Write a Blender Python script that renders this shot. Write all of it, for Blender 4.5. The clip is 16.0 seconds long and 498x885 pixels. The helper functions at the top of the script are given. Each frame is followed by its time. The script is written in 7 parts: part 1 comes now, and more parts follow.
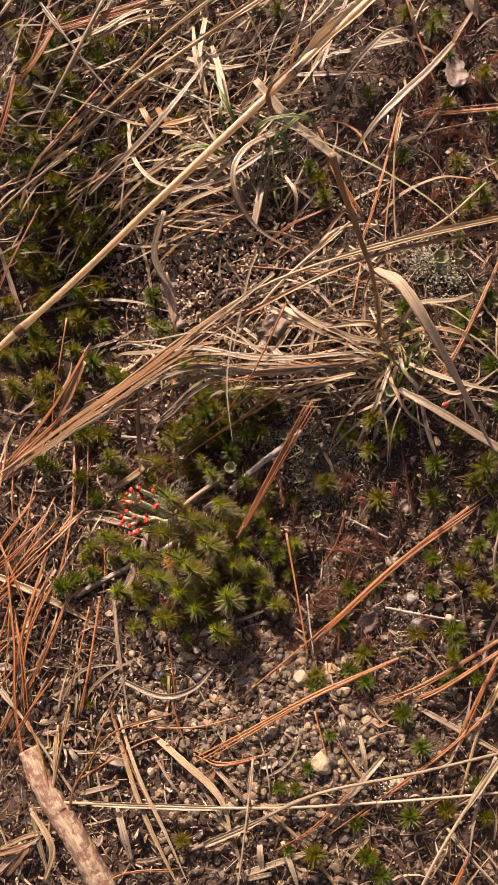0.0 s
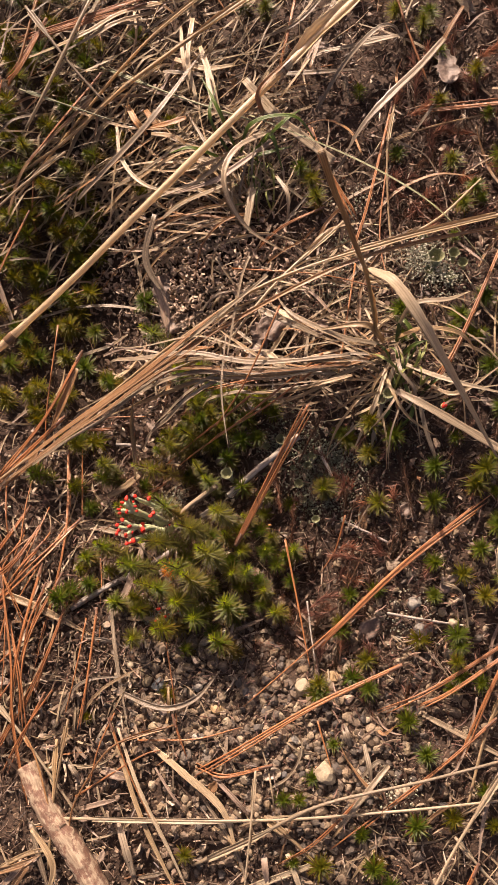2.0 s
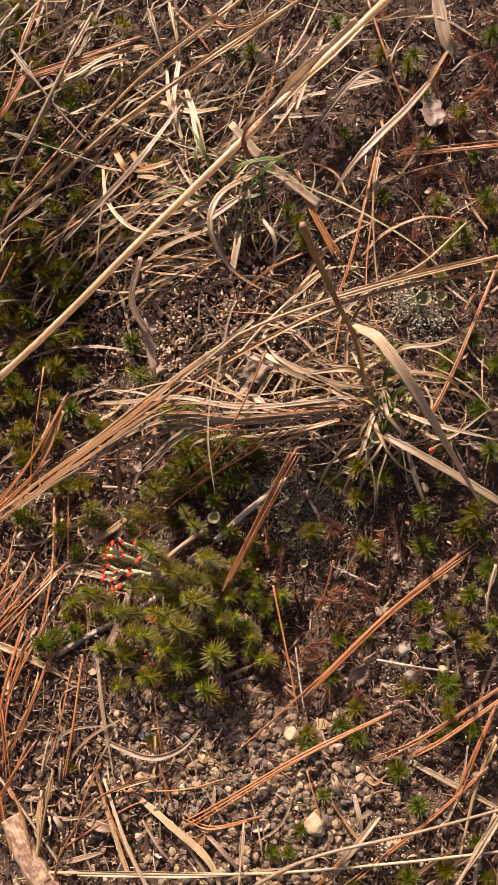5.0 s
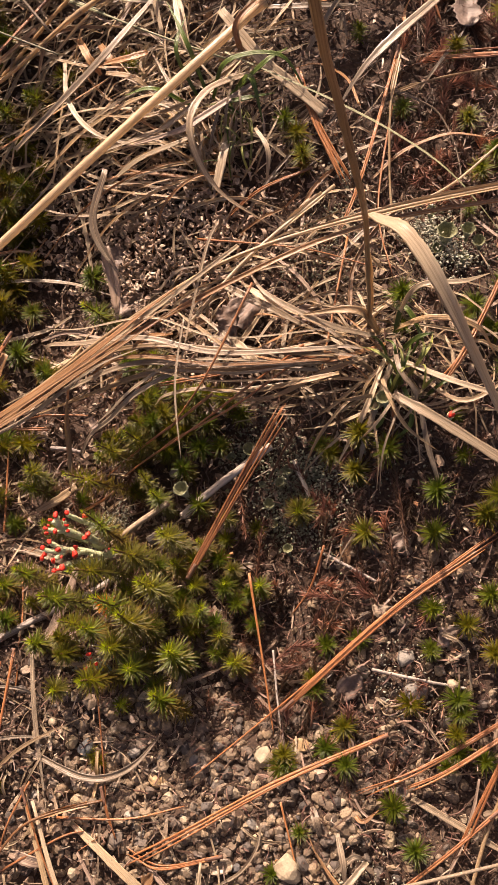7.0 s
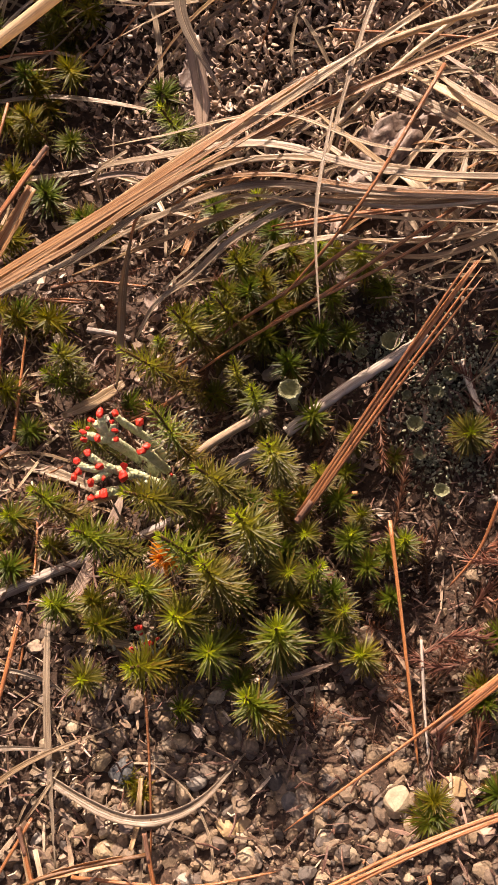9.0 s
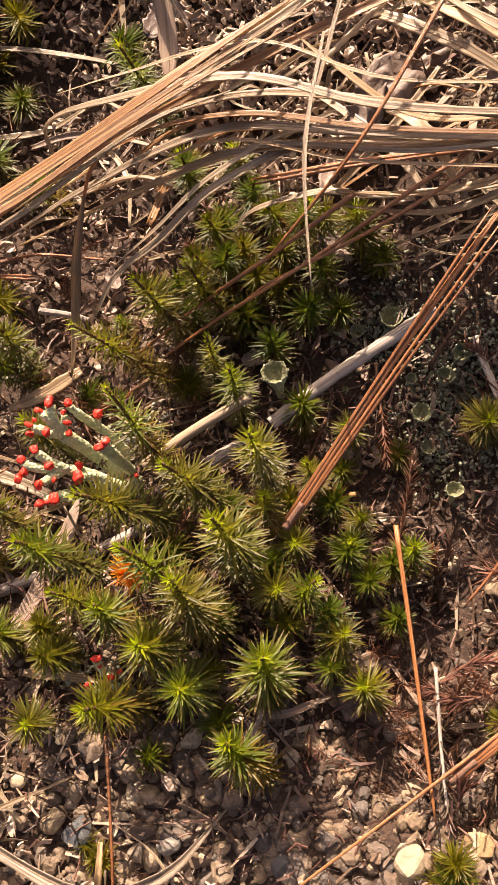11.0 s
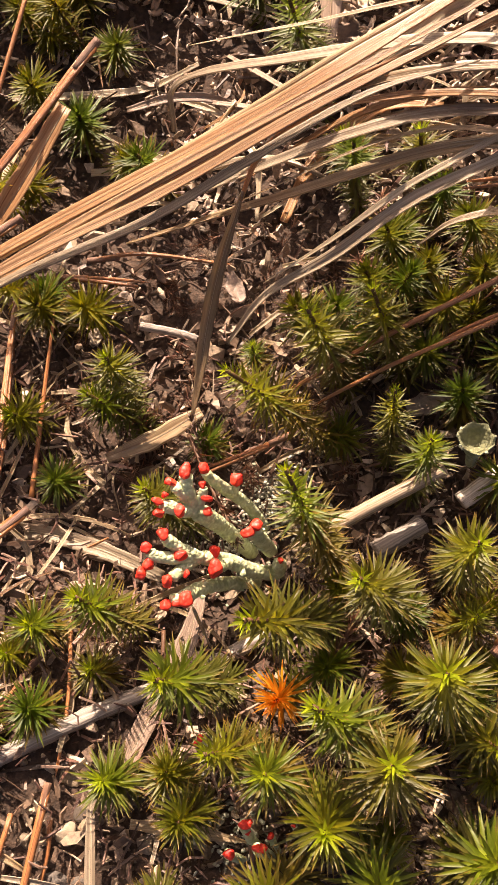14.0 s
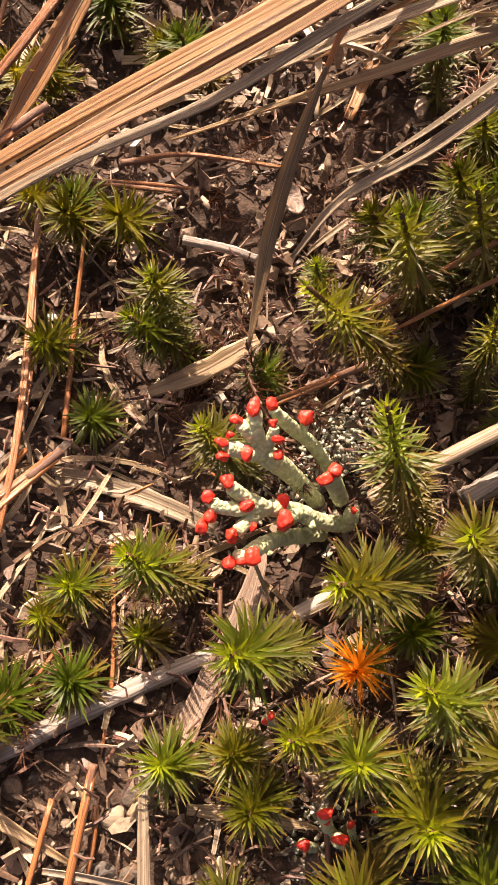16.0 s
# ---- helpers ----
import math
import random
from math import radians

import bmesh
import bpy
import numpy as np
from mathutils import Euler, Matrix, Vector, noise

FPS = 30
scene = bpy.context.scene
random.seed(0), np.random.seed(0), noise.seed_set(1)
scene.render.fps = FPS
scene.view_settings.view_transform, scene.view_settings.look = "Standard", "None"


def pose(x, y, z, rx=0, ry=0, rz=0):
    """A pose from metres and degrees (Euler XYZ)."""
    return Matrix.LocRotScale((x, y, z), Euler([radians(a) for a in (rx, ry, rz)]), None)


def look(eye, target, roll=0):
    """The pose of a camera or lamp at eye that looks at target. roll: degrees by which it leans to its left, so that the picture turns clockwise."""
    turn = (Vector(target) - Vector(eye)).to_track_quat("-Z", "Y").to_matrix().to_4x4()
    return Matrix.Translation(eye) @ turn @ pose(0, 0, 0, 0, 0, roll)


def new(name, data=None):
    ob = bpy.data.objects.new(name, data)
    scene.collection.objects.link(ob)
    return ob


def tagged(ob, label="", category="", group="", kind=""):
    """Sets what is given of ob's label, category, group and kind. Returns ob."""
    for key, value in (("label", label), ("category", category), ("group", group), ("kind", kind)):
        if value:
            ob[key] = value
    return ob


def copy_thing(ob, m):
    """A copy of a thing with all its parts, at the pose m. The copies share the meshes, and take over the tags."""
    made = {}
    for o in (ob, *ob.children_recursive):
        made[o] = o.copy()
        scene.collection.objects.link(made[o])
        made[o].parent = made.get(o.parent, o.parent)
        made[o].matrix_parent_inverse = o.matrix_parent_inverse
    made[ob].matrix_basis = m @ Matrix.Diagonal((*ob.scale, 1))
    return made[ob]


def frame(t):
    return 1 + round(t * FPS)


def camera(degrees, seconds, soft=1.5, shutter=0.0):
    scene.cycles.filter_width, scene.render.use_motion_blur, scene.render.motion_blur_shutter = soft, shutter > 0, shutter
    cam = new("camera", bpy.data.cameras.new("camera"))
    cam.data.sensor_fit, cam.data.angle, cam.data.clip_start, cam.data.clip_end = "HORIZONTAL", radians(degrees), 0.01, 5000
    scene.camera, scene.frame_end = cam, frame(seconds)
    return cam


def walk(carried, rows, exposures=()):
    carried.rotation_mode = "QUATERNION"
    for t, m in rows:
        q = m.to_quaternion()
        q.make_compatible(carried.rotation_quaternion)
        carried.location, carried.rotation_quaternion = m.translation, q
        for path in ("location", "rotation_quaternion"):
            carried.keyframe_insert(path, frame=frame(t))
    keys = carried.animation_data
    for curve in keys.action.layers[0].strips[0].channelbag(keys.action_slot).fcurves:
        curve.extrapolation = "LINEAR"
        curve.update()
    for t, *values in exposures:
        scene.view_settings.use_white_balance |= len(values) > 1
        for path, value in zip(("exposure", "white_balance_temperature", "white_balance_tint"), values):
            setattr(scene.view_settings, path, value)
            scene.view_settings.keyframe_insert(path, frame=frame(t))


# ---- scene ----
cam = camera(32.48, 16.0, soft=1.3)
EXPOSURES = [(0.0, 0.66, 7600, 27), (9.7, 0.97, 7800, 29), (12.0, 1.33, 7800, 23), (16.0, 1.25, 7900, 26)]
PATH = [
    (0, (0.03574, -0.01091, 0.30813), (0.00203, 0.02504, 0.03523), -41.35),
    (0.5, (0.03638, -0.00946, 0.30613), (0.00378, 0.02588, 0.03484), -41.18),
    (1, (0.03782, -0.00947, 0.30290), (0.00572, 0.02453, 0.03433), -42.07),
    (1.5, (0.03832, -0.00953, 0.30125), (0.00668, 0.02513, 0.03422), -41.39),
    (2, (0.03632, -0.00940, 0.30311), (0.00323, 0.02689, 0.03477), -41.71),
    (2.5, (0.04490, -0.00737, 0.30715), (0.01108, 0.03156, 0.03557), -40.54),
    (3, (0.04345, -0.00747, 0.30933), (0.00801, 0.03602, 0.03664), -38.94),
    (3.5, (0.04116, -0.00496, 0.30903), (0.00642, 0.04178, 0.03707), -36.41),
    (3.7, (0.03926, -0.00565, 0.30741), (0.00557, 0.04247, 0.03705), -34.83),
    (5.8, (0.03747, 0.00185, 0.29222), (0.00993, 0.04051, 0.03354), -34.77),
    (6, (0.03962, 0.00136, 0.28231), (0.01371, 0.03895, 0.03237), -33.69),
    (6.5, (0.04073, 0.00052, 0.26372), (0.01720, 0.03429, 0.02997), -33.27),
    (7, (0.03568, -0.00076, 0.24712), (0.01329, 0.03070, 0.02809), -32.82),
    (7.5, (0.02608, -0.00303, 0.22089), (0.00713, 0.02455, 0.02493), -30.39),
    (8, (0.00833, -0.00866, 0.20513), (-0.00795, 0.01800, 0.02318), -26.15),
    (8.5, (-0.00515, -0.00824, 0.18394), (-0.01626, 0.01541, 0.02047), -19.00),
    (9, (-0.00503, -0.01554, 0.16452), (-0.01416, 0.00644, 0.01838), -15.93),
    (9.5, (-0.00158, -0.01412, 0.15551), (-0.00946, 0.00674, 0.01734), -14.21),
    (9.7, (-0.00298, -0.01533, 0.15316), (-0.01044, 0.00536, 0.01708), -13.47),
    (11.8, (-0.00611, -0.01483, 0.13393), (-0.01091, 0.00624, 0.01534), -7.04),
    (12, (-0.00676, -0.01406, 0.13341), (-0.01162, 0.00690, 0.01528), -7.16),
    (12.5, (-0.01393, -0.01062, 0.12892), (-0.01849, 0.00876, 0.01461), -6.92),
    (13, (-0.01706, -0.00748, 0.12488), (-0.02062, 0.01025, 0.01395), -4.50),
    (13.5, (-0.02703, -0.00174, 0.11761), (-0.02919, 0.01328, 0.01285), -0.61),
    (14, (-0.03631, 0.00278, 0.10750), (-0.03655, 0.01444, 0.01146), 7.12),
    (14.5, (-0.03952, 0.00357, 0.09995), (-0.03886, 0.01189, 0.01038), 13.14),
    (15, (-0.04487, 0.00369, 0.09359), (-0.04385, 0.00916, 0.00954), 19.25),
    (15.5, (-0.04453, 0.00380, 0.09100), (-0.04306, 0.00832, 0.00924), 26.71),
    (16, (-0.04516, 0.00252, 0.09191), (-0.04348, 0.00684, 0.00932), 29.69),
]
walk(cam, [(t, look(eye, target, roll)) for t, eye, target, roll in PATH], exposures=EXPOSURES)

# ---- world and light ----
SUN_AZIMUTH, SUN_ELEVATION = radians(20.0), radians(32.0)   # azimuth counts from +y towards -x
world = bpy.data.worlds.new("sky")
world.use_nodes = True
scene.world = world
wn = world.node_tree
sky = wn.nodes.new("ShaderNodeTexSky")
sky.sky_type = "NISHITA"
sky.sun_disc = False
sky.air_density, sky.dust_density, sky.ozone_density = 0.7, 6.0, 0.4
sky.sun_elevation = SUN_ELEVATION
sky.sun_rotation = -SUN_AZIMUTH
wn.links.new(sky.outputs["Color"], wn.nodes["Background"].inputs["Color"])
wn.nodes["Background"].inputs["Strength"].default_value = 0.08
sun_data = bpy.data.lights.new("sun", "SUN")
sun_data.energy = 5.0
sun_data.angle = radians(0.53)
sun_data.color = (1.0, 0.945, 0.82)
sun = new("sun", sun_data)
to_sun = Vector((-math.sin(SUN_AZIMUTH) * math.cos(SUN_ELEVATION), math.cos(SUN_AZIMUTH) * math.cos(SUN_ELEVATION), math.sin(SUN_ELEVATION)))
sun.matrix_world = look(to_sun * 3.0, (0, 0, 0))

MM = 0.001


# ---- materials ----
def nodes_of(name):
    m = bpy.data.materials.new(name)
    m.use_nodes = True
    nt = m.node_tree
    return m, nt, nt.nodes["Principled BSDF"], nt.nodes["Material Output"]


def ramp(nt, stops, fac):
    r = nt.nodes.new("ShaderNodeValToRGB")
    r.color_ramp.elements[0].position, r.color_ramp.elements[0].color = stops[0][0], (*stops[0][1], 1)
    r.color_ramp.elements[1].position, r.color_ramp.elements[1].color = stops[-1][0], (*stops[-1][1], 1)
    for pos, col in stops[1:-1]:
        r.color_ramp.elements.new(pos).color = (*col, 1)
    nt.links.new(fac, r.inputs["Fac"])
    return r.outputs["Color"]


def mix(nt, a, b, fac, blend="MIX"):
    m = nt.nodes.new("ShaderNodeMix")
    m.data_type, m.blend_type = "RGBA", blend
    for sock, value in ((m.inputs[0], fac), (m.inputs[6], a), (m.inputs[7], b)):
        if isinstance(value, (int, float)):
            sock.default_value = value
        elif isinstance(value, tuple):
            sock.default_value = (*value, 1)
        else:
            nt.links.new(value, sock)
    return m.outputs[2]


def noise_tex(nt, scale, detail=4.0, vector=None, rough=0.6):
    n = nt.nodes.new("ShaderNodeTexNoise")
    n.inputs["Scale"].default_value, n.inputs["Detail"].default_value, n.inputs["Roughness"].default_value = scale, detail, rough
    if vector is not None:
        nt.links.new(vector, n.inputs["Vector"])
    return n.outputs["Fac"]


def value_map(nt, v, a, b, c, d):
    m = nt.nodes.new("ShaderNodeMapRange")
    nt.links.new(v, m.inputs[0])
    for i, x in enumerate((a, b, c, d)):
        m.inputs[i + 1].default_value = x
    return m.outputs[0]


def bump(nt, bsdf, height, strength, distance):
    b = nt.nodes.new("ShaderNodeBump")
    b.inputs["Strength"].default_value, b.inputs["Distance"].default_value = strength, distance
    nt.links.new(height, b.inputs["Height"])
    nt.links.new(b.outputs["Normal"], bsdf.inputs["Normal"])
    return b.outputs["Normal"]


def thin_leaf(nt, bsdf, out, colour, share, normal=None):
    """Lets part of the light through: a thin leaf."""
    t = nt.nodes.new("ShaderNodeBsdfTranslucent")
    nt.links.new(colour, t.inputs["Color"])
    if normal is not None:
        nt.links.new(normal, t.inputs["Normal"])
    m = nt.nodes.new("ShaderNodeMixShader")
    m.inputs[0].default_value = share
    nt.links.new(bsdf.outputs[0], m.inputs[1])
    nt.links.new(t.outputs[0], m.inputs[2])
    nt.links.new(m.outputs[0], out.inputs["Surface"])


def uv_of(nt, su, sv, rnd=None):
    uv = nt.nodes.new("ShaderNodeUVMap")
    uv.uv_map = "uv"
    mp = nt.nodes.new("ShaderNodeMapping")
    mp.inputs["Scale"].default_value = (su, sv, 1)
    nt.links.new(uv.outputs[0], mp.inputs["Vector"])
    if rnd is not None:
        c = nt.nodes.new("ShaderNodeCombineXYZ")
        k = nt.nodes.new("ShaderNodeMath")
        k.operation = "MULTIPLY"
        k.inputs[1].default_value = 37.0
        nt.links.new(rnd, k.inputs[0])
        for i in range(3):
            nt.links.new(k.outputs[0], c.inputs[i])
        nt.links.new(c.outputs[0], mp.inputs["Location"])
    return mp.outputs[0]


def object_random(nt):
    return nt.nodes.new("ShaderNodeObjectInfo").outputs["Random"]


def island_random(nt):
    return nt.nodes.new("ShaderNodeNewGeometry").outputs["Random Per Island"]


def straw_material(name, light, middle, dark, share=0.4, rough=0.34, per="object"):
    """Dry grass: long fibres, blotches along the blade, dark specks. u runs across, v along in centimetres."""
    m, nt, bsdf, out = nodes_of(name)
    rnd = object_random(nt) if per == "object" else island_random(nt)
    fibre = noise_tex(nt, 1.0, 3, uv_of(nt, 17, 0.35, rnd))
    vein = noise_tex(nt, 1.0, 2, uv_of(nt, 5, 0.15, rnd))
    blotch = noise_tex(nt, 1.0, 4, uv_of(nt, 1.0, 1.1, rnd))
    speck = noise_tex(nt, 1.0, 2, uv_of(nt, 7, 16, rnd), 0.8)
    col = ramp(nt, [(0.28, dark), (0.48, middle), (0.68, light)], fibre)
    col = mix(nt, col, light, value_map(nt, vein, 0.5, 0.62, 0.0, 0.55))
    col = mix(nt, col, dark, value_map(nt, blotch, 0.55, 0.75, 0.0, 0.55))
    col = mix(nt, col, tuple(c * 0.3 for c in dark), value_map(nt, speck, 0.68, 0.74, 0.0, 0.7))
    tone = ramp(nt, [(0.0, (0.62, 0.57, 0.53)), (0.35, (0.86, 0.81, 0.76)), (0.7, (1.0, 0.97, 0.93)), (1.0, (1.12, 1.03, 0.9))], rnd)
    col = mix(nt, col, tone, 1.0, "MULTIPLY")
    nt.links.new(col, bsdf.inputs["Base Color"])
    bsdf.inputs["Roughness"].default_value = rough
    bsdf.inputs["Specular IOR Level"].default_value = 0.75
    n = bump(nt, bsdf, fibre, 0.5, 0.00025)
    thin_leaf(nt, bsdf, out, col, share, n)
    return m


STRAW = straw_material("straw", (0.70, 0.55, 0.36), (0.50, 0.36, 0.215), (0.22, 0.135, 0.07), 0.42)
PALE = straw_material("pale_straw", (0.78, 0.68, 0.52), (0.62, 0.515, 0.375), (0.34, 0.25, 0.17), 0.44)
GREY = straw_material("weathered_straw", (0.64, 0.55, 0.43), (0.38, 0.30, 0.22), (0.15, 0.105, 0.07), 0.4)
THATCH = straw_material("thatch", (0.74, 0.62, 0.45), (0.50, 0.395, 0.265), (0.21, 0.14, 0.085), 0.42, 0.4, "island")
BROWN = straw_material("brown_straw", (0.46, 0.29, 0.165), (0.29, 0.165, 0.088), (0.13, 0.07, 0.036), 0.3)
RUST = straw_material("rusty_straw", (0.66, 0.44, 0.25), (0.44, 0.225, 0.10), (0.20, 0.085, 0.035), 0.42)
LEAF_BROWN = straw_material("dead_leaf", (0.50, 0.38, 0.30), (0.37, 0.27, 0.21), (0.20, 0.13, 0.10), 0.2, 0.5)
GREEN = straw_material("green_grass", (0.17, 0.25, 0.04), (0.09, 0.155, 0.022), (0.04, 0.075, 0.012), 0.35, 0.35)
FRESH = straw_material("fresh_grass", (0.52, 0.53, 0.20), (0.30, 0.35, 0.10), (0.12, 0.16, 0.04), 0.4, 0.35)
OLIVE = straw_material("olive_stem", (0.36, 0.38, 0.22), (0.22, 0.24, 0.13), (0.11, 0.11, 0.06), 0.1, 0.45)
DRIFT = straw_material("weathered_wood", (0.54, 0.49, 0.45), (0.28, 0.245, 0.22), (0.10, 0.08, 0.07), 0.0, 0.65)
NEEDLE = straw_material("pine_needle", (0.54, 0.26, 0.12), (0.38, 0.145, 0.052), (0.16, 0.05, 0.02), 0.15, 0.32)
SHEATH = straw_material("needle_sheath", (0.26, 0.13, 0.075), (0.16, 0.075, 0.045), (0.07, 0.03, 0.02), 0.0, 0.7)
TWIG = straw_material("grey_twig", (0.82, 0.78, 0.72), (0.56, 0.51, 0.46), (0.14, 0.11, 0.09), 0.0, 0.6)
BARK = straw_material("bark", (0.52, 0.42, 0.31), (0.28, 0.19, 0.12), (0.10, 0.06, 0.04), 0.0, 0.75)


def dead_wood_material():
    """Bleached wood with patches of brown bark left on it; u runs round, v along in centimetres."""
    m, nt, bsdf, out = nodes_of("dead_wood")
    grain, patch, crack = noise_tex(nt, 1.0, 4, uv_of(nt, 14, 1.6)), noise_tex(nt, 1.0, 5, uv_of(nt, 3.4, 2.2), 0.7), noise_tex(nt, 1.0, 3, uv_of(nt, 30, 3.0))
    col = ramp(nt, [(0.3, (0.19, 0.12, 0.08)), (0.5, (0.34, 0.25, 0.17)), (0.7, (0.50, 0.395, 0.285))], grain)
    col = mix(nt, col, ramp(nt, [(0.3, (0.09, 0.04, 0.028)), (0.7, (0.26, 0.13, 0.085))], crack), value_map(nt, patch, 0.47, 0.54, 0.0, 0.9))
    nt.links.new(col, bsdf.inputs["Base Color"])
    bsdf.inputs["Roughness"].default_value = 0.7
    bump(nt, bsdf, patch, 0.7, 0.001)
    return m


WOOD = dead_wood_material()


def moss_material(name, base, body, tip, share, single=False):
    """v runs from the leaf's base to its tip."""
    m, nt, bsdf, out = nodes_of(name)
    rnd, each = object_random(nt), object_random(nt) if single else island_random(nt)
    uv = nt.nodes.new("ShaderNodeUVMap")
    uv.uv_map = "uv"
    sep = nt.nodes.new("ShaderNodeSeparateXYZ")
    nt.links.new(uv.outputs[0], sep.inputs[0])
    col = ramp(nt, [(0.0, base), (0.35, body), (0.78, body), (1.0, tip)], sep.outputs[1])
    if not single:
        col = mix(nt, col, ramp(nt, [(0.0, (0.70, 0.86, 0.75)), (0.55, (1.0, 1.0, 1.0)), (1.0, (1.45, 1.02, 0.75))], rnd), 1.0, "MULTIPLY")
    col = mix(nt, col, ramp(nt, [(0.0, (0.62, 0.60, 0.60)), (0.6, (1.0, 1.0, 1.0)), (1.0, (1.3, 1.15, 0.9))], each), 1.0, "MULTIPLY")
    nt.links.new(col, bsdf.inputs["Base Color"])
    bsdf.inputs["Roughness"].default_value = 0.46
    thin_leaf(nt, bsdf, out, col, share)
    return m


MOSS_TOP = moss_material("moss_rosette", (0.34, 0.38, 0.02), (0.115, 0.15, 0.010), (0.20, 0.12, 0.03), 0.5)
MOSS_LOW = moss_material("moss_lower", (0.09, 0.065, 0.018), (0.125, 0.115, 0.018), (0.21, 0.12, 0.04), 0.4)
MOSS_TONES = [moss_material("moss_leaf_green", (0.38, 0.48, 0.022), (0.112, 0.148, 0.008), (0.20, 0.12, 0.028), 0.5, True),
              moss_material("moss_leaf_yellow", (0.46, 0.47, 0.022), (0.155, 0.158, 0.008), (0.23, 0.125, 0.028), 0.5, True),
              moss_material("moss_leaf_olive", (0.36, 0.35, 0.016), (0.115, 0.108, 0.008), (0.20, 0.105, 0.025), 0.48, True)]
MOSS_YOUNG = moss_material("moss_leaf_young", (0.50, 0.60, 0.028), (0.33, 0.41, 0.018), (0.28, 0.29, 0.025), 0.6, True)
MOSS_DEAD = moss_material("moss_dead", (0.065, 0.036, 0.027), (0.13, 0.075, 0.056), (0.33, 0.235, 0.19), 0.25)
MOSS_GOLD = moss_material("moss_golden", (0.60, 0.36, 0.04), (0.70, 0.40, 0.05), (0.60, 0.27, 0.05), 0.5)


def stem_material():
    m, nt, bsdf, out = nodes_of("moss_stem")
    n = noise_tex(nt, 900)
    nt.links.new(ramp(nt, [(0.3, (0.05, 0.02, 0.012)), (0.7, (0.16, 0.075, 0.035))], n), bsdf.inputs["Base Color"])
    bsdf.inputs["Roughness"].default_value = 0.6
    return m


def grain_material(name, stops, rough, scale, relief, per="island", spread=0.4):
    """Loose bits, each of its own tone, with grain at two scales."""
    m, nt, bsdf, out = nodes_of(name)
    rnd = island_random(nt) if per == "island" else object_random(nt)
    tc = nt.nodes.new("ShaderNodeTexCoord").outputs["Object"]
    fine, coarse = noise_tex(nt, scale * 4, 3, tc), noise_tex(nt, scale, 4, tc)
    col = ramp(nt, stops, rnd)
    col = mix(nt, col, ramp(nt, [(0.3, (1 - spread,) * 3), (0.7, (1 + spread, 1 + spread * 0.9, 1 + spread * 0.8))], fine), 1.0, "MULTIPLY")
    col = mix(nt, col, (0.55, 0.5, 0.45), value_map(nt, coarse, 0.5, 0.75, 0.0, 0.6), "MULTIPLY")
    nt.links.new(col, bsdf.inputs["Base Color"])
    bsdf.inputs["Roughness"].default_value = rough
    bump(nt, bsdf, fine, 0.6, relief)
    return m


STEM = stem_material()
CHIP = grain_material("wood_chip", [(0.0, (0.10, 0.065, 0.045)), (0.4, (0.22, 0.15, 0.10)), (0.75, (0.40, 0.30, 0.21)), (1.0, (0.58, 0.48, 0.36))], 0.6, 600, 0.0002, "island", 0.35)
SOIL = grain_material("soil", [(0.0, (0.062, 0.037, 0.025)), (1.0, (0.062, 0.037, 0.025))], 0.9, 300, 0.0008, "object", 0.6)
PEBBLE = grain_material("pebble", [(0.0, (0.07, 0.06, 0.054)), (0.15, (0.14, 0.10, 0.073)), (0.4, (0.195, 0.142, 0.095)), (0.55, (0.10, 0.083, 0.072)), (0.75, (0.235, 0.168, 0.106)), (0.94, (0.29, 0.22, 0.148)), (1.0, (0.42, 0.35, 0.255))], 0.7, 500, 0.0003, "island", 0.35)
STONE = grain_material("stone", [(0.0, (0.10, 0.094, 0.092)), (0.3, (0.22, 0.17, 0.125)), (0.6, (0.29, 0.21, 0.135)), (1.0, (0.31, 0.26, 0.20))], 0.65, 450, 0.0002, "object", 0.25)
STONE_PALE = grain_material("stone_pale", [(0.0, (0.37, 0.30, 0.205)), (1.0, (0.37, 0.30, 0.205))], 0.6, 450, 0.0002, "object", 0.2)
STONE_SLATE = grain_material("stone_slate", [(0.0, (0.075, 0.08, 0.082)), (1.0, (0.10, 0.105, 0.105))], 0.5, 450, 0.0003, "object", 0.3)
STONE_GREY = grain_material("stone_grey", [(0.0, (0.19, 0.175, 0.155)), (1.0, (0.27, 0.245, 0.21))], 0.65, 450, 0.0003, "object", 0.3)
STONE_TAN = grain_material("stone_tan", [(0.0, (0.25, 0.19, 0.115)), (1.0, (0.36, 0.285, 0.185))], 0.65, 450, 0.0003, "object", 0.3)
STONE_ROSE = grain_material("stone_rose", [(0.0, (0.40, 0.28, 0.21)), (1.0, (0.40, 0.28, 0.21))], 0.6, 450, 0.0002, "object", 0.2)
STONE_OCHRE = grain_material("stone_ochre", [(0.0, (0.42, 0.29, 0.155)), (1.0, (0.42, 0.29, 0.155))], 0.6, 450, 0.0002, "object", 0.2)
LITTER = grain_material("litter", [(0.0, (0.035, 0.019, 0.012)), (0.35, (0.085, 0.048, 0.031)), (0.62, (0.13, 0.08, 0.054)), (0.82, (0.23, 0.16, 0.115)), (0.95, (0.48, 0.39, 0.30)), (1.0, (0.36, 0.15, 0.06))], 0.45, 700, 0.0002, "island", 0.35)
FLAKE = grain_material("leaf_flake", [(0.0, (0.11, 0.068, 0.047)), (0.4, (0.22, 0.15, 0.105)), (0.75, (0.36, 0.27, 0.195)), (1.0, (0.56, 0.45, 0.34))], 0.5, 500, 0.0002, "island", 0.35)
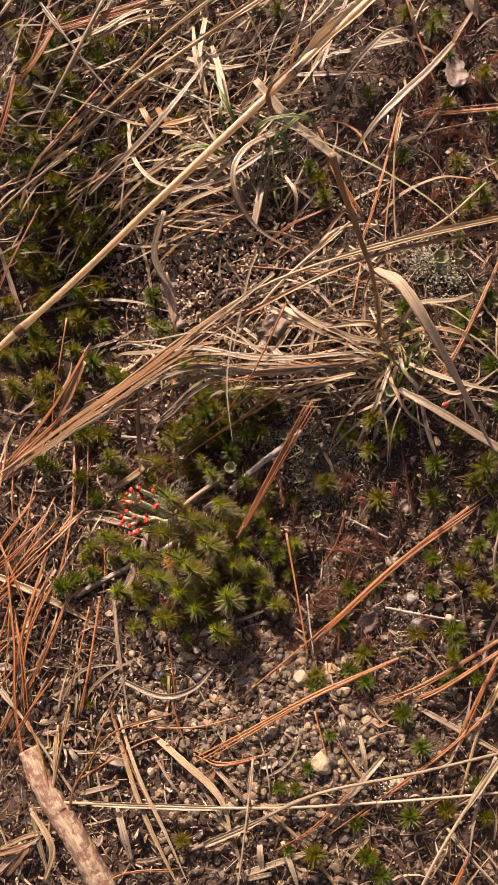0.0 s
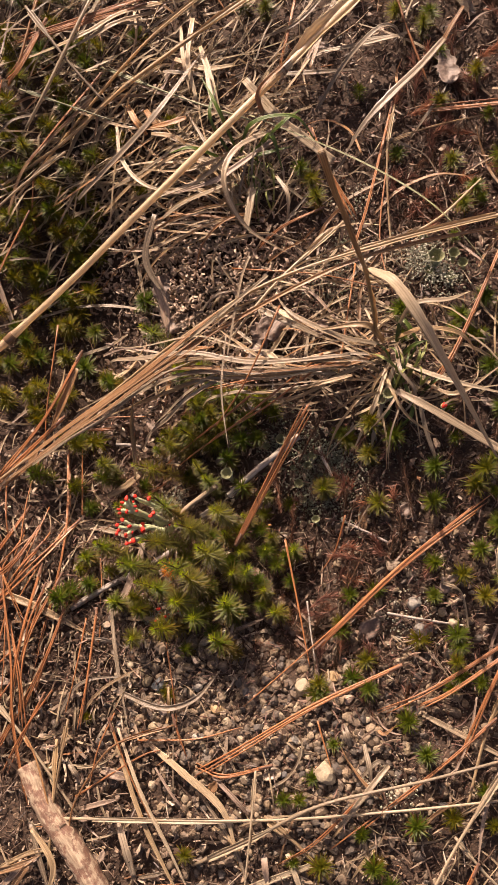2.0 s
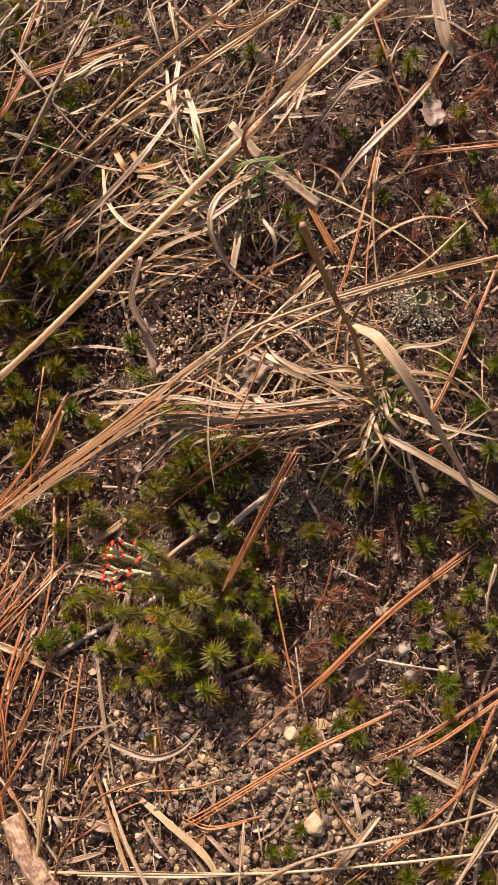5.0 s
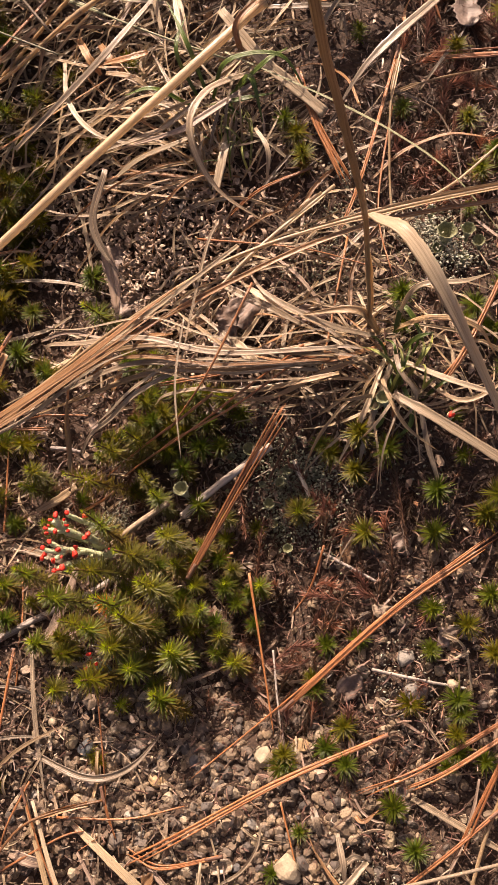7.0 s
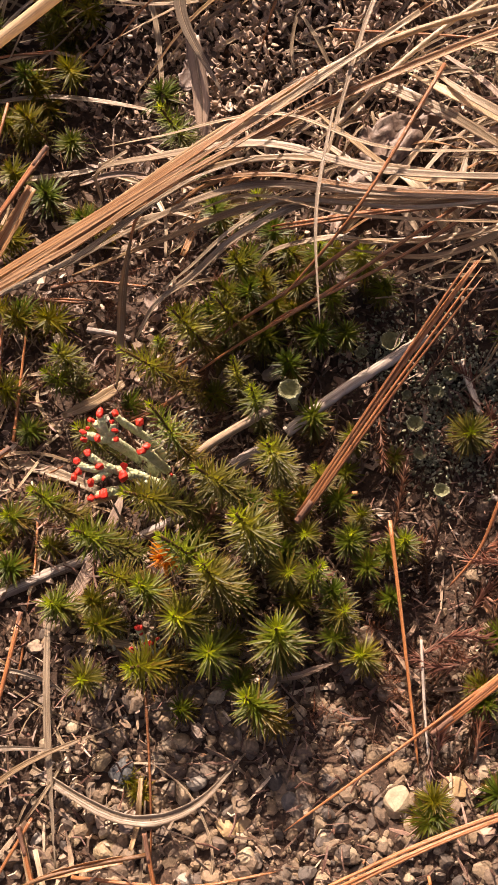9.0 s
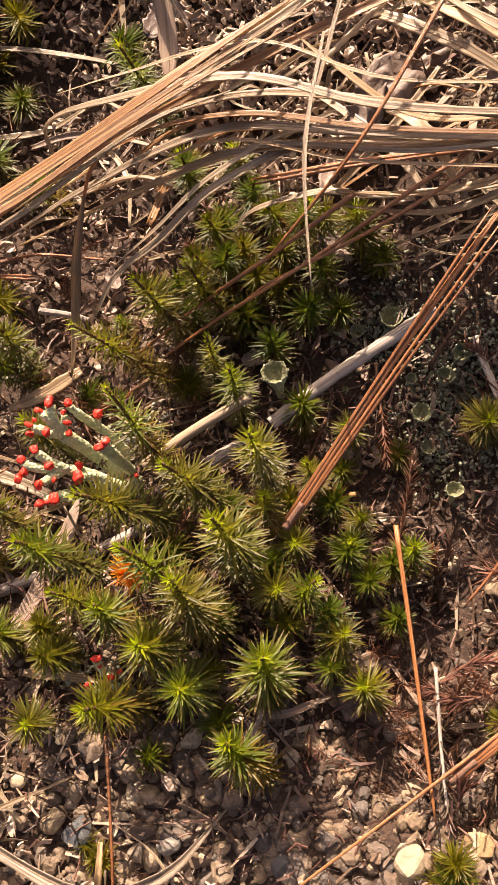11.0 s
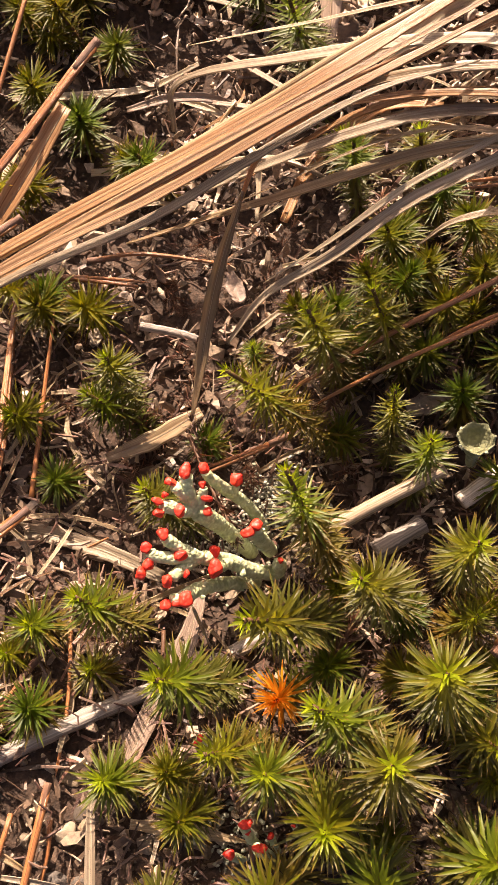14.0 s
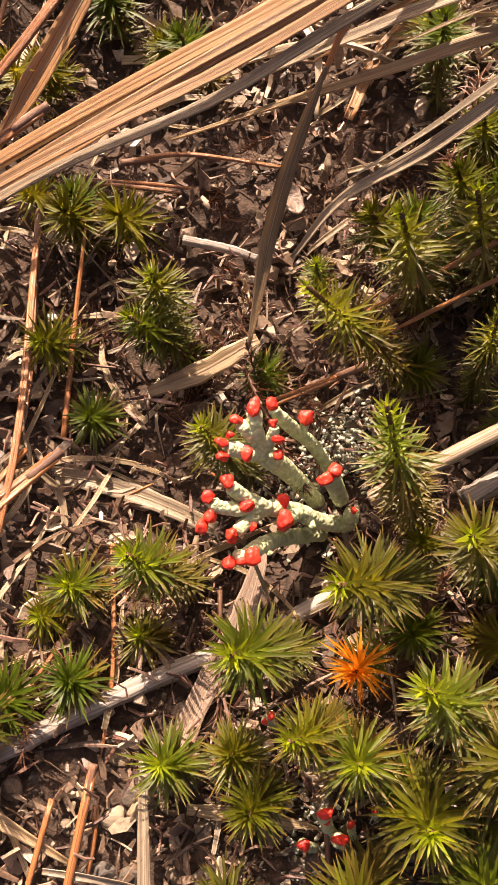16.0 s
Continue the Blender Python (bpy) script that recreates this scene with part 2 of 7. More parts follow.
CURL = grain_material("curled_litter", [(0.0, (0.26, 0.18, 0.13)), (0.5, (0.42, 0.31, 0.23)), (1.0, (0.60, 0.48, 0.37))], 0.6, 500, 0.0003, "island", 0.35)
DRY_LEAF = grain_material("dry_leaf", [(0.0, (0.12, 0.082, 0.065)), (0.5, (0.20, 0.145, 0.115)), (1.0, (0.31, 0.24, 0.19))], 0.55, 260, 0.0004, "object", 0.35)
CRUST = grain_material("lichen_crust", [(0.0, (0.22, 0.225, 0.155)), (0.5, (0.38, 0.38, 0.29)), (1.0, (0.56, 0.55, 0.45))], 0.8, 900, 0.0002, "island", 0.3)
GREEN_CRUST = grain_material("green_crust", [(0.0, (0.13, 0.145, 0.09)), (0.5, (0.23, 0.25, 0.17)), (1.0, (0.40, 0.41, 0.31))], 0.8, 900, 0.0002, "island", 0.3)


def lichen_material(name, a, b, rough, relief):
    m, nt, bsdf, out = nodes_of(name)
    tc = nt.nodes.new("ShaderNodeTexCoord").outputs["Object"]
    v = nt.nodes.new("ShaderNodeTexVoronoi")
    v.inputs["Scale"].default_value = 1900
    nt.links.new(tc, v.inputs["Vector"])
    n = noise_tex(nt, 600, 4, tc)
    col = mix(nt, ramp(nt, [(0.3, a), (0.7, b)], n), tuple(c * 0.55 for c in a), value_map(nt, v.outputs["Distance"], 0.4, 0.85, 0.0, 0.45))
    nt.links.new(col, bsdf.inputs["Base Color"])
    bsdf.inputs["Roughness"].default_value = rough
    bsdf.inputs["Subsurface Weight"].default_value = 0.15
    bsdf.inputs["Subsurface Radius"].default_value = (0.0006, 0.0005, 0.0003)
    inv = value_map(nt, v.outputs["Distance"], 0.0, 0.8, 1.0, 0.0)
    bump(nt, bsdf, inv, relief, 0.0003)
    return m


LICHEN = lichen_material("lichen_stalk", (0.42, 0.46, 0.25), (0.66, 0.68, 0.43), 0.85, 0.6)
CUP = lichen_material("lichen_cup", (0.30, 0.33, 0.21), (0.48, 0.50, 0.35), 0.85, 0.7)
CUP_IN = lichen_material("lichen_cup_inside", (0.16, 0.165, 0.085), (0.25, 0.25, 0.14), 0.85, 0.5)
RED = lichen_material("lichen_cap", (0.68, 0.025, 0.014), (0.86, 0.06, 0.028), 0.5, 0.35)
MOSS_RED = grain_material("dead_moss_crumbs", [(0.0, (0.06, 0.028, 0.02)), (0.6, (0.16, 0.078, 0.056)), (1.0, (0.38, 0.25, 0.19))], 0.55, 700, 0.0002, "island", 0.3)
SEED = grain_material("seed_coat", [(0.0, (0.45, 0.20, 0.09)), (1.0, (0.45, 0.20, 0.09))], 0.4, 300, 0.0001, "object", 0.15)


# ---- shapes ----
def hump(x, y, cx, cy, s):
    return math.exp(-((x - cx) ** 2 + (y - cy) ** 2) / (2 * s * s))


def ground_mm(x, y):
    """Height of the soil, in millimetres."""
    z = -28 * hump(x, y if y < 75 else 75 + (y - 75) * 0.72, -65, 75, 38) - 6 * hump(x, y, 20, -26, 16) - 11 * hump(x, y, -40, 15, 25) - 9 * hump(x, y, 8, 12, 22)
    z += 14 * hump(x, y, 55, 58, 26) + 6 * hump(x, y, 5, 130, 30) + 4 * hump(x, y, 30, -85, 25) + 5 * hump(x, y, 78, -5, 25)
    return z


def rough_mm(x, y):
    p = Vector((x, y, 0))
    return 1.6 * noise.noise(p * 0.06) + 1.5 * noise.noise(p * 0.16) + 0.8 * noise.noise(p * 0.42)


def soil_mm(x, y):
    return ground_mm(x, y) + rough_mm(x, y)


def mesh_object(name, verts, faces, material, uvs=None, parent=None, label="", smooth=True, at=(0, 0, 0)):
    me = bpy.data.meshes.new(name)
    me.from_pydata([(v[0] - at[0], v[1] - at[1], v[2] - at[2]) for v in verts] if at != (0, 0, 0) else verts, [], faces)
    if uvs is not None:
        layer = me.uv_layers.new(name="uv")
        layer.data.foreach_set("uv", np.array([uvs[i] for f in faces for i in f], dtype=np.float32).ravel())
    if smooth:
        me.polygons.foreach_set("use_smooth", [True] * len(me.polygons))
    me.materials.append(material)
    me.update()
    ob = new(name, me)
    ob.location = at
    if parent is not None:
        ob.parent = parent
    if label:
        ob["label"] = label
    return ob


def holder(name, label, category, group="", at=(0, 0, 0)):
    ob = new(name)
    ob.empty_display_size = 0.002
    ob.location = at
    return tagged(ob, label, category, group)


def spline(points, n):
    """n + 1 places on a smooth line through the points."""
    p = [Vector(q) for q in points]
    if len(p) == 2:
        return [p[0].lerp(p[1], i / n) for i in range(n + 1)]
    p = [p[0] * 2 - p[1]] + p + [p[-1] * 2 - p[-2]]
    out, spans = [], len(p) - 3
    for i in range(n + 1):
        u = min(i / n * spans, spans - 1e-6)
        k, f = int(u), u - int(u)
        a, b, c, d = p[k : k + 4]
        out.append(0.5 * (2 * b + (c - a) * f + (2 * a - 5 * b + 4 * c - d) * f * f + (3 * b - a - 3 * c + d) * f**3))
    return out


def rings_mesh(path, section, uv_across, close_ends=True, up=Vector((0, 0, 1)), twist=0.0, bank=0.0):
    """A skin over sections carried along a path. section(f) gives (side, up) pairs at share f of the length."""
    verts, faces, uvs = [], [], []
    n, run = len(path), 0.0
    for i, c in enumerate(path):
        t = (path[min(i + 1, n - 1)] - path[max(i - 1, 0)]).normalized()
        side = t.cross(up)
        side = side.normalized() if side.length > 1e-4 else Vector((1, 0, 0))
        top = side.cross(t)
        a = bank + twist * i / (n - 1)
        side, top = side * math.cos(a) + top * math.sin(a), top * math.cos(a) - side * math.sin(a)
        if i:
            run += (path[i] - path[i - 1]).length
        ring = section(i / (n - 1))
        for k, (s, h) in enumerate(ring):
            verts.append(tuple(c + side * s + top * h))
            uvs.append((uv_across[k], run * 100))
    m = len(uv_across)
    for i in range(n - 1):
        for k in range(m):
            a, b = i * m + k, i * m + (k + 1) % m
            faces.append((a, b, b + m, a + m))
    if close_ends:
        faces += [tuple(range(m))[::-1], tuple(range((n - 1) * m, n * m))]
    return verts, faces, uvs


def blade_skin(points, width, fold=0.25, base=0.7, tip=0.12, twist=0.0, bank=0.0, seed=0, steps=0, rough=0.0):
    """A grass leaf: a folded strip with thickness, ribbed, tapering to its tip. All in metres."""
    rng = random.Random(seed)
    path = spline(points, steps or max(14, 7 * (len(points) - 1)))
    if rough:
        for i, p in enumerate(path):
            p += Vector((rng.gauss(0, rough), rng.gauss(0, rough), rng.gauss(0, rough)))
    wob = [rng.uniform(0.9, 1.08) for _ in range(len(path) + 1)]

    ribs = [rng.uniform(-1, 1) for _ in range(7)]
    uneven = rng.uniform(0, 50)

    def section(f):
        w = width * 0.5 * (base + (1 - base) * min(1, f * 4)) * (1 if f < 0.6 else max(tip, 1 - (f - 0.6) / 0.4 * (1 - tip)))
        w *= wob[int(f * (len(path) - 1))]
        th = min(0.06 * width, 0.00016)
        now = fold * (1 + 0.8 * noise.noise(Vector((uneven, f * 3.0, 0))))
        upper = []
        for k in range(7):
            u = k / 3 - 1
            upper.append((u * w, now * w * abs(u) ** 1.4 + (0.06 * ribs[k] + 0.04 * (-1) ** k) * w))
        return [(a, h + th) for a, h in upper] + [(a, h - th) for a, h in upper[::-1]]

    cross = [k / 6 for k in range(7)]
    return rings_mesh(path, section, cross + cross[::-1], True, twist=twist, bank=bank)


def tube_skin(points, radius, taper=1.0, sides=8, steps=0, seed=0, lumps=0.0, tip_round=False, joints=()):
    rng = random.Random(seed)
    path = spline(points, steps or max(10, 6 * (len(points) - 1)))
    n = len(path)
    z0 = rng.uniform(0, 99)
    lump = [[1 + lumps * (0.55 * rng.uniform(-1, 1) + 1.2 * noise.noise(Vector((math.cos(6.283 * k / sides), math.sin(6.283 * k / sides), z0 + i * 0.35)))) for k in range(sides)] for i in range(n)]

    def section(f):
        r = radius * (1 + (taper - 1) * f)
        if tip_round and f > 0.93:
            r *= math.sqrt(max(0.05, 1 - ((f - 0.93) / 0.07) ** 2))
        for j in joints:
            r *= 1 + 0.45 * math.exp(-(((f - j) / 0.012) ** 2))
        row = lump[int(round(f * (n - 1)))]
        return [(math.cos(2 * math.pi * k / sides) * r * row[k], math.sin(2 * math.pi * k / sides) * r * row[k]) for k in range(sides)]

    return rings_mesh(path, section, [abs(2 * k / sides - 1) for k in range(sides)])


def metres(points):
    return [(x * MM, y * MM, z * MM) for x, y, z in points]


SERIAL = [0]


def serial():
    SERIAL[0] += 1
    return SERIAL[0]


STRAW_WORDS = {"straw": "golden dry", "pale_straw": "pale bleached", "weathered_straw": "weathered grey", "brown_straw": "dark brown dry", "rusty_straw": "rust-tinted dry", "green_grass": "fresh green", "dead_leaf": "dull brown", "fresh_grass": "fresh yellow-green", "olive_stem": "thin olive"}


def blade(points, width, material, parent=None, name="dry_straw", label="", **more):
    """One dry grass leaf, in millimetres; a thing of its own, or a part of a tuft."""
    p = metres(points)
    v, f, uv = blade_skin(p, width * MM, seed=serial(), **more)
    ob = mesh_object(name, v, f, material, uv, parent, at=p[0] if parent is None else (0, 0, 0))
    if parent is None:
        words = label or STRAW_WORDS[material.name] + " flat grass blade lying over the litter"
        tagged(ob, words, "dry grass", "loose dry grass")
        if width >= 1.25:
            line = spline(p, 24)[:21]
            v, f, uv = tube_skin([q + Vector((0, 0, 0.00005 * width)) for q in line], width * 0.035 * MM, 0.4, 6, 20, serial(), 0.05)
            rib = mesh_object("midrib", v, f, PALE, uv, ob)
            rib.location = -Vector(p[0])
    return ob


def stalk(points, width, material, taper=0.8, joints=(), label=""):
    """A round grass stem, in millimetres."""
    p = metres(points)
    v, f, uv = tube_skin(p, width * MM / 2, taper, 8, 0, serial(), 0.05, joints=joints)
    ob = mesh_object("grass_stalk", v, f, material, uv, at=p[0])
    line = spline(p, 60)
    for j in joints:
        k = int(j * 60)
        v, f, uv = tube_skin([line[k - 1].lerp(line[k], 0.6), line[k], line[k].lerp(line[k + 1], 0.4)], width * MM * 0.62, 0.95, 8, 6, serial(), 0.08)
        mesh_object("node", v, f, BROWN, uv, ob, "swollen brown stem node").location = -Vector(p[0])
    v, f, uv = blade_skin([tuple(q) for q in line[4:22]], width * 1.9 * MM, 0.9, 0.9, 0.3, seed=serial(), steps=24)
    mesh_object("sheath", v, f, material, uv, ob, "papery leaf sheath round the stem").location = -Vector(p[0]) + Vector((0, 0, -0.0002))
    return tagged(ob, label or STRAW_WORDS[material.name] + " thin round grass stalk across the ground", "grass stalk", "loose dry grass")


def twig(points, width, material, taper=0.85, label="", name="twig", lumps=0.14):
    p = metres(points)
    v, f, uv = tube_skin(p, width * MM / 2, taper, 12, 10 * len(p), serial(), lumps)
    ob = mesh_object(name, v, f, material, uv, at=p[0])
    return tagged(ob, label or "weathered grey broken twig lying among the moss", "twig")


def seed(points, size):
    x, y, z = points[0]
    v, f = stone_skin(size * MM / 2, 77, 0.9, 3)
    ob = mesh_object("seed", v, f, SEED)
    ob.location = (x * MM, y * MM, z * MM)
    return tagged(ob, "small smooth reddish-brown seed between moss shoots", "seed")


def log_stick(points, width):
    """A piece of dead wood: a pale core with flakes of dark bark still on it."""
    p = metres(points)
    ob = holder("stick", "pale dead stick with peeling dark bark under straw", "stick", at=p[0])
    line = [q - Vector(p[0]) for q in spline(p, 40)]
    v, f, uv = tube_skin(line, width * 0.46 * MM, 1.1, 20, 60, serial(), 0.05)
    mesh_object("wood", v, f, WOOD, uv, ob)
    rng = random.Random(serial())
    for k in range(4):
        i = rng.randrange(2, 34)
        n = rng.randrange(3, 7)
        a0, wide = rng.uniform(-0.6, 2.4), rng.uniform(0.4, 1.1)
        verts, faces, uvs = [], [], []
        for r, lift in ((0.94, 0), (1.02, 1)):
            for m in range(n):
                c = line[min(i + m, 40)]
                t = (line[min(i + m + 1, 40)] - line[max(i + m - 1, 0)]).normalized()
                side = t.cross(Vector((0, 0, 1))).normalized()
                top = side.cross(t)
                for j in range(6):
                    a = a0 + wide * (j / 5 - 0.5) * rng.uniform(0.75, 1.1)
                    q = c + (side * math.cos(a) + top * math.sin(a)) * width * 0.47 * MM * (r + rng.uniform(-0.02, 0.02))
                    verts.append(tuple(q))
                    uvs.append((j / 5, m * 0.2))
        h = n * 6
        for m in range(n - 1):
            for j in range(5):
                q = (m * 6 + j, m * 6 + j + 1, (m + 1) * 6 + j + 1, (m + 1) * 6 + j)
                faces += [q[::-1], tuple(b + h for b in q)]
        edge = list(range(6)) + [m * 6 + 5 for m in range(1, n)] + [(n - 1) * 6 + j for j in range(4, -1, -1)] + [m * 6 for m in range(n - 2, 0, -1)]
        faces += [(edge[j], edge[(j + 1) % len(edge)], edge[(j + 1) % len(edge)] + h, edge[j] + h) for j in range(len(edge))]
        mesh_object("bark_flake", verts, faces, BARK, uvs, ob)
    return ob


def needles(points, count, spread=1.0, width=0.76, label="", sheath=True):
    """A bundle of fallen pine needles held by a dark sheath at its first point, in millimetres."""
    rng = random.Random(serial())
    p = metres(points)
    words = label or ("rust-orange fallen pine needles in a bundle on the litter" if count > 1 else "single rust-orange fallen pine needle on the litter")
    ob = holder("pine_needle_bundle" if count > 1 else "pine_needle", words, "pine needles", "fallen pine needles", p[0])
    base = Vector(p[0])
    path = [Vector(q) for q in p]
    for k in range(count):
        start, end = (k - (count - 1) / 2) * 0.3 * width * MM, ((k - (count - 1) / 2) * 0.75 + rng.uniform(-0.5, 0.5)) * spread * width * MM
        lift = rng.uniform(-0.3, 0.5) * width * MM
        pts = []
        for i, q in enumerate(path):
            t = (path[min(i + 1, len(path) - 1)] - path[max(i - 1, 0)]).normalized()
            side = t.cross(Vector((0, 0, 1))).normalized()
            f = i / (len(path) - 1)
            pts.append(q - base + side * (start * (1 - f) + end * f ** 1.3) + Vector((0, 0, lift * f)) + Vector((rng.gauss(0, 0.0004), rng.gauss(0, 0.0004), 0)) * f)
        pts[-1] = pts[-1].lerp(pts[-2], rng.uniform(0.0, 0.3))
        v, f, uv = tube_skin(pts, width * MM / 2 * rng.uniform(0.8, 1.1), 0.6, 6, 0, serial(), 0.06, True)
        mesh_object("needle", v, f, NEEDLE, uv, ob)
    if sheath and count > 1:
        d = (path[1] - path[0]).normalized()
        v, f, uv = tube_skin([-d * 0.001, d * 0.001, d * 0.004], width * MM * 0.27 * (count ** 0.5) + 0.0002, 0.85, 8, 8, serial(), 0.12)
        mesh_object("sheath", v, f, SHEATH, uv, ob, "dark scaly needle sheath")
    return ob


# ---- moss ----
def moss_leaf(verts, faces, uvs, base, out, up, length, width, curl, rng):
    """One narrow pointed leaf: five stations of three points, folded along the middle."""
    side = out.cross(up).normalized()
    n0 = len(verts)
    stations = (0.0, 0.25, 0.55, 0.8, 1.0)
    widths = (0.9, 1.0, 0.8, 0.5, 0.06)
    d, c = out.copy(), base.copy()
    for i, s in enumerate(stations):
        if i:
            step = (s - stations[i - 1]) * length
            d = (d - up * curl * (s - stations[i - 1])).normalized()
            c = c + d * step
        nrm = side.cross(d).normalized()
        w = width * widths[i] * 0.5
        for k in (-1, 0, 1):
            q = c + side * (w * k) + nrm * (0.35 * w * abs(k))
            verts.append((q.x, q.y, q.z))
            uvs.append((0.5 + 0.5 * k, s))
    for i in range(4):
        for k in range(2):
            a = n0 + i * 3 + k
            faces.append((a, a + 1, a + 4, a + 3))


LEAF_MESHES = {}
TIPS = {}


def leaf_meshes(tone):
    """Unit moss leaves of several curls, along +x with +z up, shared by the shoots of one tone."""
    if tone not in LEAF_MESHES:
        made = []
        for curl in (0.1, 0.3, 0.5, 0.75):
            verts, faces, uvs = [], [], []
            moss_leaf(verts, faces, uvs, Vector((0, 0, 0)), Vector((1, 0, 0)), Vector((0, 0, 1)), 1.0, 0.088, curl, None)
            me = bpy.data.meshes.new("leaf")
            me.from_pydata(verts, [], faces)
            layer = me.uv_layers.new(name="uv")
            layer.data.foreach_set("uv", np.array([uvs[k] for f in faces for k in f], dtype=np.float32).ravel())
            me.polygons.foreach_set("use_smooth", [True] * len(faces))
            me.materials.append(MOSS_YOUNG if tone == "young" else MOSS_TONES[tone])
            made.append(me)
        LEAF_MESHES[tone] = made
    return LEAF_MESHES[tone]


def moss_shoot(seed, height, radius, kind="green", single=False):
    """A haircap moss shoot standing at the origin, in metres: stem, lower leaves and a starry rosette."""
    rng = random.Random(seed)
    words = {"green": "bright green haircap moss shoot with a starry rosette", "dull": "dark olive haircap moss shoot with dry lower leaves",
             "dead": "dried reddish-brown moss shoot with shrivelled leaves", "gold": "golden-orange dying moss shoot among green ones"}[kind]
    ob = holder("moss_shoot", words, "moss", "haircap moss shoots")
    lean = Vector((rng.uniform(-0.14, 0.1), rng.uniform(-0.1, 0.1), 0))
    TIPS[ob.name] = lean * height + Vector((0, 0, height))
    path = spline([(0, 0, -0.003), tuple(lean * height * 0.35 + Vector((0, 0, height * 0.5))), tuple(lean * height + Vector((0, 0, height)))], 14)
    v, f, uv = tube_skin([tuple(q) for q in path], 0.00036, 0.8, 6, 14, seed, 0.05)
    mesh_object("stem", v, f, STEM, uv, ob)
    top_mat, low_mat = {"green": (MOSS_TOP, MOSS_LOW), "dull": (MOSS_TOP, MOSS_LOW), "dead": (MOSS_DEAD, MOSS_DEAD), "gold": (MOSS_GOLD, MOSS_LOW)}[kind]

    def spray(name, count, f0, f1, tilt0, tilt1, len0, len1, curl, mat):
        verts, faces, uvs = [], [], []
        turn = rng.uniform(0, 6.28)
        for i in range(count):
            s = (i + rng.random() * 0.6) / count
            f = f0 + (f1 - f0) * s
            k = min(f * 14, 13.999)
            p = path[int(k)].lerp(path[int(k) + 1], k - int(k))
            axis = (path[int(k) + 1] - path[int(k)]).normalized()
            turn += 2.39996 + rng.gauss(0, 0.18)
            tilt = radians(tilt0 + (tilt1 - tilt0) * s + rng.gauss(0, 7))
            flat = Vector((math.cos(turn), math.sin(turn), 0))
            flat = (flat - axis * flat.dot(axis)).normalized()
            d = flat * math.sin(tilt) + axis * math.cos(tilt)
            length = (len0 + (len1 - len0) * s) * radius * rng.uniform(0.82, 1.12)
            moss_leaf(verts, faces, uvs, p + d * 0.0002, d, axis, length, radius * 0.078 * rng.uniform(0.85, 1.15), curl * rng.uniform(0.5, 1.4), rng)
        return tagged(mesh_object(name, verts, faces, mat, uvs, ob), kind="stuff")

    def star(count, f0, f1, tilt0, tilt1, len0, len1):
        """The upper leaves, each a part of its own."""
        tone = rng.randrange(len(MOSS_TONES))
        turn = rng.uniform(0, 6.28)
        for i in range(count):
            s = (i + rng.random() * 0.5) / count
            k = min((f0 + (f1 - f0) * s) * 14, 13.999)
            p = path[int(k)].lerp(path[int(k) + 1], k - int(k))
            axis = (path[int(k) + 1] - path[int(k)]).normalized()
            turn += 2.39996 + rng.gauss(0, 0.15)
            tilt = radians(tilt0 + (tilt1 - tilt0) * s + rng.gauss(0, 6))
            flat = Vector((math.cos(turn), math.sin(turn), 0))
            flat = (flat - axis * flat.dot(axis)).normalized()
            d = flat * math.sin(tilt) + axis * math.cos(tilt)
            side = d.cross(axis).normalized()
            nrm = side.cross(d)
            length = (len0 + (len1 - len0) * s) * radius * rng.uniform(0.85, 1.1)
            leaf = new("leaf", rng.choice(leaf_meshes("young" if s > 0.74 else tone)))
            leaf.parent = ob
            wide = length ** 0.4 * radius ** 0.6
            cols = (d * length, -side * wide, nrm * length)
            leaf.matrix_basis = Matrix(((cols[0].x, cols[1].x, cols[2].x, p.x), (cols[0].y, cols[1].y, cols[2].y, p.y), (cols[0].z, cols[1].z, cols[2].z, p.z), (0, 0, 0, 1)))

    if single:
        spray("lower_leaves", int(44 + height * 4200), 0.10, 0.70, 72, 66, 0.6, 1.0, 0.3, low_mat)
        star(78, 0.66, 1.0, 84, 12, 1.1, 0.34)
    elif kind == "dead":
        spray("lower_leaves", 64, 0.1, 0.85, 40, 30, 0.55, 0.6, 0.5, low_mat)
        spray("rosette", 18, 0.85, 1.0, 34, 14, 0.55, 0.4, 0.4, top_mat)
    else:
        spray("lower_leaves", int(30 + height * 3600), 0.10, 0.74, 70, 62, 0.55, 0.9, 0.3, low_mat)
        spray("rosette", 96, 0.70, 1.0, 78, 12, 1.05, 0.42, 0.35, top_mat)
    return ob


# ---- stones, litter, lichens ----
def stone_skin(size, seed, flat=0.7, detail=2):
    """A rounded, slightly angular pebble round the origin."""
    rng = random.Random(seed)
    bm = bmesh.new()
    bmesh.ops.create_icosphere(bm, subdivisions=detail, radius=1.0)
    off = Vector((rng.uniform(-50, 50), rng.uniform(-50, 50), rng.uniform(-50, 50)))
    cuts = [(Vector((rng.gauss(0, 1), rng.gauss(0, 1), rng.gauss(0, 1))).normalized(), rng.uniform(0.52, 0.86)) for _ in range(9)]
    sx, sy = rng.uniform(0.75, 1.2), rng.uniform(0.75, 1.2)
    out = []
    for v in bm.verts:
        c = v.co.normalized()
        r = 1 + 0.22 * noise.noise(c * 1.3 + off) + 0.07 * noise.noise(c * 4 + off)
        for n, d in cuts:
            k = c.dot(n) * r
            if k > d:
                r -= (k - d) * 0.97
        c = c * r
        out.append((c.x * sx * size, c.y * sy * size, c.z * flat * size))
    faces = [tuple(v.index for v in f.verts) for f in bm.faces]
    bm.free()
    return out, faces


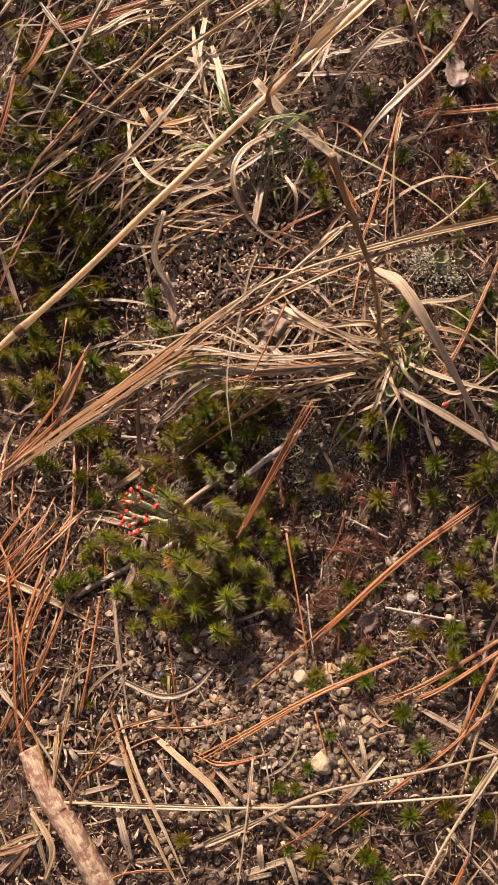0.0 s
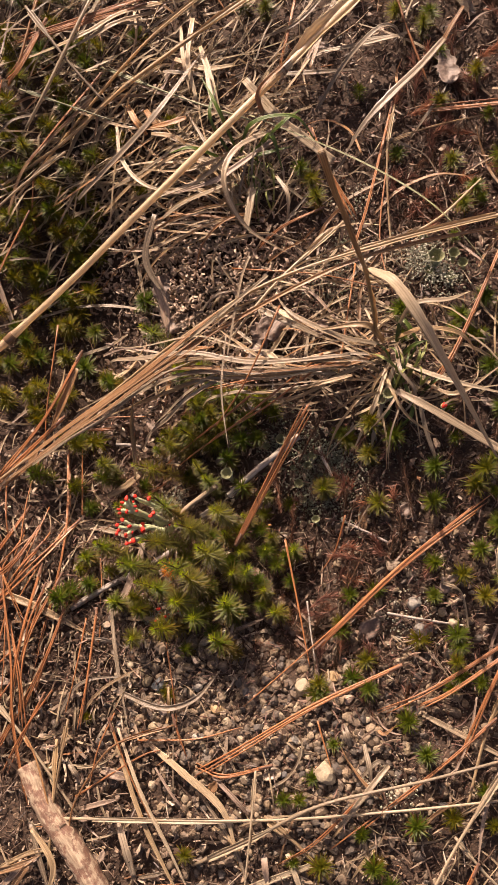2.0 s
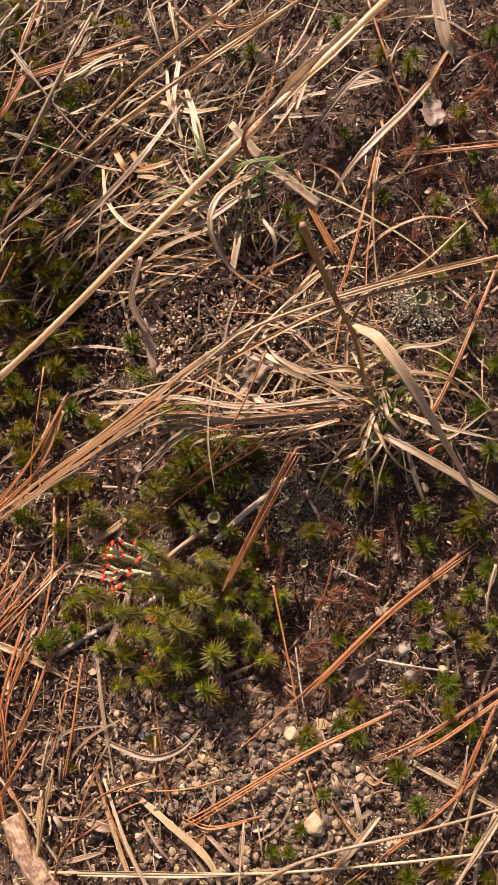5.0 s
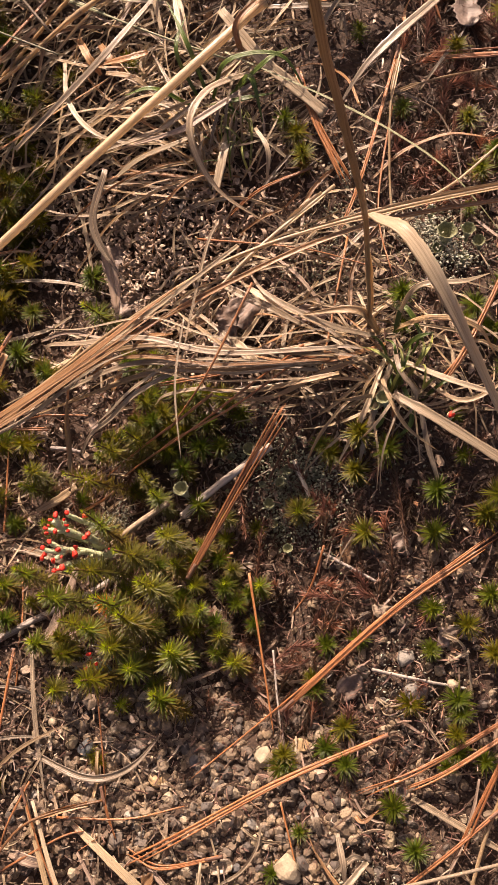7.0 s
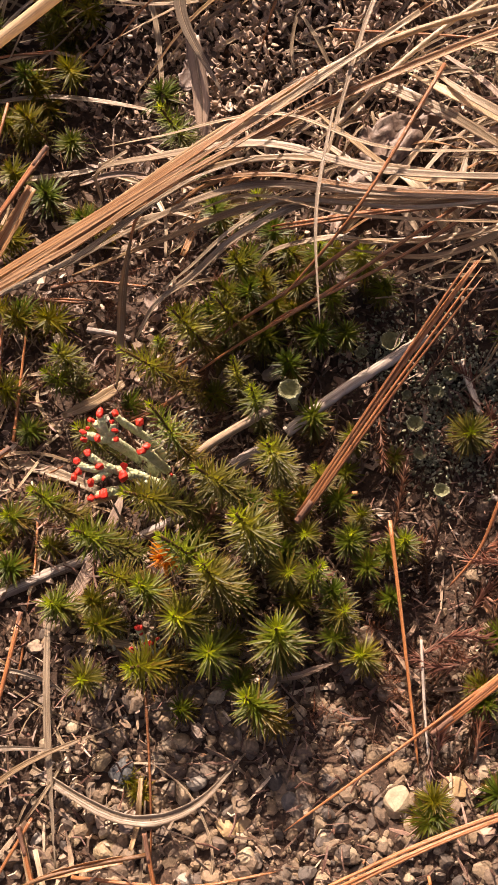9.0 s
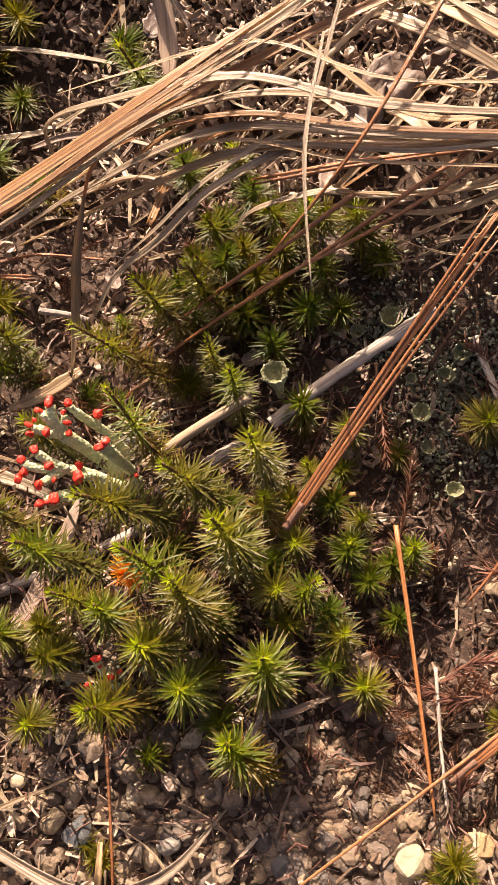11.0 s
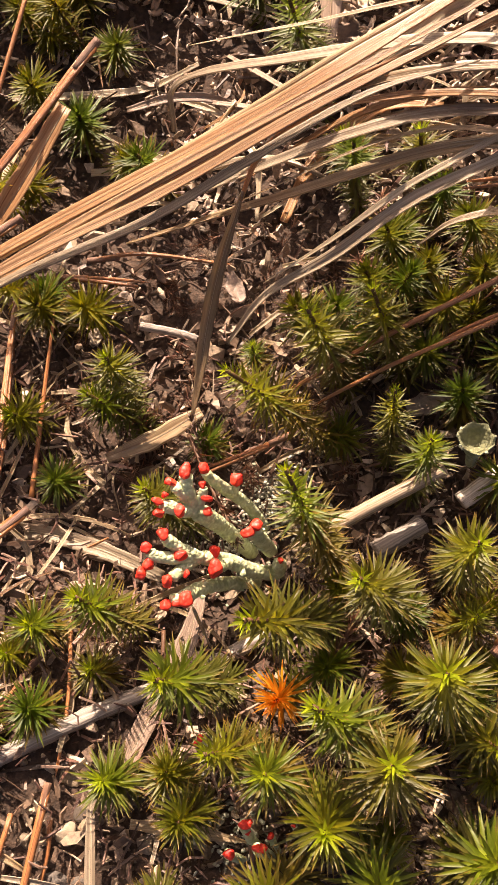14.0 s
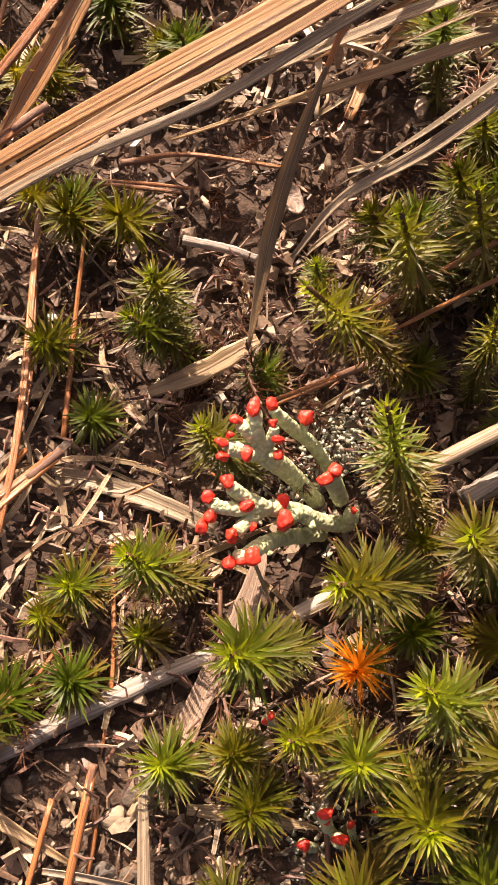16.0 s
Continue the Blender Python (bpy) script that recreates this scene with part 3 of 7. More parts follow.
def pebble(x, y, size, material, words, sink=0.35, flat=0.7):
    v, f = stone_skin(size * MM / 2, serial() * 7, flat, 3)
    ob = mesh_object("pebble", v, f, material, smooth=False)
    ob.location = (x * MM, y * MM, (soil_mm(x, y) + size * flat * (0.5 - sink * 0.6)) * MM)
    ob.rotation_euler = (0, 0, serial() * 1.3)
    return tagged(ob, words, "pebble", "pebbles in the gravel")


def stuff(name, verts, faces, material, label, category, smooth=True):
    return tagged(mesh_object(name, verts, faces, material, None, smooth=smooth), label, category, kind="stuff")


def tuft_blade(points, width, material, tuft, beside=0, **more):
    """A leaf of a tuft, with some thinner strands beside it."""
    base = tuft.location / MM
    rng = random.Random(serial())
    for _ in range(beside):
        dx, dy, dz = rng.gauss(0, 1.2), rng.gauss(0, 2.4), rng.uniform(-1.2, 1.6)
        strand = [(x + dx + rng.gauss(0, 0.7), y + dy + rng.gauss(0, 0.7), z + dz) for x, y, z in points[: rng.choice((len(points), len(points) - 1))]]
        tuft_blade(strand, width * rng.uniform(0.3, 0.6), rng.choice((PALE, STRAW, PALE, RUST)), tuft, fold=0.3)
    return blade([(x - base.x, y - base.y, z - base.z) for x, y, z in points], width, material, tuft, name="blade", **more)


def fan_of_blades(tuft, foot, bearings, count, lengths, seed, tones=None, widths=(0.45, 1.15), rises=(2, 13)):
    """Dry leaves that spring from the foot of a tuft and bow over within two bearings, in degrees from +x."""
    rng = random.Random(seed)
    for _ in range(count):
        a, length = radians(rng.uniform(*bearings)), rng.uniform(*lengths)
        x, y = foot[0] + rng.gauss(0, 4), foot[1] + rng.gauss(0, 4)
        curl = rng.gauss(0, 0.24)
        pts = [(x, y, ground_mm(x, y) - 1)]
        rise = rng.uniform(*rises)
        for f in (0.35, 0.7, 1.0):
            b = a + curl * f * f
            px, py = x + math.cos(b) * length * f, y + math.sin(b) * length * f
            pts.append((px, py, ground_mm(px, py) + 2 + rise * math.sin(math.pi * min(f * 0.85, 1.0))))
        tuft_blade(pts, rng.uniform(*widths), rng.choice(tones or (STRAW, PALE, PALE, GREY, STRAW, RUST)), tuft, fold=rng.uniform(0.2, 0.6), twist=rng.gauss(0, 0.7))


MOSS_KINDS = {}


def moss_protos():
    """The sizes of each kind of shoot, of which the first is built and the rest are copies; heights in millimetres."""
    for kind, sizes in (("green", (10, 14, 18, 22, 27, 32)), ("dull", (10, 15, 20, 26)), ("dead", (14, 18, 22)), ("gold", (12,))):
        MOSS_KINDS[kind] = [[None, h, 500 + 31 * i + len(kind)] for i, h in enumerate(sizes)]


def moss_at(x, y, top, kind, radius, single=False):
    """A moss shoot whose tip is at a place, rooted in the soil below it."""
    rng = random.Random(serial())
    depth = max(5.0, top - ground_mm(x, y))
    if kind == "dead":
        depth = rng.uniform(13, 20)
    size = radius / 5.0 * rng.uniform(0.92, 1.08)
    tilt_x, tilt_y = rng.gauss(-6, 6), rng.gauss(-4 if x > -9 else -10 if x > -21 else -19, 6)
    if kind == "dead":
        tilt_x, tilt_y = rng.choice((-1, 1)) * rng.uniform(50, 80), rng.choice((-1, 1)) * rng.uniform(5, 60)
    turn = pose(0, 0, 0, tilt_x, tilt_y, 0) @ pose(0, 0, 0, 0, 0, rng.uniform(0, 360))
    if single:
        made, stretch = moss_shoot(serial() * 3, depth / size * MM, 5.0 * MM, kind, True), 1.0
        tip = TIPS[made.name]
    else:
        pick = min(MOSS_KINDS[kind], key=lambda p: abs(p[1] * size - depth * rng.choice((1.0, 1.0, 1.25))))
        made = moss_shoot(pick[2], pick[1] * MM, 5.0 * MM, kind) if pick[0] is None else copy_thing(pick[0], Matrix())
        pick[0] = pick[0] or made
        tip, stretch = TIPS[pick[0].name], min(1.5, max(0.6, depth / (pick[1] * size)))
    up = turn @ Vector((tip.x * size, tip.y * size, tip.z * size * stretch)) / MM
    made.matrix_basis = Matrix.Translation(((x - up.x) * MM, (y - up.y) * MM, (top - up.z) * MM)) @ turn @ Matrix.Diagonal((size, size, size * stretch, 1))
    return made


def moss_carpet(spots, name, label, material, withered=False):
    """Many low shoots too far off to tell apart, in one mesh. spots: (x, y, height, radius) in millimetres."""
    rng = random.Random(serial())
    verts, faces, uvs = [], [], []
    for x, y, tall, radius in spots:
        root = Vector((x * MM, y * MM, ground_mm(x, y) * MM))
        axis = Vector((rng.gauss(-0.15, 0.12), rng.gauss(0, 0.12), 1)).normalized()
        if withered:
            axis = Vector((rng.gauss(0, 1), rng.gauss(0, 1), rng.uniform(0.15, 0.5))).normalized()
            root, tall, radius = root + Vector((0, 0, 0.0015)), tall * 2.4, radius * 0.62
        turn = rng.uniform(0, 6.28)
        for i in range(44 if withered else 84):
            s = i / (43 if withered else 83)
            turn += 2.4 + rng.gauss(0, 0.15)
            tilt = radians(rng.gauss(30, 14) if withered else (74 if s < 0.5 else 74 - (s - 0.5) * 120) + rng.gauss(0, 8))
            flat = Vector((math.cos(turn), math.sin(turn), 0))
            flat = (flat - axis * flat.dot(axis)).normalized()
            d = flat * math.sin(tilt) + axis * math.cos(tilt)
            moss_leaf(verts, faces, uvs, root + axis * (tall * MM * (0.15 + 0.85 * s ** 0.6)), d, axis, radius * MM * rng.uniform(0.7, 1.05) * (1.0 if s < 0.7 else 1.5 - s * 0.75), radius * 0.085 * MM, rng.uniform(0.4, 1.8) if withered else 0.3, rng)
    return tagged(mesh_object(name, verts, faces, material, uvs), label, "moss", kind="stuff")


# ---- ground ----
def lines_between(inner0, inner1, step, far):
    core = [inner0 + step * i for i in range(int((inner1 - inner0) / step) + 1)]
    out, d = [], step
    lo, hi = core[0], core[-1]
    before, after = [], []
    while hi < far:
        d *= 1.45
        lo, hi = lo - d, hi + d
        before.append(lo)
        after.append(hi)
    return before[::-1] + core + after


def build_ground():
    """One sheet: fine under the camera, coarser outwards, to the horizon."""
    xs, ys = lines_between(-150, 170, 1.8, 3.0e5), lines_between(-160, 300, 1.8, 3.0e5)
    verts = []
    for y in ys:
        for x in xs:
            near = abs(x) < 300 and abs(y) < 400
            verts.append((x * MM, y * MM, (soil_mm(x, y) if near else 0.0) * MM))
    w = len(xs)
    faces = [(j * w + i, j * w + i + 1, (j + 1) * w + i + 1, (j + 1) * w + i) for j in range(len(ys) - 1) for i in range(w - 1)]
    ob = mesh_object("ground", verts, faces, SOIL)
    return tagged(ob, "dark brown sandy soil with coarse crumbs", "ground", kind="structure")


build_ground()


def gravelly(x, y):
    """How stony the ground is, from 0 to 1."""
    g = 1.0 * hump(x, y, 2, -66, 25) + 0.55 * hump(x, y, 42, -60, 24) + 0.4 * hump(x, y, 20, -100, 26) + 0.4 * hump(x, y, -36, -52, 16) + 0.3 * hump(x, y, 60, -10, 18)
    return min(1.0, g)


def scatter_stones(count, small, large, seed, keep):
    rng = random.Random(seed)
    coarse = 1 if large < 1.6 else 2
    flats = [rng.uniform(0.55, 0.85) for _ in range(14)]
    protos = [[stone_skin(1.0, 900 + k, flats[k], coarse + near) for k in range(14)] for near in (0, 1)]
    verts, faces = [], []
    made = 0
    while made < count:
        x, y = rng.uniform(-135, 140), rng.uniform(-145, 285)
        if rng.random() > keep(x, y):
            continue
        made += 1
        s = (small + (large - small) * rng.random() ** 2.2) * MM / 2
        v, f = protos[large > 1.6 and -60 < x < 10 and -58 < y < -28][rng.randrange(14)]
        m = pose(x * MM, y * MM, (soil_mm(x, y) * MM + s * 0.1), rng.uniform(-40, 40), rng.uniform(-40, 40), rng.uniform(0, 360))
        n0 = len(verts)
        for q in v:
            w = m @ (Vector(q) * s)
            verts.append((w.x, w.y, w.z))
        faces += [tuple(i + n0 for i in g) for g in f]
    return verts, faces


stuff("gravel", *scatter_stones(3600, 1.1, 4.8, 11, gravelly), PEBBLE, "loose rounded grey, tan and ochre gravel on the soil", "gravel", False)
stuff("coarse_sand", *scatter_stones(13000, 0.45, 1.5, 12, lambda x, y: 0.15 + 0.85 * gravelly(x, y)), PEBBLE, "coarse tan and grey sand grains between the litter", "sand")


def scatter_chips(count, seed, keep, size, slim, curl, tilt=22.0, lift=0.8, steps=4):
    """Small bent flakes and slivers of dead plants."""
    rng = random.Random(seed)
    verts, faces = [], []
    made = 0
    while made < count:
        x, y = rng.uniform(-140, 145), rng.uniform(-150, 290)
        if rng.random() > keep(x, y):
            continue
        made += 1
        length = rng.uniform(size[0], size[1]) * MM
        width = length * rng.uniform(slim[0], slim[1])
        bend = rng.gauss(0, curl)
        m = pose(x * MM, y * MM, (soil_mm(x, y) + rng.uniform(0.1, lift)) * MM, rng.gauss(0, tilt), rng.gauss(0, tilt), rng.uniform(0, 360))
        n0, th = len(verts), max(0.00012, width * 0.09)
        skew, cup = rng.uniform(-0.4, 0.4), rng.uniform(-0.3, 0.5)
        for i in range(steps):
            f = i / (steps - 1) - 0.5
            a = f * bend
            px = math.sin(a) / bend * length if abs(bend) > 0.05 else f * length
            pz = (1 - math.cos(a)) / bend * length if abs(bend) > 0.05 else 0.0
            w = width * 0.5 * (0.5 + 0.5 * math.sin(math.pi * (f + 0.5))) * rng.uniform(0.45, 1.25)
            for s, t in ((-1, -th), (1, -th), (1, th), (-1, th)):
                q = m @ Vector((px + s * skew * w, s * w + skew * width * f, pz + t + s * cup * w))
                verts.append((q.x, q.y, q.z))
        for i in range(steps - 1):
            for k in range(4):
                a, b = n0 + i * 4 + k, n0 + i * 4 + (k + 1) % 4
                faces.append((a, b, b + 4, a + 4))
        faces += [(n0 + 3, n0 + 2, n0 + 1, n0), tuple(n0 + 4 * steps - 4 + k for k in range(4))]
    return verts, faces


def soft(x, y):
    return 1.0 - 0.55 * gravelly(x, y)


def loamy(x, y):
    """Where the crumbs of leaves lie thickest: the soil between the moss and the tuft."""
    return min(1.0, 0.12 + hump(x, y, -48, 10, 34) + 0.7 * hump(x, y, -40, -38, 20) + 0.5 * hump(x, y, -20, 62, 30) + 0.5 * hump(x, y, 60, 120, 50) + 0.5 * hump(x, y, -60, -90, 40)) * (1.0 - 0.7 * gravelly(x, y))


stuff("leaf_litter", *scatter_chips(13000, 21, soft, (0.6, 2.6), (0.2, 0.7), 1.6, 44.0, 2.4, 3), LITTER, "crumbled brown and tan leaf litter on the soil", "leaf litter", False)
stuff("leaf_flakes", *scatter_chips(7000, 26, loamy, (1.0, 3.6), (0.25, 0.7), 1.8, 42.0, 3.0, 3), FLAKE, "pale brown torn flakes of dead leaves", "leaf litter", False)
stuff("dry_slivers", *scatter_chips(10000, 22, lambda x, y: 1.0 - 0.6 * gravelly(x, y), (2, 9), (0.03, 0.09), 1.3, 17.0, 3.2, 3), LITTER, "thin dry slivers of grass and bark", "plant debris", False)
def scatter_curls(count, seed, keep):
    """Small dead leaves rolled up along their length, with crinkled edges."""
    rng = random.Random(seed)
    verts, faces = [], []
    nu, nv, made = 4, 4, 0
    while made < count:
        x, y = rng.uniform(-110, 40), rng.uniform(50, 185)
        if rng.random() > keep(x, y):
            continue
        made += 1
        length, roll, bend = rng.uniform(1.2, 1.8 + 2.2 * rng.random()) * MM, rng.uniform(1.0, 4.6), rng.uniform(-1.6, 2.0)
        width = length * rng.uniform(0.3, 0.9)
        m = pose(x * MM, y * MM, (soil_mm(x, y) + rng.uniform(0.6, 3.0) + 4.0 * hump(x, y, -22, 100, 16)) * MM, rng.gauss(0, 55), rng.gauss(0, 55), rng.uniform(0, 360))
        n0 = len(verts)
        for skin in (0.0, 0.00016):
            for i in range(nu):
                f = i / (nu - 1) - 0.5
                w = width * (0.3 + 0.7 * math.cos(f * 2.6)) * rng.uniform(0.6, 1.2)
                r = w / roll
                for j in range(nv):
                    a = (j / (nv - 1) - 0.5) * roll
                    d = r + skin + rng.uniform(-0.12, 0.12) * r * (skin == 0)
                    q = m @ Vector((f * length, math.sin(a) * d, r - math.cos(a) * d + bend * f * f * length))
                    verts.append((q.x, q.y, q.z))
        n = nu * nv
        sheet = [(n0 + i * nv + j, n0 + (i + 1) * nv + j, n0 + (i + 1) * nv + j + 1, n0 + i * nv + j + 1) for i in range(nu - 1) for j in range(nv - 1)]
        ring = list(range(nv)) + [i * nv + nv - 1 for i in range(1, nu)] + [(nu - 1) * nv + j for j in range(nv - 2, -1, -1)] + [i * nv for i in range(nu - 2, 0, -1)]
        faces += sheet + [tuple(k + n for k in q[::-1]) for q in sheet]
        faces += [(n0 + ring[k], n0 + ring[(k + 1) % len(ring)], n0 + n + ring[(k + 1) % len(ring)], n0 + n + ring[k]) for k in range(len(ring))]
    return verts, faces


stuff("curled_flakes", *scatter_curls(3300, 23, lambda x, y: min(1.0, hump(x, y, -14, 98, 15) + 0.8 * hump(x, y, -40, 108, 20) + 0.6 * hump(x, y, -62, 138, 10) + 0.6 * hump(x, y, -34, 160, 10) + 0.5 * hump(x, y, -12, 78, 14))), CURL, "grey-brown rolled-up dead leaves in a loose heap", "plant debris")
stuff("reddish_crumbs", *scatter_chips(6000, 24, lambda x, y: hump(x, y, 85, 100, 45) + 0.6 * hump(x, y, 45, -35, 26) + 0.8 * hump(x, y, -32, -2, 32) + 0.4 * hump(x, y, 70, -30, 30), (1.5, 5), (0.05, 0.14), 1.8, 40.0, 5.0, 3), MOSS_RED, "matted reddish-brown dead moss leaves", "dead moss", False)
stuff("wood_chips", *scatter_chips(170, 25, lambda x, y: 0.9 * hump(x, y, -70, -80, 34) + 0.45 * hump(x, y, 40, -110, 34) + 0.3 * hump(x, y, -20, -100, 30), (3, 9), (0.08, 0.2), 1.1, 20.0, 3.0), CHIP, "tan and brown splinters of dead wood and leaves", "plant debris", False)

# tall grass stem with a seed leaf, bending over the tuft
stalk([(43.5, 66.5, 14.0), (42.6, 66.0, 40.0), (40.6, 59.5, 84.0), (38.8, 53.2, 122.0), (36.6, 50.9, 143.0), (34.9, 51.6, 154.0), (33.0, 51.8, 166.0), (31.4, 51.4, 181.0)], 0.9, STRAW, 1.3, label="tall brown grass stem rising from the tuft")
blade([(39.6, 54.6, 118.5), (41.4, 52.9, 120.0), (45.1, 49.3, 123.0), (50.6, 41.6, 121.0), (60.3, 29.3, 108.0), (70.8, 15.8, 92.0)], 3.0, PALE, base=0.35, tip=0.12, fold=0.3, bank=0.5, label="pale dry grass leaf arching down from a tall stem")

# long stalks
stalk([(54.2, 207.6, 18.0), (23.7, 175.7, 20.0), (2.7, 154.3, 20.0), (-38.1, 114.2, 18.0), (-68.9, 86.5, 12.0), (-112.9, 51.4, 2.0)], 3.0, PALE, 0.8, joints=(0.34, 0.9), label="thick pale jointed grass stem across the tuft")
stalk([(23.4, 212.7, 14.0), (-12.4, 189.2, 14.0), (-48.8, 166.0, 10.0), (-76.4, 149.1, 0.0), (-111.9, 126.5, -3.0)], 1.5, STRAW, joints=(0.5,))
stalk([(1.0, 212.4, 16.0), (-33.2, 189.2, 12.0), (-52.0, 173.7, 8.0), (-76.9, 151.1, -1.3), (-114.1, 106.8, -6.4)], 1.2, STRAW)
stalk([(99.5, 107.5, 26.0), (50.2, 96.8, 25.0), (7.9, 83.3, 24.0), (-23.0, 65.2, 20.0), (-56.6, 43.3, 8.0), (-102.4, 12.0, -2.7)], 1.2, STRAW, joints=(0.45,))
blade([(97.8, 103.2, 24.0), (42.2, 92.2, 24.0), (-0.3, 72.8, 22.0), (-45.5, 48.5, 10.0), (-92.6, 17.0, -5.7), (-105.7, 5.2, -1.0)], 1.5, RUST, fold=0.35)
blade([(-94.5, 17.6, -2.0), (-68.5, 34.6, 7.0), (-44.7, 48.0, 16.0), (-31.8, 55.9, 21.0), (-19.5, 65.6, 23.0), (-9.6, 73.5, 24.0)], 1.7, RUST, fold=0.16, base=0.5, bank=0.2)
blade([(-91.6, 16.7, 0.0), (-66.9, 31.2, 10.0), (-50.7, 40.3, 15.0), (-36.2, 48.5, 22.0), (-22.9, 55.8, 27.0), (-7.7, 66.2, 29.0)], 1.4, BROWN, fold=0.3, bank=0.3)
blade([(-81.0, 22.7, 2.0), (-66.3, 30.5, 9.0), (-52.0, 37.7, 13.0), (-41.8, 43.8, 18.0), (-29.8, 51.1, 23.0), (-18.6, 55.6, 25.0)], 1.3, GREY, fold=0.3, bank=0.3)
blade([(-89.8, 18.3, -2.0), (-67.1, 33.0, 8.0), (-47.9, 44.8, 15.0), (-33.4, 52.8, 21.0), (-20.0, 61.3, 25.0), (-7.2, 70.8, 26.0)], 1.0, BROWN, fold=0.3, bank=0.2)
blade([(7.3, 85.0, 26.0), (-13.7, 69.3, 22.0), (-30.4, 60.0, 14.0), (-47.0, 52.0, 4.0), (-67.9, 43.8, -6.0)], 1.5, PALE, fold=0.5)
stalk([(32.6, 107.3, 16.0), (9.5, 85.0, 18.0), (-6.5, 63.9, 20.0)], 1.1, PALE)
blade([(1.0, 92.7, 24.0), (-1.6, 85.7, 24.0), (-4.4, 70.7, 23.0), (-7.5, 50.2, 22.0)], 0.85, GREY, tip=0.3, fold=0.4)
blade([(-6.0, 64.1, 28.0), (-7.0, 50.2, 29.0), (-6.6, 40.4, 29.0), (-4.3, 25.8, 28.5)], 0.62, GREY, tip=0.25, fold=0.4, label="pale hanging grass leaf with a narrow tip")
blade([(8.5, 143.6, 14.0), (-4.9, 134.1, 20.0), (-9.0, 120.5, 22.0), (-1.7, 107.1, 14.0), (14.1, 98.4, 8.0)], 2.0, GREY, fold=0.4)
blade([(-3.5, 162.7, 15.0), (9.7, 147.2, 14.0), (20.0, 138.8, 13.0), (28.8, 131.4, 12.0)], 3.6, PALE, base=0.7, tip=0.85, fold=0.3, label="broad weathered grass leaf striped with shade")
blade([(68.3, 176.6, 12.0), (59.5, 164.8, 15.0), (49.7, 154.0, 17.0), (40.0, 143.7, 16.0), (32.2, 132.6, 12.0)], 2.6, GREY, fold=0.4)
blade([(22.4, 153.2, 8.0), (32.3, 164.6, 18.0), (42.9, 174.5, 22.0), (49.8, 177.3, 20.0), (53.6, 174.8, 14.0)], 1.6, GREY, fold=0.4)
blade([(50.2, 45.6, 24.0), (62.7, 38.4, 26.0), (85.5, 24.7, 24.0), (100.9, 14.1, 18.0)], 2.6, PALE, fold=0.25)
stalk([(-65.8, -99.5, 5.0), (3.5, -96.0, 7.1), (50.7, -90.1, 8.8), (93.6, -84.2, 6.2)], 1, PALE)
stalk([(-17.0, -112.7, 2.4), (3.6, -101.4, 7.9), (26.4, -88.3, 12.9), (59.9, -79.6, 11.0), (93.7, -70.0, 8.3)], 1.2, PALE, joints=(0.42,))
stalk([(88.0, -70.0, 9.4), (69.0, -101.0, 8.0), (55.9, -128.0, 5.5)], 1.2, PALE)
blade([(-33.5, -74.1, 2.1), (-20.5, -82.4, 5.5), (-6.3, -94.0, 6.3), (-1.4, -112.2, 3.0)], 2.4, PALE, base=0.6)
blade([(-48.0, -65.6, 2.9), (-34.2, -98.6, 5.1), (-16.2, -130.2, 4.1)], 1.6, STRAW, fold=0.4)
blade([(-21.0, -81.9, 2.5), (-2.4, -106.6, 4.2), (3.7, -126.0, 3.6)], 1.2, GREY)
stalk([(7.2, -94.6, 6.5), (20.7, -105.0, 6.7), (37.6, -124.2, 4.1)], 1.3, STRAW)
blade([(-0.3, -119.7, 2.7), (24.5, -108.7, 5.5)], 2.2, PALE, tip=0.8, base=0.9)
blade([(59.6, -60.2, 3.5), (72.2, -66.0, 5.0), (89.0, -74.4, 3.3)], 1.9, GREY, base=0.8, tip=0.5)
blade([(-68.6, -71.1, 2.0), (-58.4, -54.4, 4.7), (-39.5, -51.3, 2.6)], 1.2, GREY, fold=0.4)
blade([(-60.4, -68.9, 2.0), (-50.1, -55.8, 4.8), (-31.5, -45.2, 2.3)], 1.1, STRAW)
blade([(-47.7, -55.9, 1.8), (-29.5, -61.5, 4.0), (-17.5, -58.0, 4.2), (-9.0, -48.1, 2.0)], 2.0, GREY, fold=0.5)
blade([(-97.9, -20.9, 1.9), (-75.1, -28.8, 3.5), (-54.3, -38.6, 1.7)], 2.6, STRAW, fold=0.4)
blade([(-49.5, -26.9, 0.7), (-46.0, -45.9, 3.3), (-40.4, -73.5, 2.0)], 1.3, GREY)
blade([(72.1, 216.4, 6.0), (75.1, 198.9, 5.0), (79.8, 192.0, 2.0)], 5.0, GREY, tip=0.5)
blade([(-1.2, 148.5, 16.0), (32.3, 132.7, 16.0), (53.0, 119.5, 18.0), (67.1, 107.9, 18.0), (82.4, 90.6, 14.0)], 0.6, OLIVE, fold=0.4)
blade([(-90.3, 207.2, 2.1), (-73.3, 186.6, 1.9), (-55.8, 159.9, 4.0)], 1.3, GREY)
stalk([(-61.4, 177.6, 4.0), (-27.6, 158.8, 12.0), (-1.4, 147.8, 14.0)], 0.75, OLIVE)
blade([(-90.6, 170.7, 1.3), (-54.3, 153.5, 4.0), (-27.2, 146.1, 12.0)], 0.9, STRAW)
blade([(-69.7, 126.6, -2.0), (-47.7, 141.2, 10.0), (-33.8, 154.9, 14.0), (-19.3, 181.1, 8.0)], 2.2, GREY, fold=0.35)
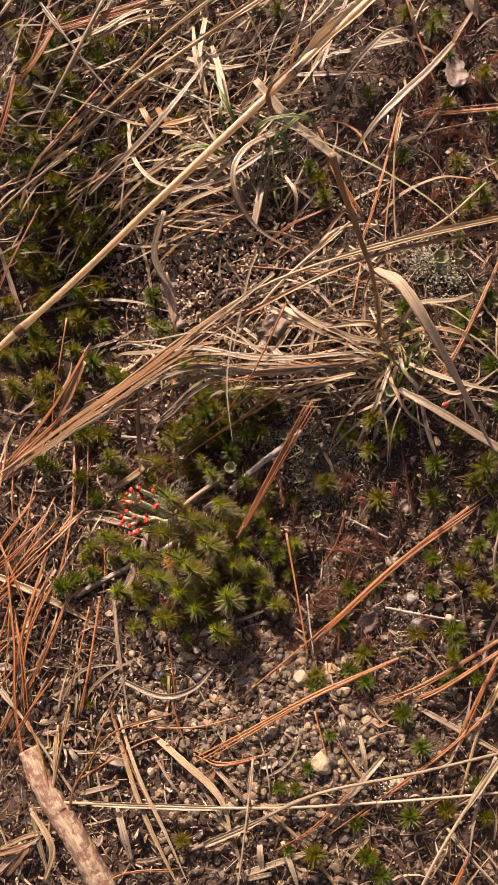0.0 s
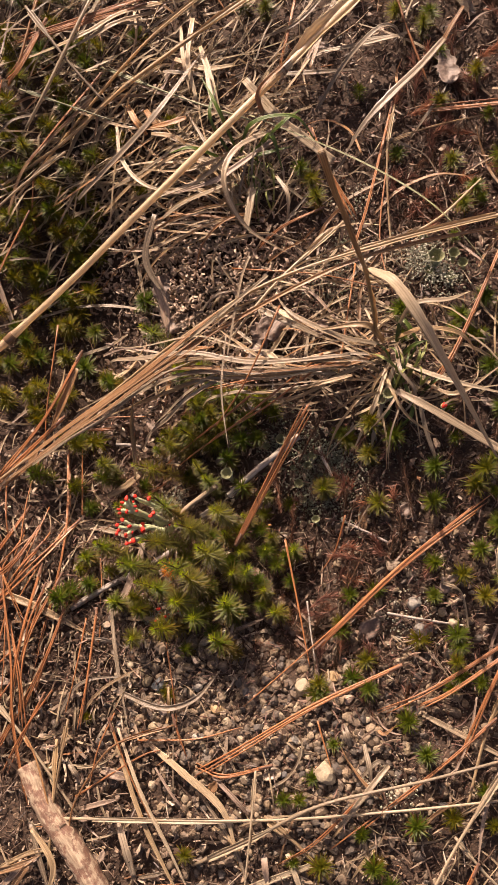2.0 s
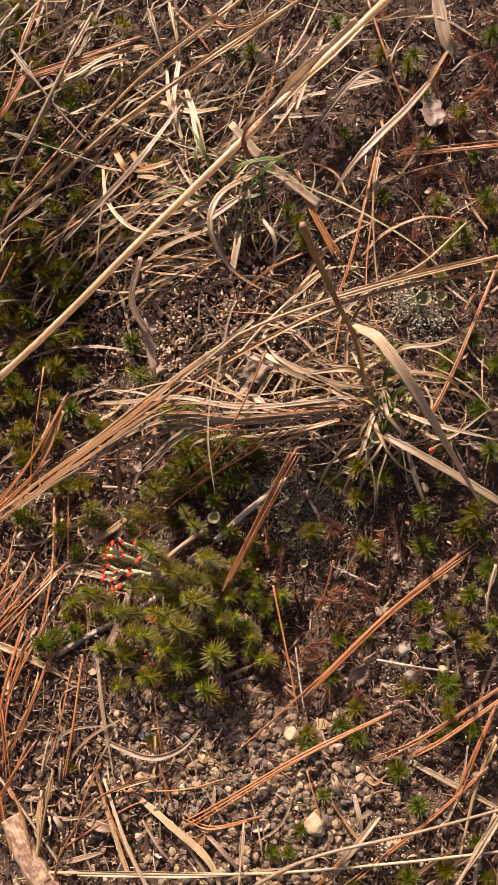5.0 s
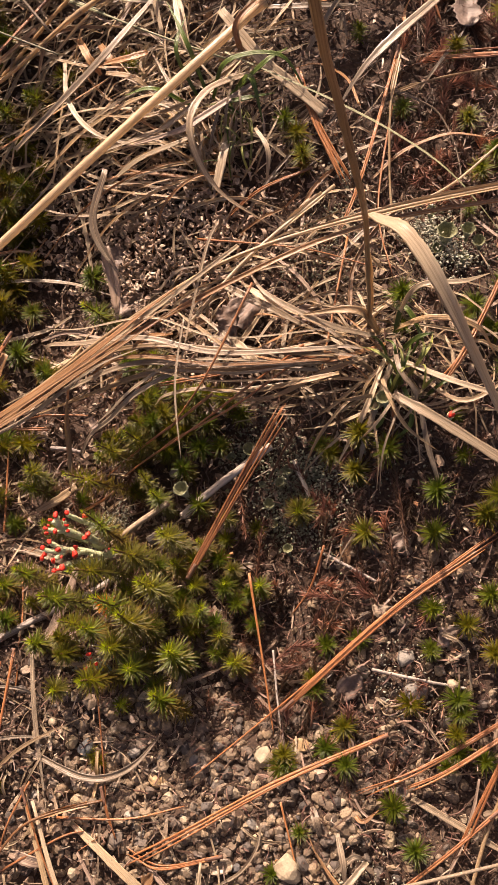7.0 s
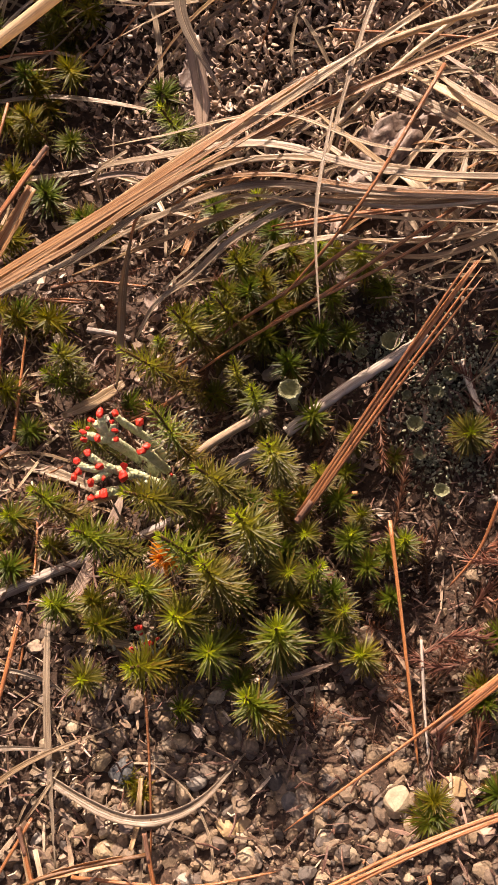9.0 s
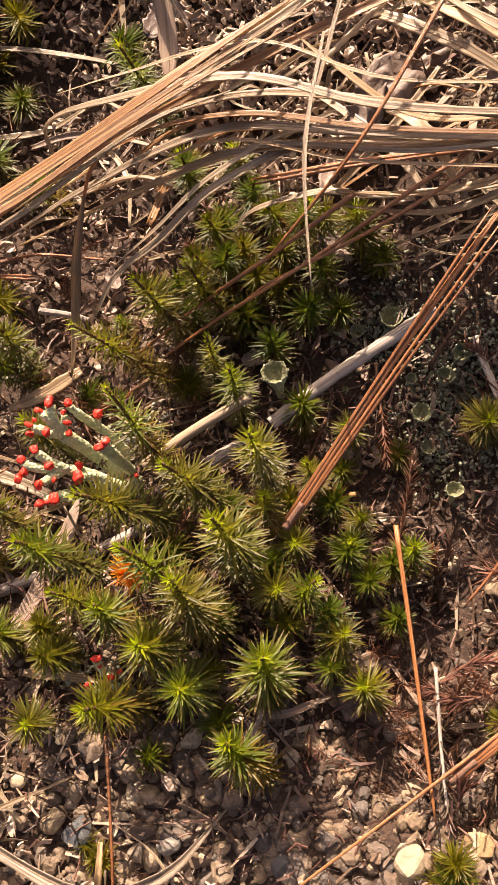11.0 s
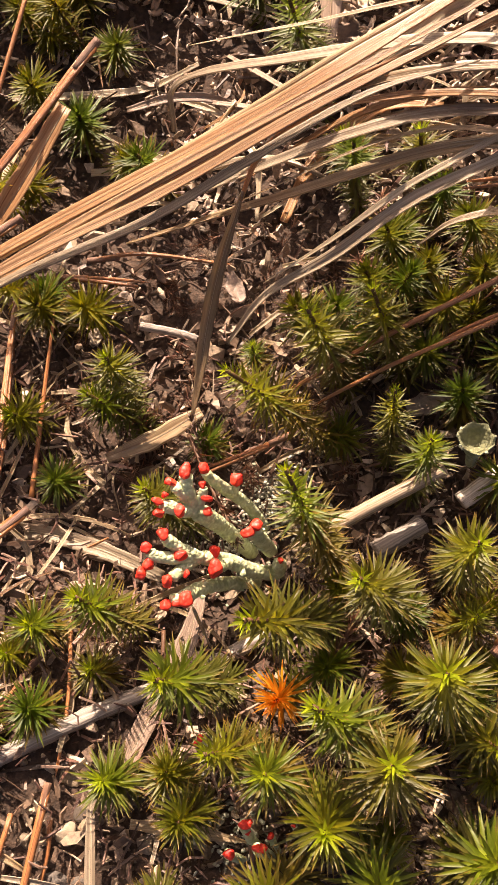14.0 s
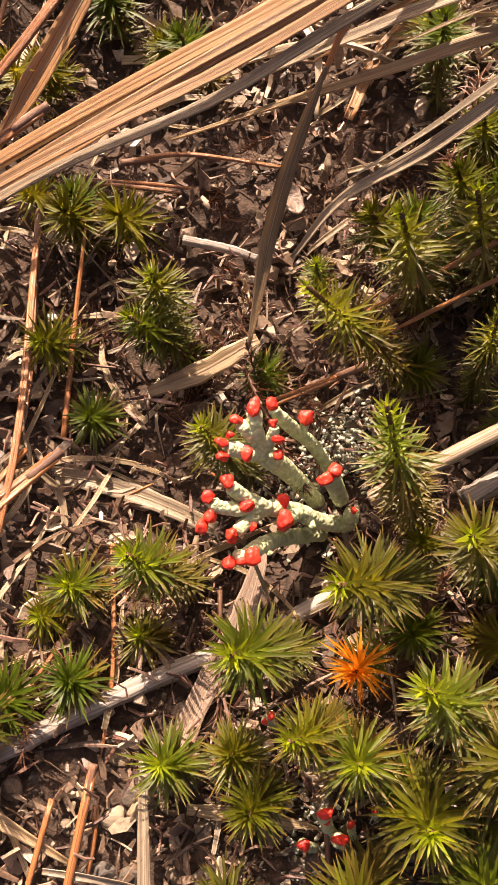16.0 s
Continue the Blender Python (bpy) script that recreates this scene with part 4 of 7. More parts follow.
blade([(-53.2, 151.6, 6.0), (-50.2, 137.5, 8.0), (-40.2, 126.0, 10.0), (-23.3, 121.2, 10.0)], 1.5, PALE)
blade([(-55.9, 225.6, 4.0), (-68.4, 195.5, 3.8), (-91.8, 153.9, 1.5)], 1.3, PALE)
blade([(-79.9, 227.0, 4.0), (-87.9, 197.8, 3.9), (-94.3, 177.9, 2.5)], 1.2, STRAW)
blade([(-107.3, 107.1, -7.5), (-101.0, 87.2, -14.0), (-93.8, 68.7, -17.8)], 2.0, LEAF_BROWN)
blade([(-36.8, 115.5, 8.0), (-40.3, 98.4, 4.0), (-29.2, 81.1, 0.0)], 2.4, GREY)
blade([(-37.6, 94.1, 0.0), (-34.5, 82.6, -4.0), (-33.3, 71.6, -6.0)], 3.6, LEAF_BROWN, base=0.9)
blade([(-97.5, 87.3, -14.4), (-76.1, 98.0, -17.3), (-64.7, 98.8, -19.8)], 1.0, STRAW)
stalk([(86.0, 4.7, 15.2), (83.3, -6.8, 13.2), (84.4, -17.0, 7.4)], 0.9, PALE)
stalk([(85.9, -50.2, 7.1), (79.6, -65.3, 5.7), (73.4, -89.1, 4.9)], 1.2, STRAW)
blade([(-74.3, -102.5, 3.0), (-70.2, -113.1, 4.0), (-64.5, -129.4, 3.0)], 1.8, GREY)
stalk([(-94.2, -56.0, 3.9), (-75.5, -75.8, 5.0), (-57.3, -99.0, 3.0)], 1.1, PALE)
stalk([(-66.4, -73.8, 3.0), (-66.1, -94.3, 5.0), (-67.0, -116.6, 4.0)], 1.0, STRAW)
blade([(-85.4, -117.7, 3.0), (-73.4, -111.4, 4.0), (-59.7, -109.3, 3.0)], 1.6, STRAW)
blade([(-89.0, -129.1, 2.0), (-77.0, -117.1, 4.0), (-67.6, -111.4, 3.0)], 2.2, LEAF_BROWN)
blade([(-10.5, -100.0, 2.9), (-2.4, -104.8, 4.3), (-0.4, -114.0, 3.0)], 1.6, STRAW)
stalk([(69.4, -98.1, 5.0), (78.4, -108.4, 4.4), (87.4, -116.9, 3.1)], 1.0, PALE)
blade([(85.1, -74.4, 4.4), (78.8, -90.6, 5.6), (76.6, -106.7, 4.5)], 1.3, LEAF_BROWN)
blade([(39.6, -88.4, 5.7), (32.0, -97.3, 7.5), (29.2, -101.5, 5.2)], 1, STRAW)
blade([(39.6, -80.1, 6.7), (44.4, -75.2, 8.2), (48.2, -76.3, 5.9)], 1.6, GREY)

# stalks over the mossy edge
stalk([(-58.1, 212.6, 12.0), (-66.6, 192.1, 13.8), (-79.4, 164.4, 12.4), (-89.2, 153.3, 5.3)], 1.5, PALE, 0.8)
stalk([(-80.5, 219.5, 10.0), (-86.4, 197.2, 11.9), (-91.1, 177.0, 11.4), (-96.9, 169.8, 7.1)], 1.1, RUST)
stalk([(-88.6, 219.9, 10.0), (-100.0, 203.1, 11.9), (-111.8, 189.4, 9.9)], 1.2, PALE)
stalk([(-89.3, 198.6, 12.9), (-79.1, 185.2, 13.6), (-69.5, 173.0, 12.1), (-57.7, 160.0, 10.2)], 1.2, GREY, label="grey broken grass stem over the moss")
stalk([(-90.2, 165.4, 11.7), (-69.1, 157.7, 10.6), (-54.1, 152.4, 9.3)], 0.7, OLIVE, label="thin olive grass stem over the moss")
stalk([(-72.8, 142.1, 6.4), (-92.3, 127.8, 4.8), (-108.3, 113.5, 3.3)], 1.1, PALE)
blade([(-36.7, 200.0, 8.1), (-52.0, 194.0, 11.9), (-63.1, 187.1, 12.7), (-76.9, 181.2, 12.5), (-92.7, 177.2, 10.4)], 1.5, PALE, fold=0.4)
blade([(-40.1, 196.3, 8.0), (-53.0, 190.3, 11.9), (-61.0, 186.2, 11.7), (-67.3, 184.3, 9.6)], 1.8, STRAW, fold=0.4)
blade([(-43.4, 191.3, 8.0), (-54.4, 190.6, 10.8), (-65.6, 183.9, 11.6), (-83.5, 176.8, 9.3)], 1.2, PALE, fold=0.4)
blade([(-25.1, 194.2, 6.2), (-25.8, 175.2, 9.6), (-22.3, 159.8, 8.2)], 1.9, PALE, base=0.9, tip=0.6)
blade([(-29.6, 190.6, 6.2), (-27.8, 176.1, 8.5), (-25.2, 163.2, 6.9)], 1.5, PALE)
blade([(-21.7, 181.5, 7.6), (-16.6, 166.1, 11.5), (-12.8, 151.8, 10.5)], 2.2, PALE, tip=0.4)
blade([(-31.5, 177.7, 6.3), (-19.4, 171.5, 9.1), (-8.2, 173.3, 7.6)], 2.0, PALE, tip=0.5)
blade([(-36.0, 173.0, 6.1), (-26.2, 170.3, 8.7), (-16.1, 169.2, 7.4)], 1.6, GREY, tip=0.5)
blade([(-49.8, 160.6, 4.6), (-45.4, 152.7, 7.1), (-42.0, 148.9, 3.9)], 2.4, RUST, tip=0.5)
blade([(-42.6, 158.3, 5.0), (-38.3, 151.9, 7.8), (-34.2, 148.9, 5.1)], 2.4, RUST, tip=0.4)
blade([(-39.7, 148.0, 6.1), (-30.0, 145.2, 8.3), (-24.6, 141.4, 6.0)], 1.8, STRAW, tip=0.4)
blade([(-61.7, 122.6, -8.2), (-47.0, 131.3, 1.0), (-29.9, 138.4, 7.4), (-15.1, 140.7, 8.8)], 1.3, STRAW)
blade([(-58.9, 130.9, -4.8), (-45.7, 133.7, 2.0), (-32.3, 139.8, 7.1), (-23.3, 143.0, 7.4)], 1.1, PALE)
blade([(-39.8, 117.4, -6.3), (-27.9, 121.3, 2.9), (-14.7, 124.0, 8.7), (-4.6, 127.4, 10.6)], 1.5, PALE)
blade([(-49.3, 203.0, 5.0), (-46.8, 188.3, 6.9), (-49.5, 179.6, 4.7)], 1.0, STRAW)
blade([(-47.7, 199.5, 6.0), (-39.0, 200.1, 8.0), (-29.8, 194.5, 6.2)], 1.3, BROWN)
stalk([(-37.3, 215.9, 8.0), (-32.3, 200.3, 9.1), (-30.3, 194.5, 6.2)], 1.2, GREY)
stalk([(-29.1, 218.0, 8.0), (-26.1, 203.9, 9.1), (-24.7, 196.8, 6.2)], 1.0, PALE)
stalk([(43.2, 142.5, 8.4), (54.0, 139.0, 7.6), (62.7, 134.3, 6.1), (68.8, 119.7, 5.3), (69.6, 98.8, 5.8)], 0.6, GREY, label="thin curling grey tendril over dead moss")
stalk([(47.9, 139.7, 8.1), (62.8, 145.8, 6.8), (82.7, 151.2, 4.2)], 0.7, STRAW)
stalk([(50.7, 99.0, 18.0), (65.3, 107.8, 16.0), (80.2, 123.2, 12.0)], 0.8, PALE)
stalk([(50.7, 154.3, 8.3), (48.0, 135.4, 10.2), (48.4, 112.2, 10.1), (49.9, 96.1, 10.5)], 0.8, STRAW)
blade([(75.7, 191.6, 8.0), (70.1, 182.5, 7.1), (65.8, 174.7, 4.3)], 1.4, RUST)
stalk([(60.4, -37.7, 5.0), (68.8, -48.9, 5.4), (71.9, -57.4, 3.1)], 0.6, GREY, label="thin curling grey tendril on the soil")
stalk([(65.4, -16.0, 8.1), (72.1, -19.8, 8.2), (74.9, -33.2, 5.7)], 0.8, PALE)
stalk([(73.4, -20.5, 8.2), (67.3, -24.4, 6.5)], 0.8, PALE)
stalk([(43.3, 11.5, 6.4), (38.6, 3.5, 5.3), (38.3, -1.3, 2.2)], 0.4, GREY, label="thin curling grey tendril on the soil")
blade([(30.1, 202.5, 5.2), (23.4, 184.2, 7.9), (14.6, 164.0, 8.8)], 1.6, BROWN)
blade([(32.4, 161.2, 6.2), (32.8, 166.4, 7.8), (35.0, 156.1, 6.4)], 1.3, GREY)
blade([(18.9, 174.5, 7.7), (30.1, 176.7, 9.2), (43.5, 179.1, 6.7)], 1.2, GREY)
blade([(10.1, 168.2, 8.4), (23.5, 167.2, 10.2), (37.9, 169.4, 7.4)], 1.8, GREY)
blade([(41.3, 181.7, 6.6), (52.5, 182.6, 6.4), (59.4, 186.4, 4.2)], 1.2, GREY)
stalk([(9.7, 198.0, 7.4), (3.3, 182.9, 11.2), (-0.4, 169.9, 12.1)], 0.7, GREY)
pebble(70.0, -29.8, 4.4, STONE_PALE, "pale angular pebble on the soil")
pebble(50.3, -11.3, 5.2, STONE, "grey angular pebble on the soil")
pebble(65.6, -7.9, 4.0, STONE_PALE, "pale angular pebble on the soil")
pebble(70.1, -54.4, 4.0, STONE_PALE, "pale angular pebble on the soil")

# dry scraps round the dead stick
blade([(-73.5, -103.7, 4.0), (-66.3, -110.7, 6.0), (-64.3, -116.4, 6.0), (-67.5, -126.6, 4.0)], 2.2, STRAW, base=0.6, tip=0.5, fold=0.4)
blade([(-87.0, -119.0, 4.0), (-76.4, -115.1, 6.0), (-69.7, -112.0, 4.0)], 2.2, BROWN, base=0.6, fold=0.4)
blade([(-80.8, -125.4, 4.0), (-74.7, -116.8, 6.0), (-72.9, -112.9, 4.0)], 2.2, BROWN, fold=0.4)
stalk([(-77.4, -72.4, 5.0), (-72.4, -80.3, 6.0), (-66.0, -97.6, 7.0)], 0.8, RUST)
stalk([(-62.4, -66.9, 3.9), (-64.1, -82.9, 6.0), (-66.3, -98.0, 5.0)], 0.96, STRAW)
blade([(-44.3, -68.8, 4.0), (-35.4, -87.6, 7.1), (-24.8, -105.9, 7.3), (-15.7, -123.8, 5.2)], 1.3, PALE, fold=0.5)
stalk([(-24.0, -67.0, 4.2), (-36.8, -70.6, 6.0), (-46.4, -75.5, 7.0), (-54.1, -86.3, 6.0), (-59.1, -97.6, 6.0), (-59.3, -112.4, 5.0)], 0.8, RUST)
blade([(-50.3, -83.4, 2.0), (-44.3, -84.4, 4.0), (-39.0, -86.0, 2.1)], 3.1, LEAF_BROWN, base=0.7, tip=0.4)
blade([(-57.1, -96.8, 2.0), (-50.2, -94.3, 4.0), (-44.3, -93.1, 2.0)], 1.9, LEAF_BROWN, tip=0.3)
blade([(-63.0, -80.4, 2.0), (-59.3, -83.9, 4.0), (-57.3, -87.4, 2.0)], 1.9, GREY, tip=0.3)
blade([(-43.6, -100.0, 2.0), (-39.7, -107.9, 5.1), (-36.9, -117.7, 3.0)], 2.7, GREY, base=0.3, tip=0.6)
blade([(-35.6, -117.9, 2.1), (-30.3, -116.2, 4.1), (-25.4, -115.3, 2.2)], 1.5, GREY, tip=0.3)
blade([(-31.1, -81.9, 2.2), (-24.4, -90.1, 4.4), (-19.3, -96.0, 2.5)], 1, LEAF_BROWN)
needles([(-24.9, -64.4, 4.4), (-22.6, -71.3, 4.5), (-19.3, -78.9, 3.7)], 2)
blade([(3.1, -120.2, 2.8), (7.4, -118.6, 4.1), (11.6, -117.6, 3.3)], 1.6, PALE, base=0.9, tip=0.8)
blade([(15.0, -106.3, 5.3), (18.5, -113.9, 6.8), (21.7, -123.2, 4.2)], 1.7, PALE, base=0.8)
stalk([(4.2, -80.0, 7.3), (2.9, -99.9, 8.9), (0.4, -123.8, 5.6)], 0.8, PALE)
blade([(48.1, -76.5, 5.9), (39.5, -86.3, 9.7), (31.6, -97.9, 6.5)], 1.8, PALE, base=0.9, tip=0.6, fold=0.4)
blade([(40.1, -70.1, 6.1), (41.9, -77.1, 8.4), (42.5, -83.1, 6.5)], 1.5, GREY)
blade([(43.6, -103.3, 5.6), (39.4, -107.6, 7.5), (36.1, -113.2, 5.1)], 1.2, STRAW)
blade([(33.2, -64.2, 4.8), (34.5, -67.4, 7.1), (35.9, -71.3, 5.4)], 2.1, GREY, base=0.5, tip=0.6)
blade([(43.7, -64.3, 4.6), (46.6, -66.5, 6.5), (50.9, -63.6, 5.1)], 1.2, RUST)
blade([(-10.9, -83.4, 3.0), (-2.6, -90.0, 5.7), (2.2, -95.6, 4.0)], 1.6, LEAF_BROWN, tip=0.4)
blade([(7.2, -107.2, 3.8), (7.8, -111.2, 5.6), (8.5, -117.0, 3.2)], 2.2, LEAF_BROWN, tip=0.6)

# loose leaves by the red-capped lichen
blade([(-30.0, 53.0, 19.0), (-36.5, 50.0, 17.0), (-40.2, 46.5, 14.5), (-41.6, 42.8, 11.0)], 0.7, RUST, base=0.9, tip=0.7, fold=0.5)
blade([(-41.5, 43.6, 11.8), (-43.3, 37.2, 4.0), (-44.3, 30.9, -3.0), (-44.5, 24.6, -7.0), (-44.8, 18.8, -9.0)], 1.8, STRAW, bank=0.15, base=0.22, tip=0.2, fold=0.5, twist=-0.5, label="twisted dark-streaked grass leaf hanging over moss")
blade([(-43.8, 20.5, -11.0), (-50.0, 15.6, -11.5), (-56.0, 12.2, -12.0)], 2.6, STRAW, base=0.5, tip=0.5, fold=0.2)
blade([(-69.8, 61.6, -10.0), (-75.0, 50.3, -13.0), (-81.3, 37.3, -15.3)], 3.0, RUST, fold=0.5)
blade([(-66.0, 0.6, -10.5), (-61.0, 0.6, -9.5), (-55.6, -0.2, -9.5), (-51.0, -1.2, -9.0), (-45.5, -2.8, -9.0)], 2.3, PALE, base=0.9, tip=0.8, fold=0.2, label="pale flat grass strip behind the red-capped lichen")
blade([(-46.8, -28.5, -0.8), (-44.4, -20.9, -2.8), (-41.4, -12.9, -4.0), (-40.1, -6.2, -5.0), (-39.8, -2.9, -6.0)], 2.7, LEAF_BROWN, base=1.0, tip=0.08, fold=0.2)
blade([(-44.1, -31.9, -0.2), (-36.9, -31.7, -0.3), (-29.7, -32.0, -0.1)], 1.6, STRAW)
stalk([(-41.1, -4.9, -2.0), (-37.0, -11.5, -6.2), (-33.4, -14.5, -5.1)], 0.25, PALE)
blade([(3.0, 77.0, 15.0), (8.0, 74.0, 17.0), (16.0, 70.2, 18.0), (25.0, 66.0, 17.0)], 2.4, PALE, base=0.7, tip=0.5, fold=0.3)
blade([(5.5, 62.5, 12.0), (9.0, 58.8, 16.0), (13.0, 54.6, 16.0), (17.0, 51.0, 12.0)], 2.3, PALE, base=0.4, tip=0.4, fold=0.35)

# tuft leaves fanning out to the side
TUFT_LOW = holder("grass_tuft", "dry bleached grass tuft with flattened curling leaves", "grass tuft", "grass tufts", (0.052, 0.052, 0.012))
tuft_blade([(35.2, 58.2, 22.0), (4.1, 55.0, 25.0), (-17.5, 59.1, 23.0), (-38.9, 59.7, 13.0), (-52.5, 61.6, 1.0), (-53.3, 58.8, -7.0)], 1.7, GREY, TUFT_LOW, 1, fold=0.35, tip=0.35, bank=-0.3)
tuft_blade([(35.3, 56.1, 22.0), (5.1, 56.2, 24.0), (-16.3, 57.5, 21.0), (-35.5, 55.7, 11.0), (-57.7, 45.6, -2.0)], 1.5, STRAW, TUFT_LOW, 1, fold=0.5, bank=-0.3)
tuft_blade([(35.7, 54.6, 21.0), (0.8, 52.4, 22.0), (-20.9, 53.0, 18.0), (-43.0, 48.1, 5.0), (-59.4, 42.2, -6.0)], 1.7, GREY, TUFT_LOW, 1, fold=0.35, bank=-0.3)
tuft_blade([(37.6, 55.8, 21.0), (10.7, 51.5, 21.0), (-15.7, 50.8, 17.0), (-38.3, 45.7, 5.0), (-57.5, 42.0, -8.0)], 1.8, STRAW, TUFT_LOW, 1, fold=0.4, bank=-0.3)
tuft_blade([(30.3, 52.4, 20.0), (-2.9, 52.2, 19.0), (-19.3, 46.0, 15.0), (-29.7, 39.3, 6.0), (-37.1, 35.1, 0.0), (-41.3, 29.6, -6.0)], 1.6, GREY, TUFT_LOW, 1, fold=0.5, tip=0.35, bank=-0.3)
tuft_blade([(29.6, 50.5, 16.0), (6.2, 47.3, 13.0), (-4.0, 47.9, 11.0), (-14.4, 46.8, 5.0), (-18.2, 45.0, 0.0)], 1.3, GREY, TUFT_LOW, fold=0.5, bank=-0.3)
tuft_blade([(35.9, 51.5, 21.0), (26.4, 49.0, 21.0), (13.9, 47.1, 16.0), (-1.5, 47.7, 12.0)], 1.5, STRAW, TUFT_LOW, fold=0.4, bank=-0.3)
tuft_blade([(-9.1, 54.8, 20.0), (-19.1, 54.8, 20.0), (-29.9, 54.6, 12.0), (-42.5, 48.9, 2.0)], 1.3, RUST, TUFT_LOW, fold=0.4, bank=-0.3)
tuft_blade([(32.0, 64.2, 22.0), (14.7, 71.5, 23.0), (6.9, 77.6, 19.0)], 2.0, PALE, TUFT_LOW, fold=0.3, bank=-0.3)
tuft_blade([(33.5, 60.7, 21.0), (10.4, 56.2, 21.0), (-4.1, 63.8, 21.0), (-10.6, 68.6, 21.0)], 1.2, STRAW, TUFT_LOW, bank=-0.3)
tuft_blade([(45.1, 62.3, 20.0), (32.1, 64.2, 24.0), (16.1, 71.8, 24.0), (9.6, 80.6, 18.0)], 1.5, PALE, TUFT_LOW)
tuft_blade([(46.2, 63.9, 18.0), (39.9, 66.9, 28.0), (24.2, 66.4, 24.0)], 2.2, STRAW, TUFT_LOW, fold=0.4)
tuft_blade([(50.2, 64.9, 18.0), (59.0, 64.9, 30.0), (70.7, 63.4, 28.0), (77.4, 57.7, 20.0)], 1.5, STRAW, TUFT_LOW)
tuft_blade([(50.3, 67.1, 18.0), (55.0, 71.7, 34.0), (66.1, 72.7, 36.0), (73.6, 77.0, 30.0)], 1.4, PALE, TUFT_LOW)
tuft_blade([(50.2, 62.8, 18.0), (51.5, 52.1, 26.0), (56.3, 44.5, 24.0), (50.0, 35.4, 16.0)], 1.3, GREY, TUFT_LOW)
tuft_blade([(48.1, 56.6, 18.0), (43.9, 43.6, 20.0), (40.2, 35.8, 14.0), (36.2, 27.8, 8.0)], 1.5, PALE, TUFT_LOW, fold=0.5)
tuft_blade([(50.0, 55.9, 20.0), (44.1, 36.4, 16.0), (42.3, 27.8, 8.0)], 1.6, PALE, TUFT_LOW)
tuft_blade([(52.0, 55.9, 20.0), (66.5, 48.4, 28.0), (85.9, 43.8, 26.0)], 1.5, PALE, TUFT_LOW)
tuft_blade([(55.8, 52.8, 20.0), (68.8, 44.5, 24.0), (84.0, 53.8, 26.0)], 1.3, STRAW, TUFT_LOW)
tuft_blade([(57.8, 44.1, 18.0), (60.9, 32.7, 14.0), (66.1, 19.4, 8.9)], 1.5, GREY, TUFT_LOW)
tuft_blade([(48.2, 60.8, 18.0), (36.1, 55.5, 22.0), (24.1, 54.7, 18.0), (7.5, 58.2, 14.0)], 1.3, RUST, TUFT_LOW)
tuft_blade([(48.2, 58.7, 18.0), (32.1, 52.0, 20.0), (15.9, 45.3, 14.0), (-3.0, 46.5, 10.0)], 1.4, STRAW, TUFT_LOW)
tuft_blade([(50.3, 61.4, 16.0), (51.9, 69.2, 24.0), (55.7, 65.0, 24.0), (60.0, 56.4, 18.0)], 1.5, GREEN, TUFT_LOW)
tuft_blade([(50.3, 57.1, 16.0), (55.5, 60.2, 26.0), (60.1, 61.5, 28.0)], 1.3, GREEN, TUFT_LOW)
tuft_blade([(50.2, 53.1, 15.5), (48.1, 40.5, 16.0), (44.2, 36.3, 12.0)], 1.3, GREEN, TUFT_LOW)
tuft_blade([(52.2, 53.0, 15.7), (55.8, 40.0, 18.0), (50.2, 34.2, 12.0)], 1.3, GREEN, TUFT_LOW)
TUFT_HIGH = holder("grass_tuft", "dry golden grass tuft with green shoots at its base", "grass tuft", "grass tufts", (-0.002, 0.118, 0.005))
tuft_blade([(-4.9, 137.3, 10.0), (0.3, 143.2, 20.0), (15.3, 145.0, 20.0), (23.7, 137.6, 12.0)], 1.4, GREEN, TUFT_HIGH)
tuft_blade([(-0.6, 135.9, 8.0), (6.7, 139.5, 18.0), (10.6, 129.6, 10.0)], 1.6, GREEN, TUFT_HIGH)
tuft_blade([(-2.9, 135.9, 8.0), (10.9, 144.0, 18.0), (17.2, 149.7, 16.0)], 1.4, GREEN, TUFT_HIGH)
tuft_blade([(-5.1, 136.0, 8.0), (4.4, 133.7, 16.0), (13.9, 137.9, 12.0)], 1.4, GREEN, TUFT_HIGH)
tuft_blade([(-7.2, 139.8, 10.0), (-11.7, 148.4, 20.0), (-18.6, 161.9, 20.0)], 1.3, GREEN, TUFT_HIGH)
tuft_blade([(-9.4, 137.4, 10.0), (-14.9, 146.2, 20.0), (-13.3, 159.3, 18.0)], 1.2, GREEN, TUFT_HIGH)
tuft_blade([(-11.5, 135.1, 10.0), (-21.4, 135.8, 18.0), (-30.9, 136.0, 14.0)], 1.3, GREEN, TUFT_HIGH)
fan_of_blades(TUFT_HIGH, (-2, 118), (118, 196), 44, (26, 74), 77)
fan_of_blades(TUFT_HIGH, (-2, 118), (50, 150), 22, (12, 34), 78)
fan_of_blades(TUFT_HIGH, (4, 122), (60, 190), 20, (6, 20), 80, (FRESH, GREEN, GREEN), (0.3, 0.7), (4, 10))
fan_of_blades(TUFT_LOW, (56, 50), (20, 160), 12, (6, 16), 81, (FRESH, GREEN), (0.5, 1.0), (8, 16))
tuft_blade([(7.2, 139.3, 14.0), (-7.0, 129.1, 14.0), (-15.1, 124.8, 13.0), (-31.3, 122.7, 8.0)], 2.2, LEAF_BROWN, TUFT_HIGH, fold=0.4)
tuft_blade([(-0.2, 126.4, 8.0), (-1.2, 118.1, 9.0), (-2.7, 109.2, 8.0)], 2.8, PALE, TUFT_HIGH, base=0.9, tip=0.8, fold=0.1)
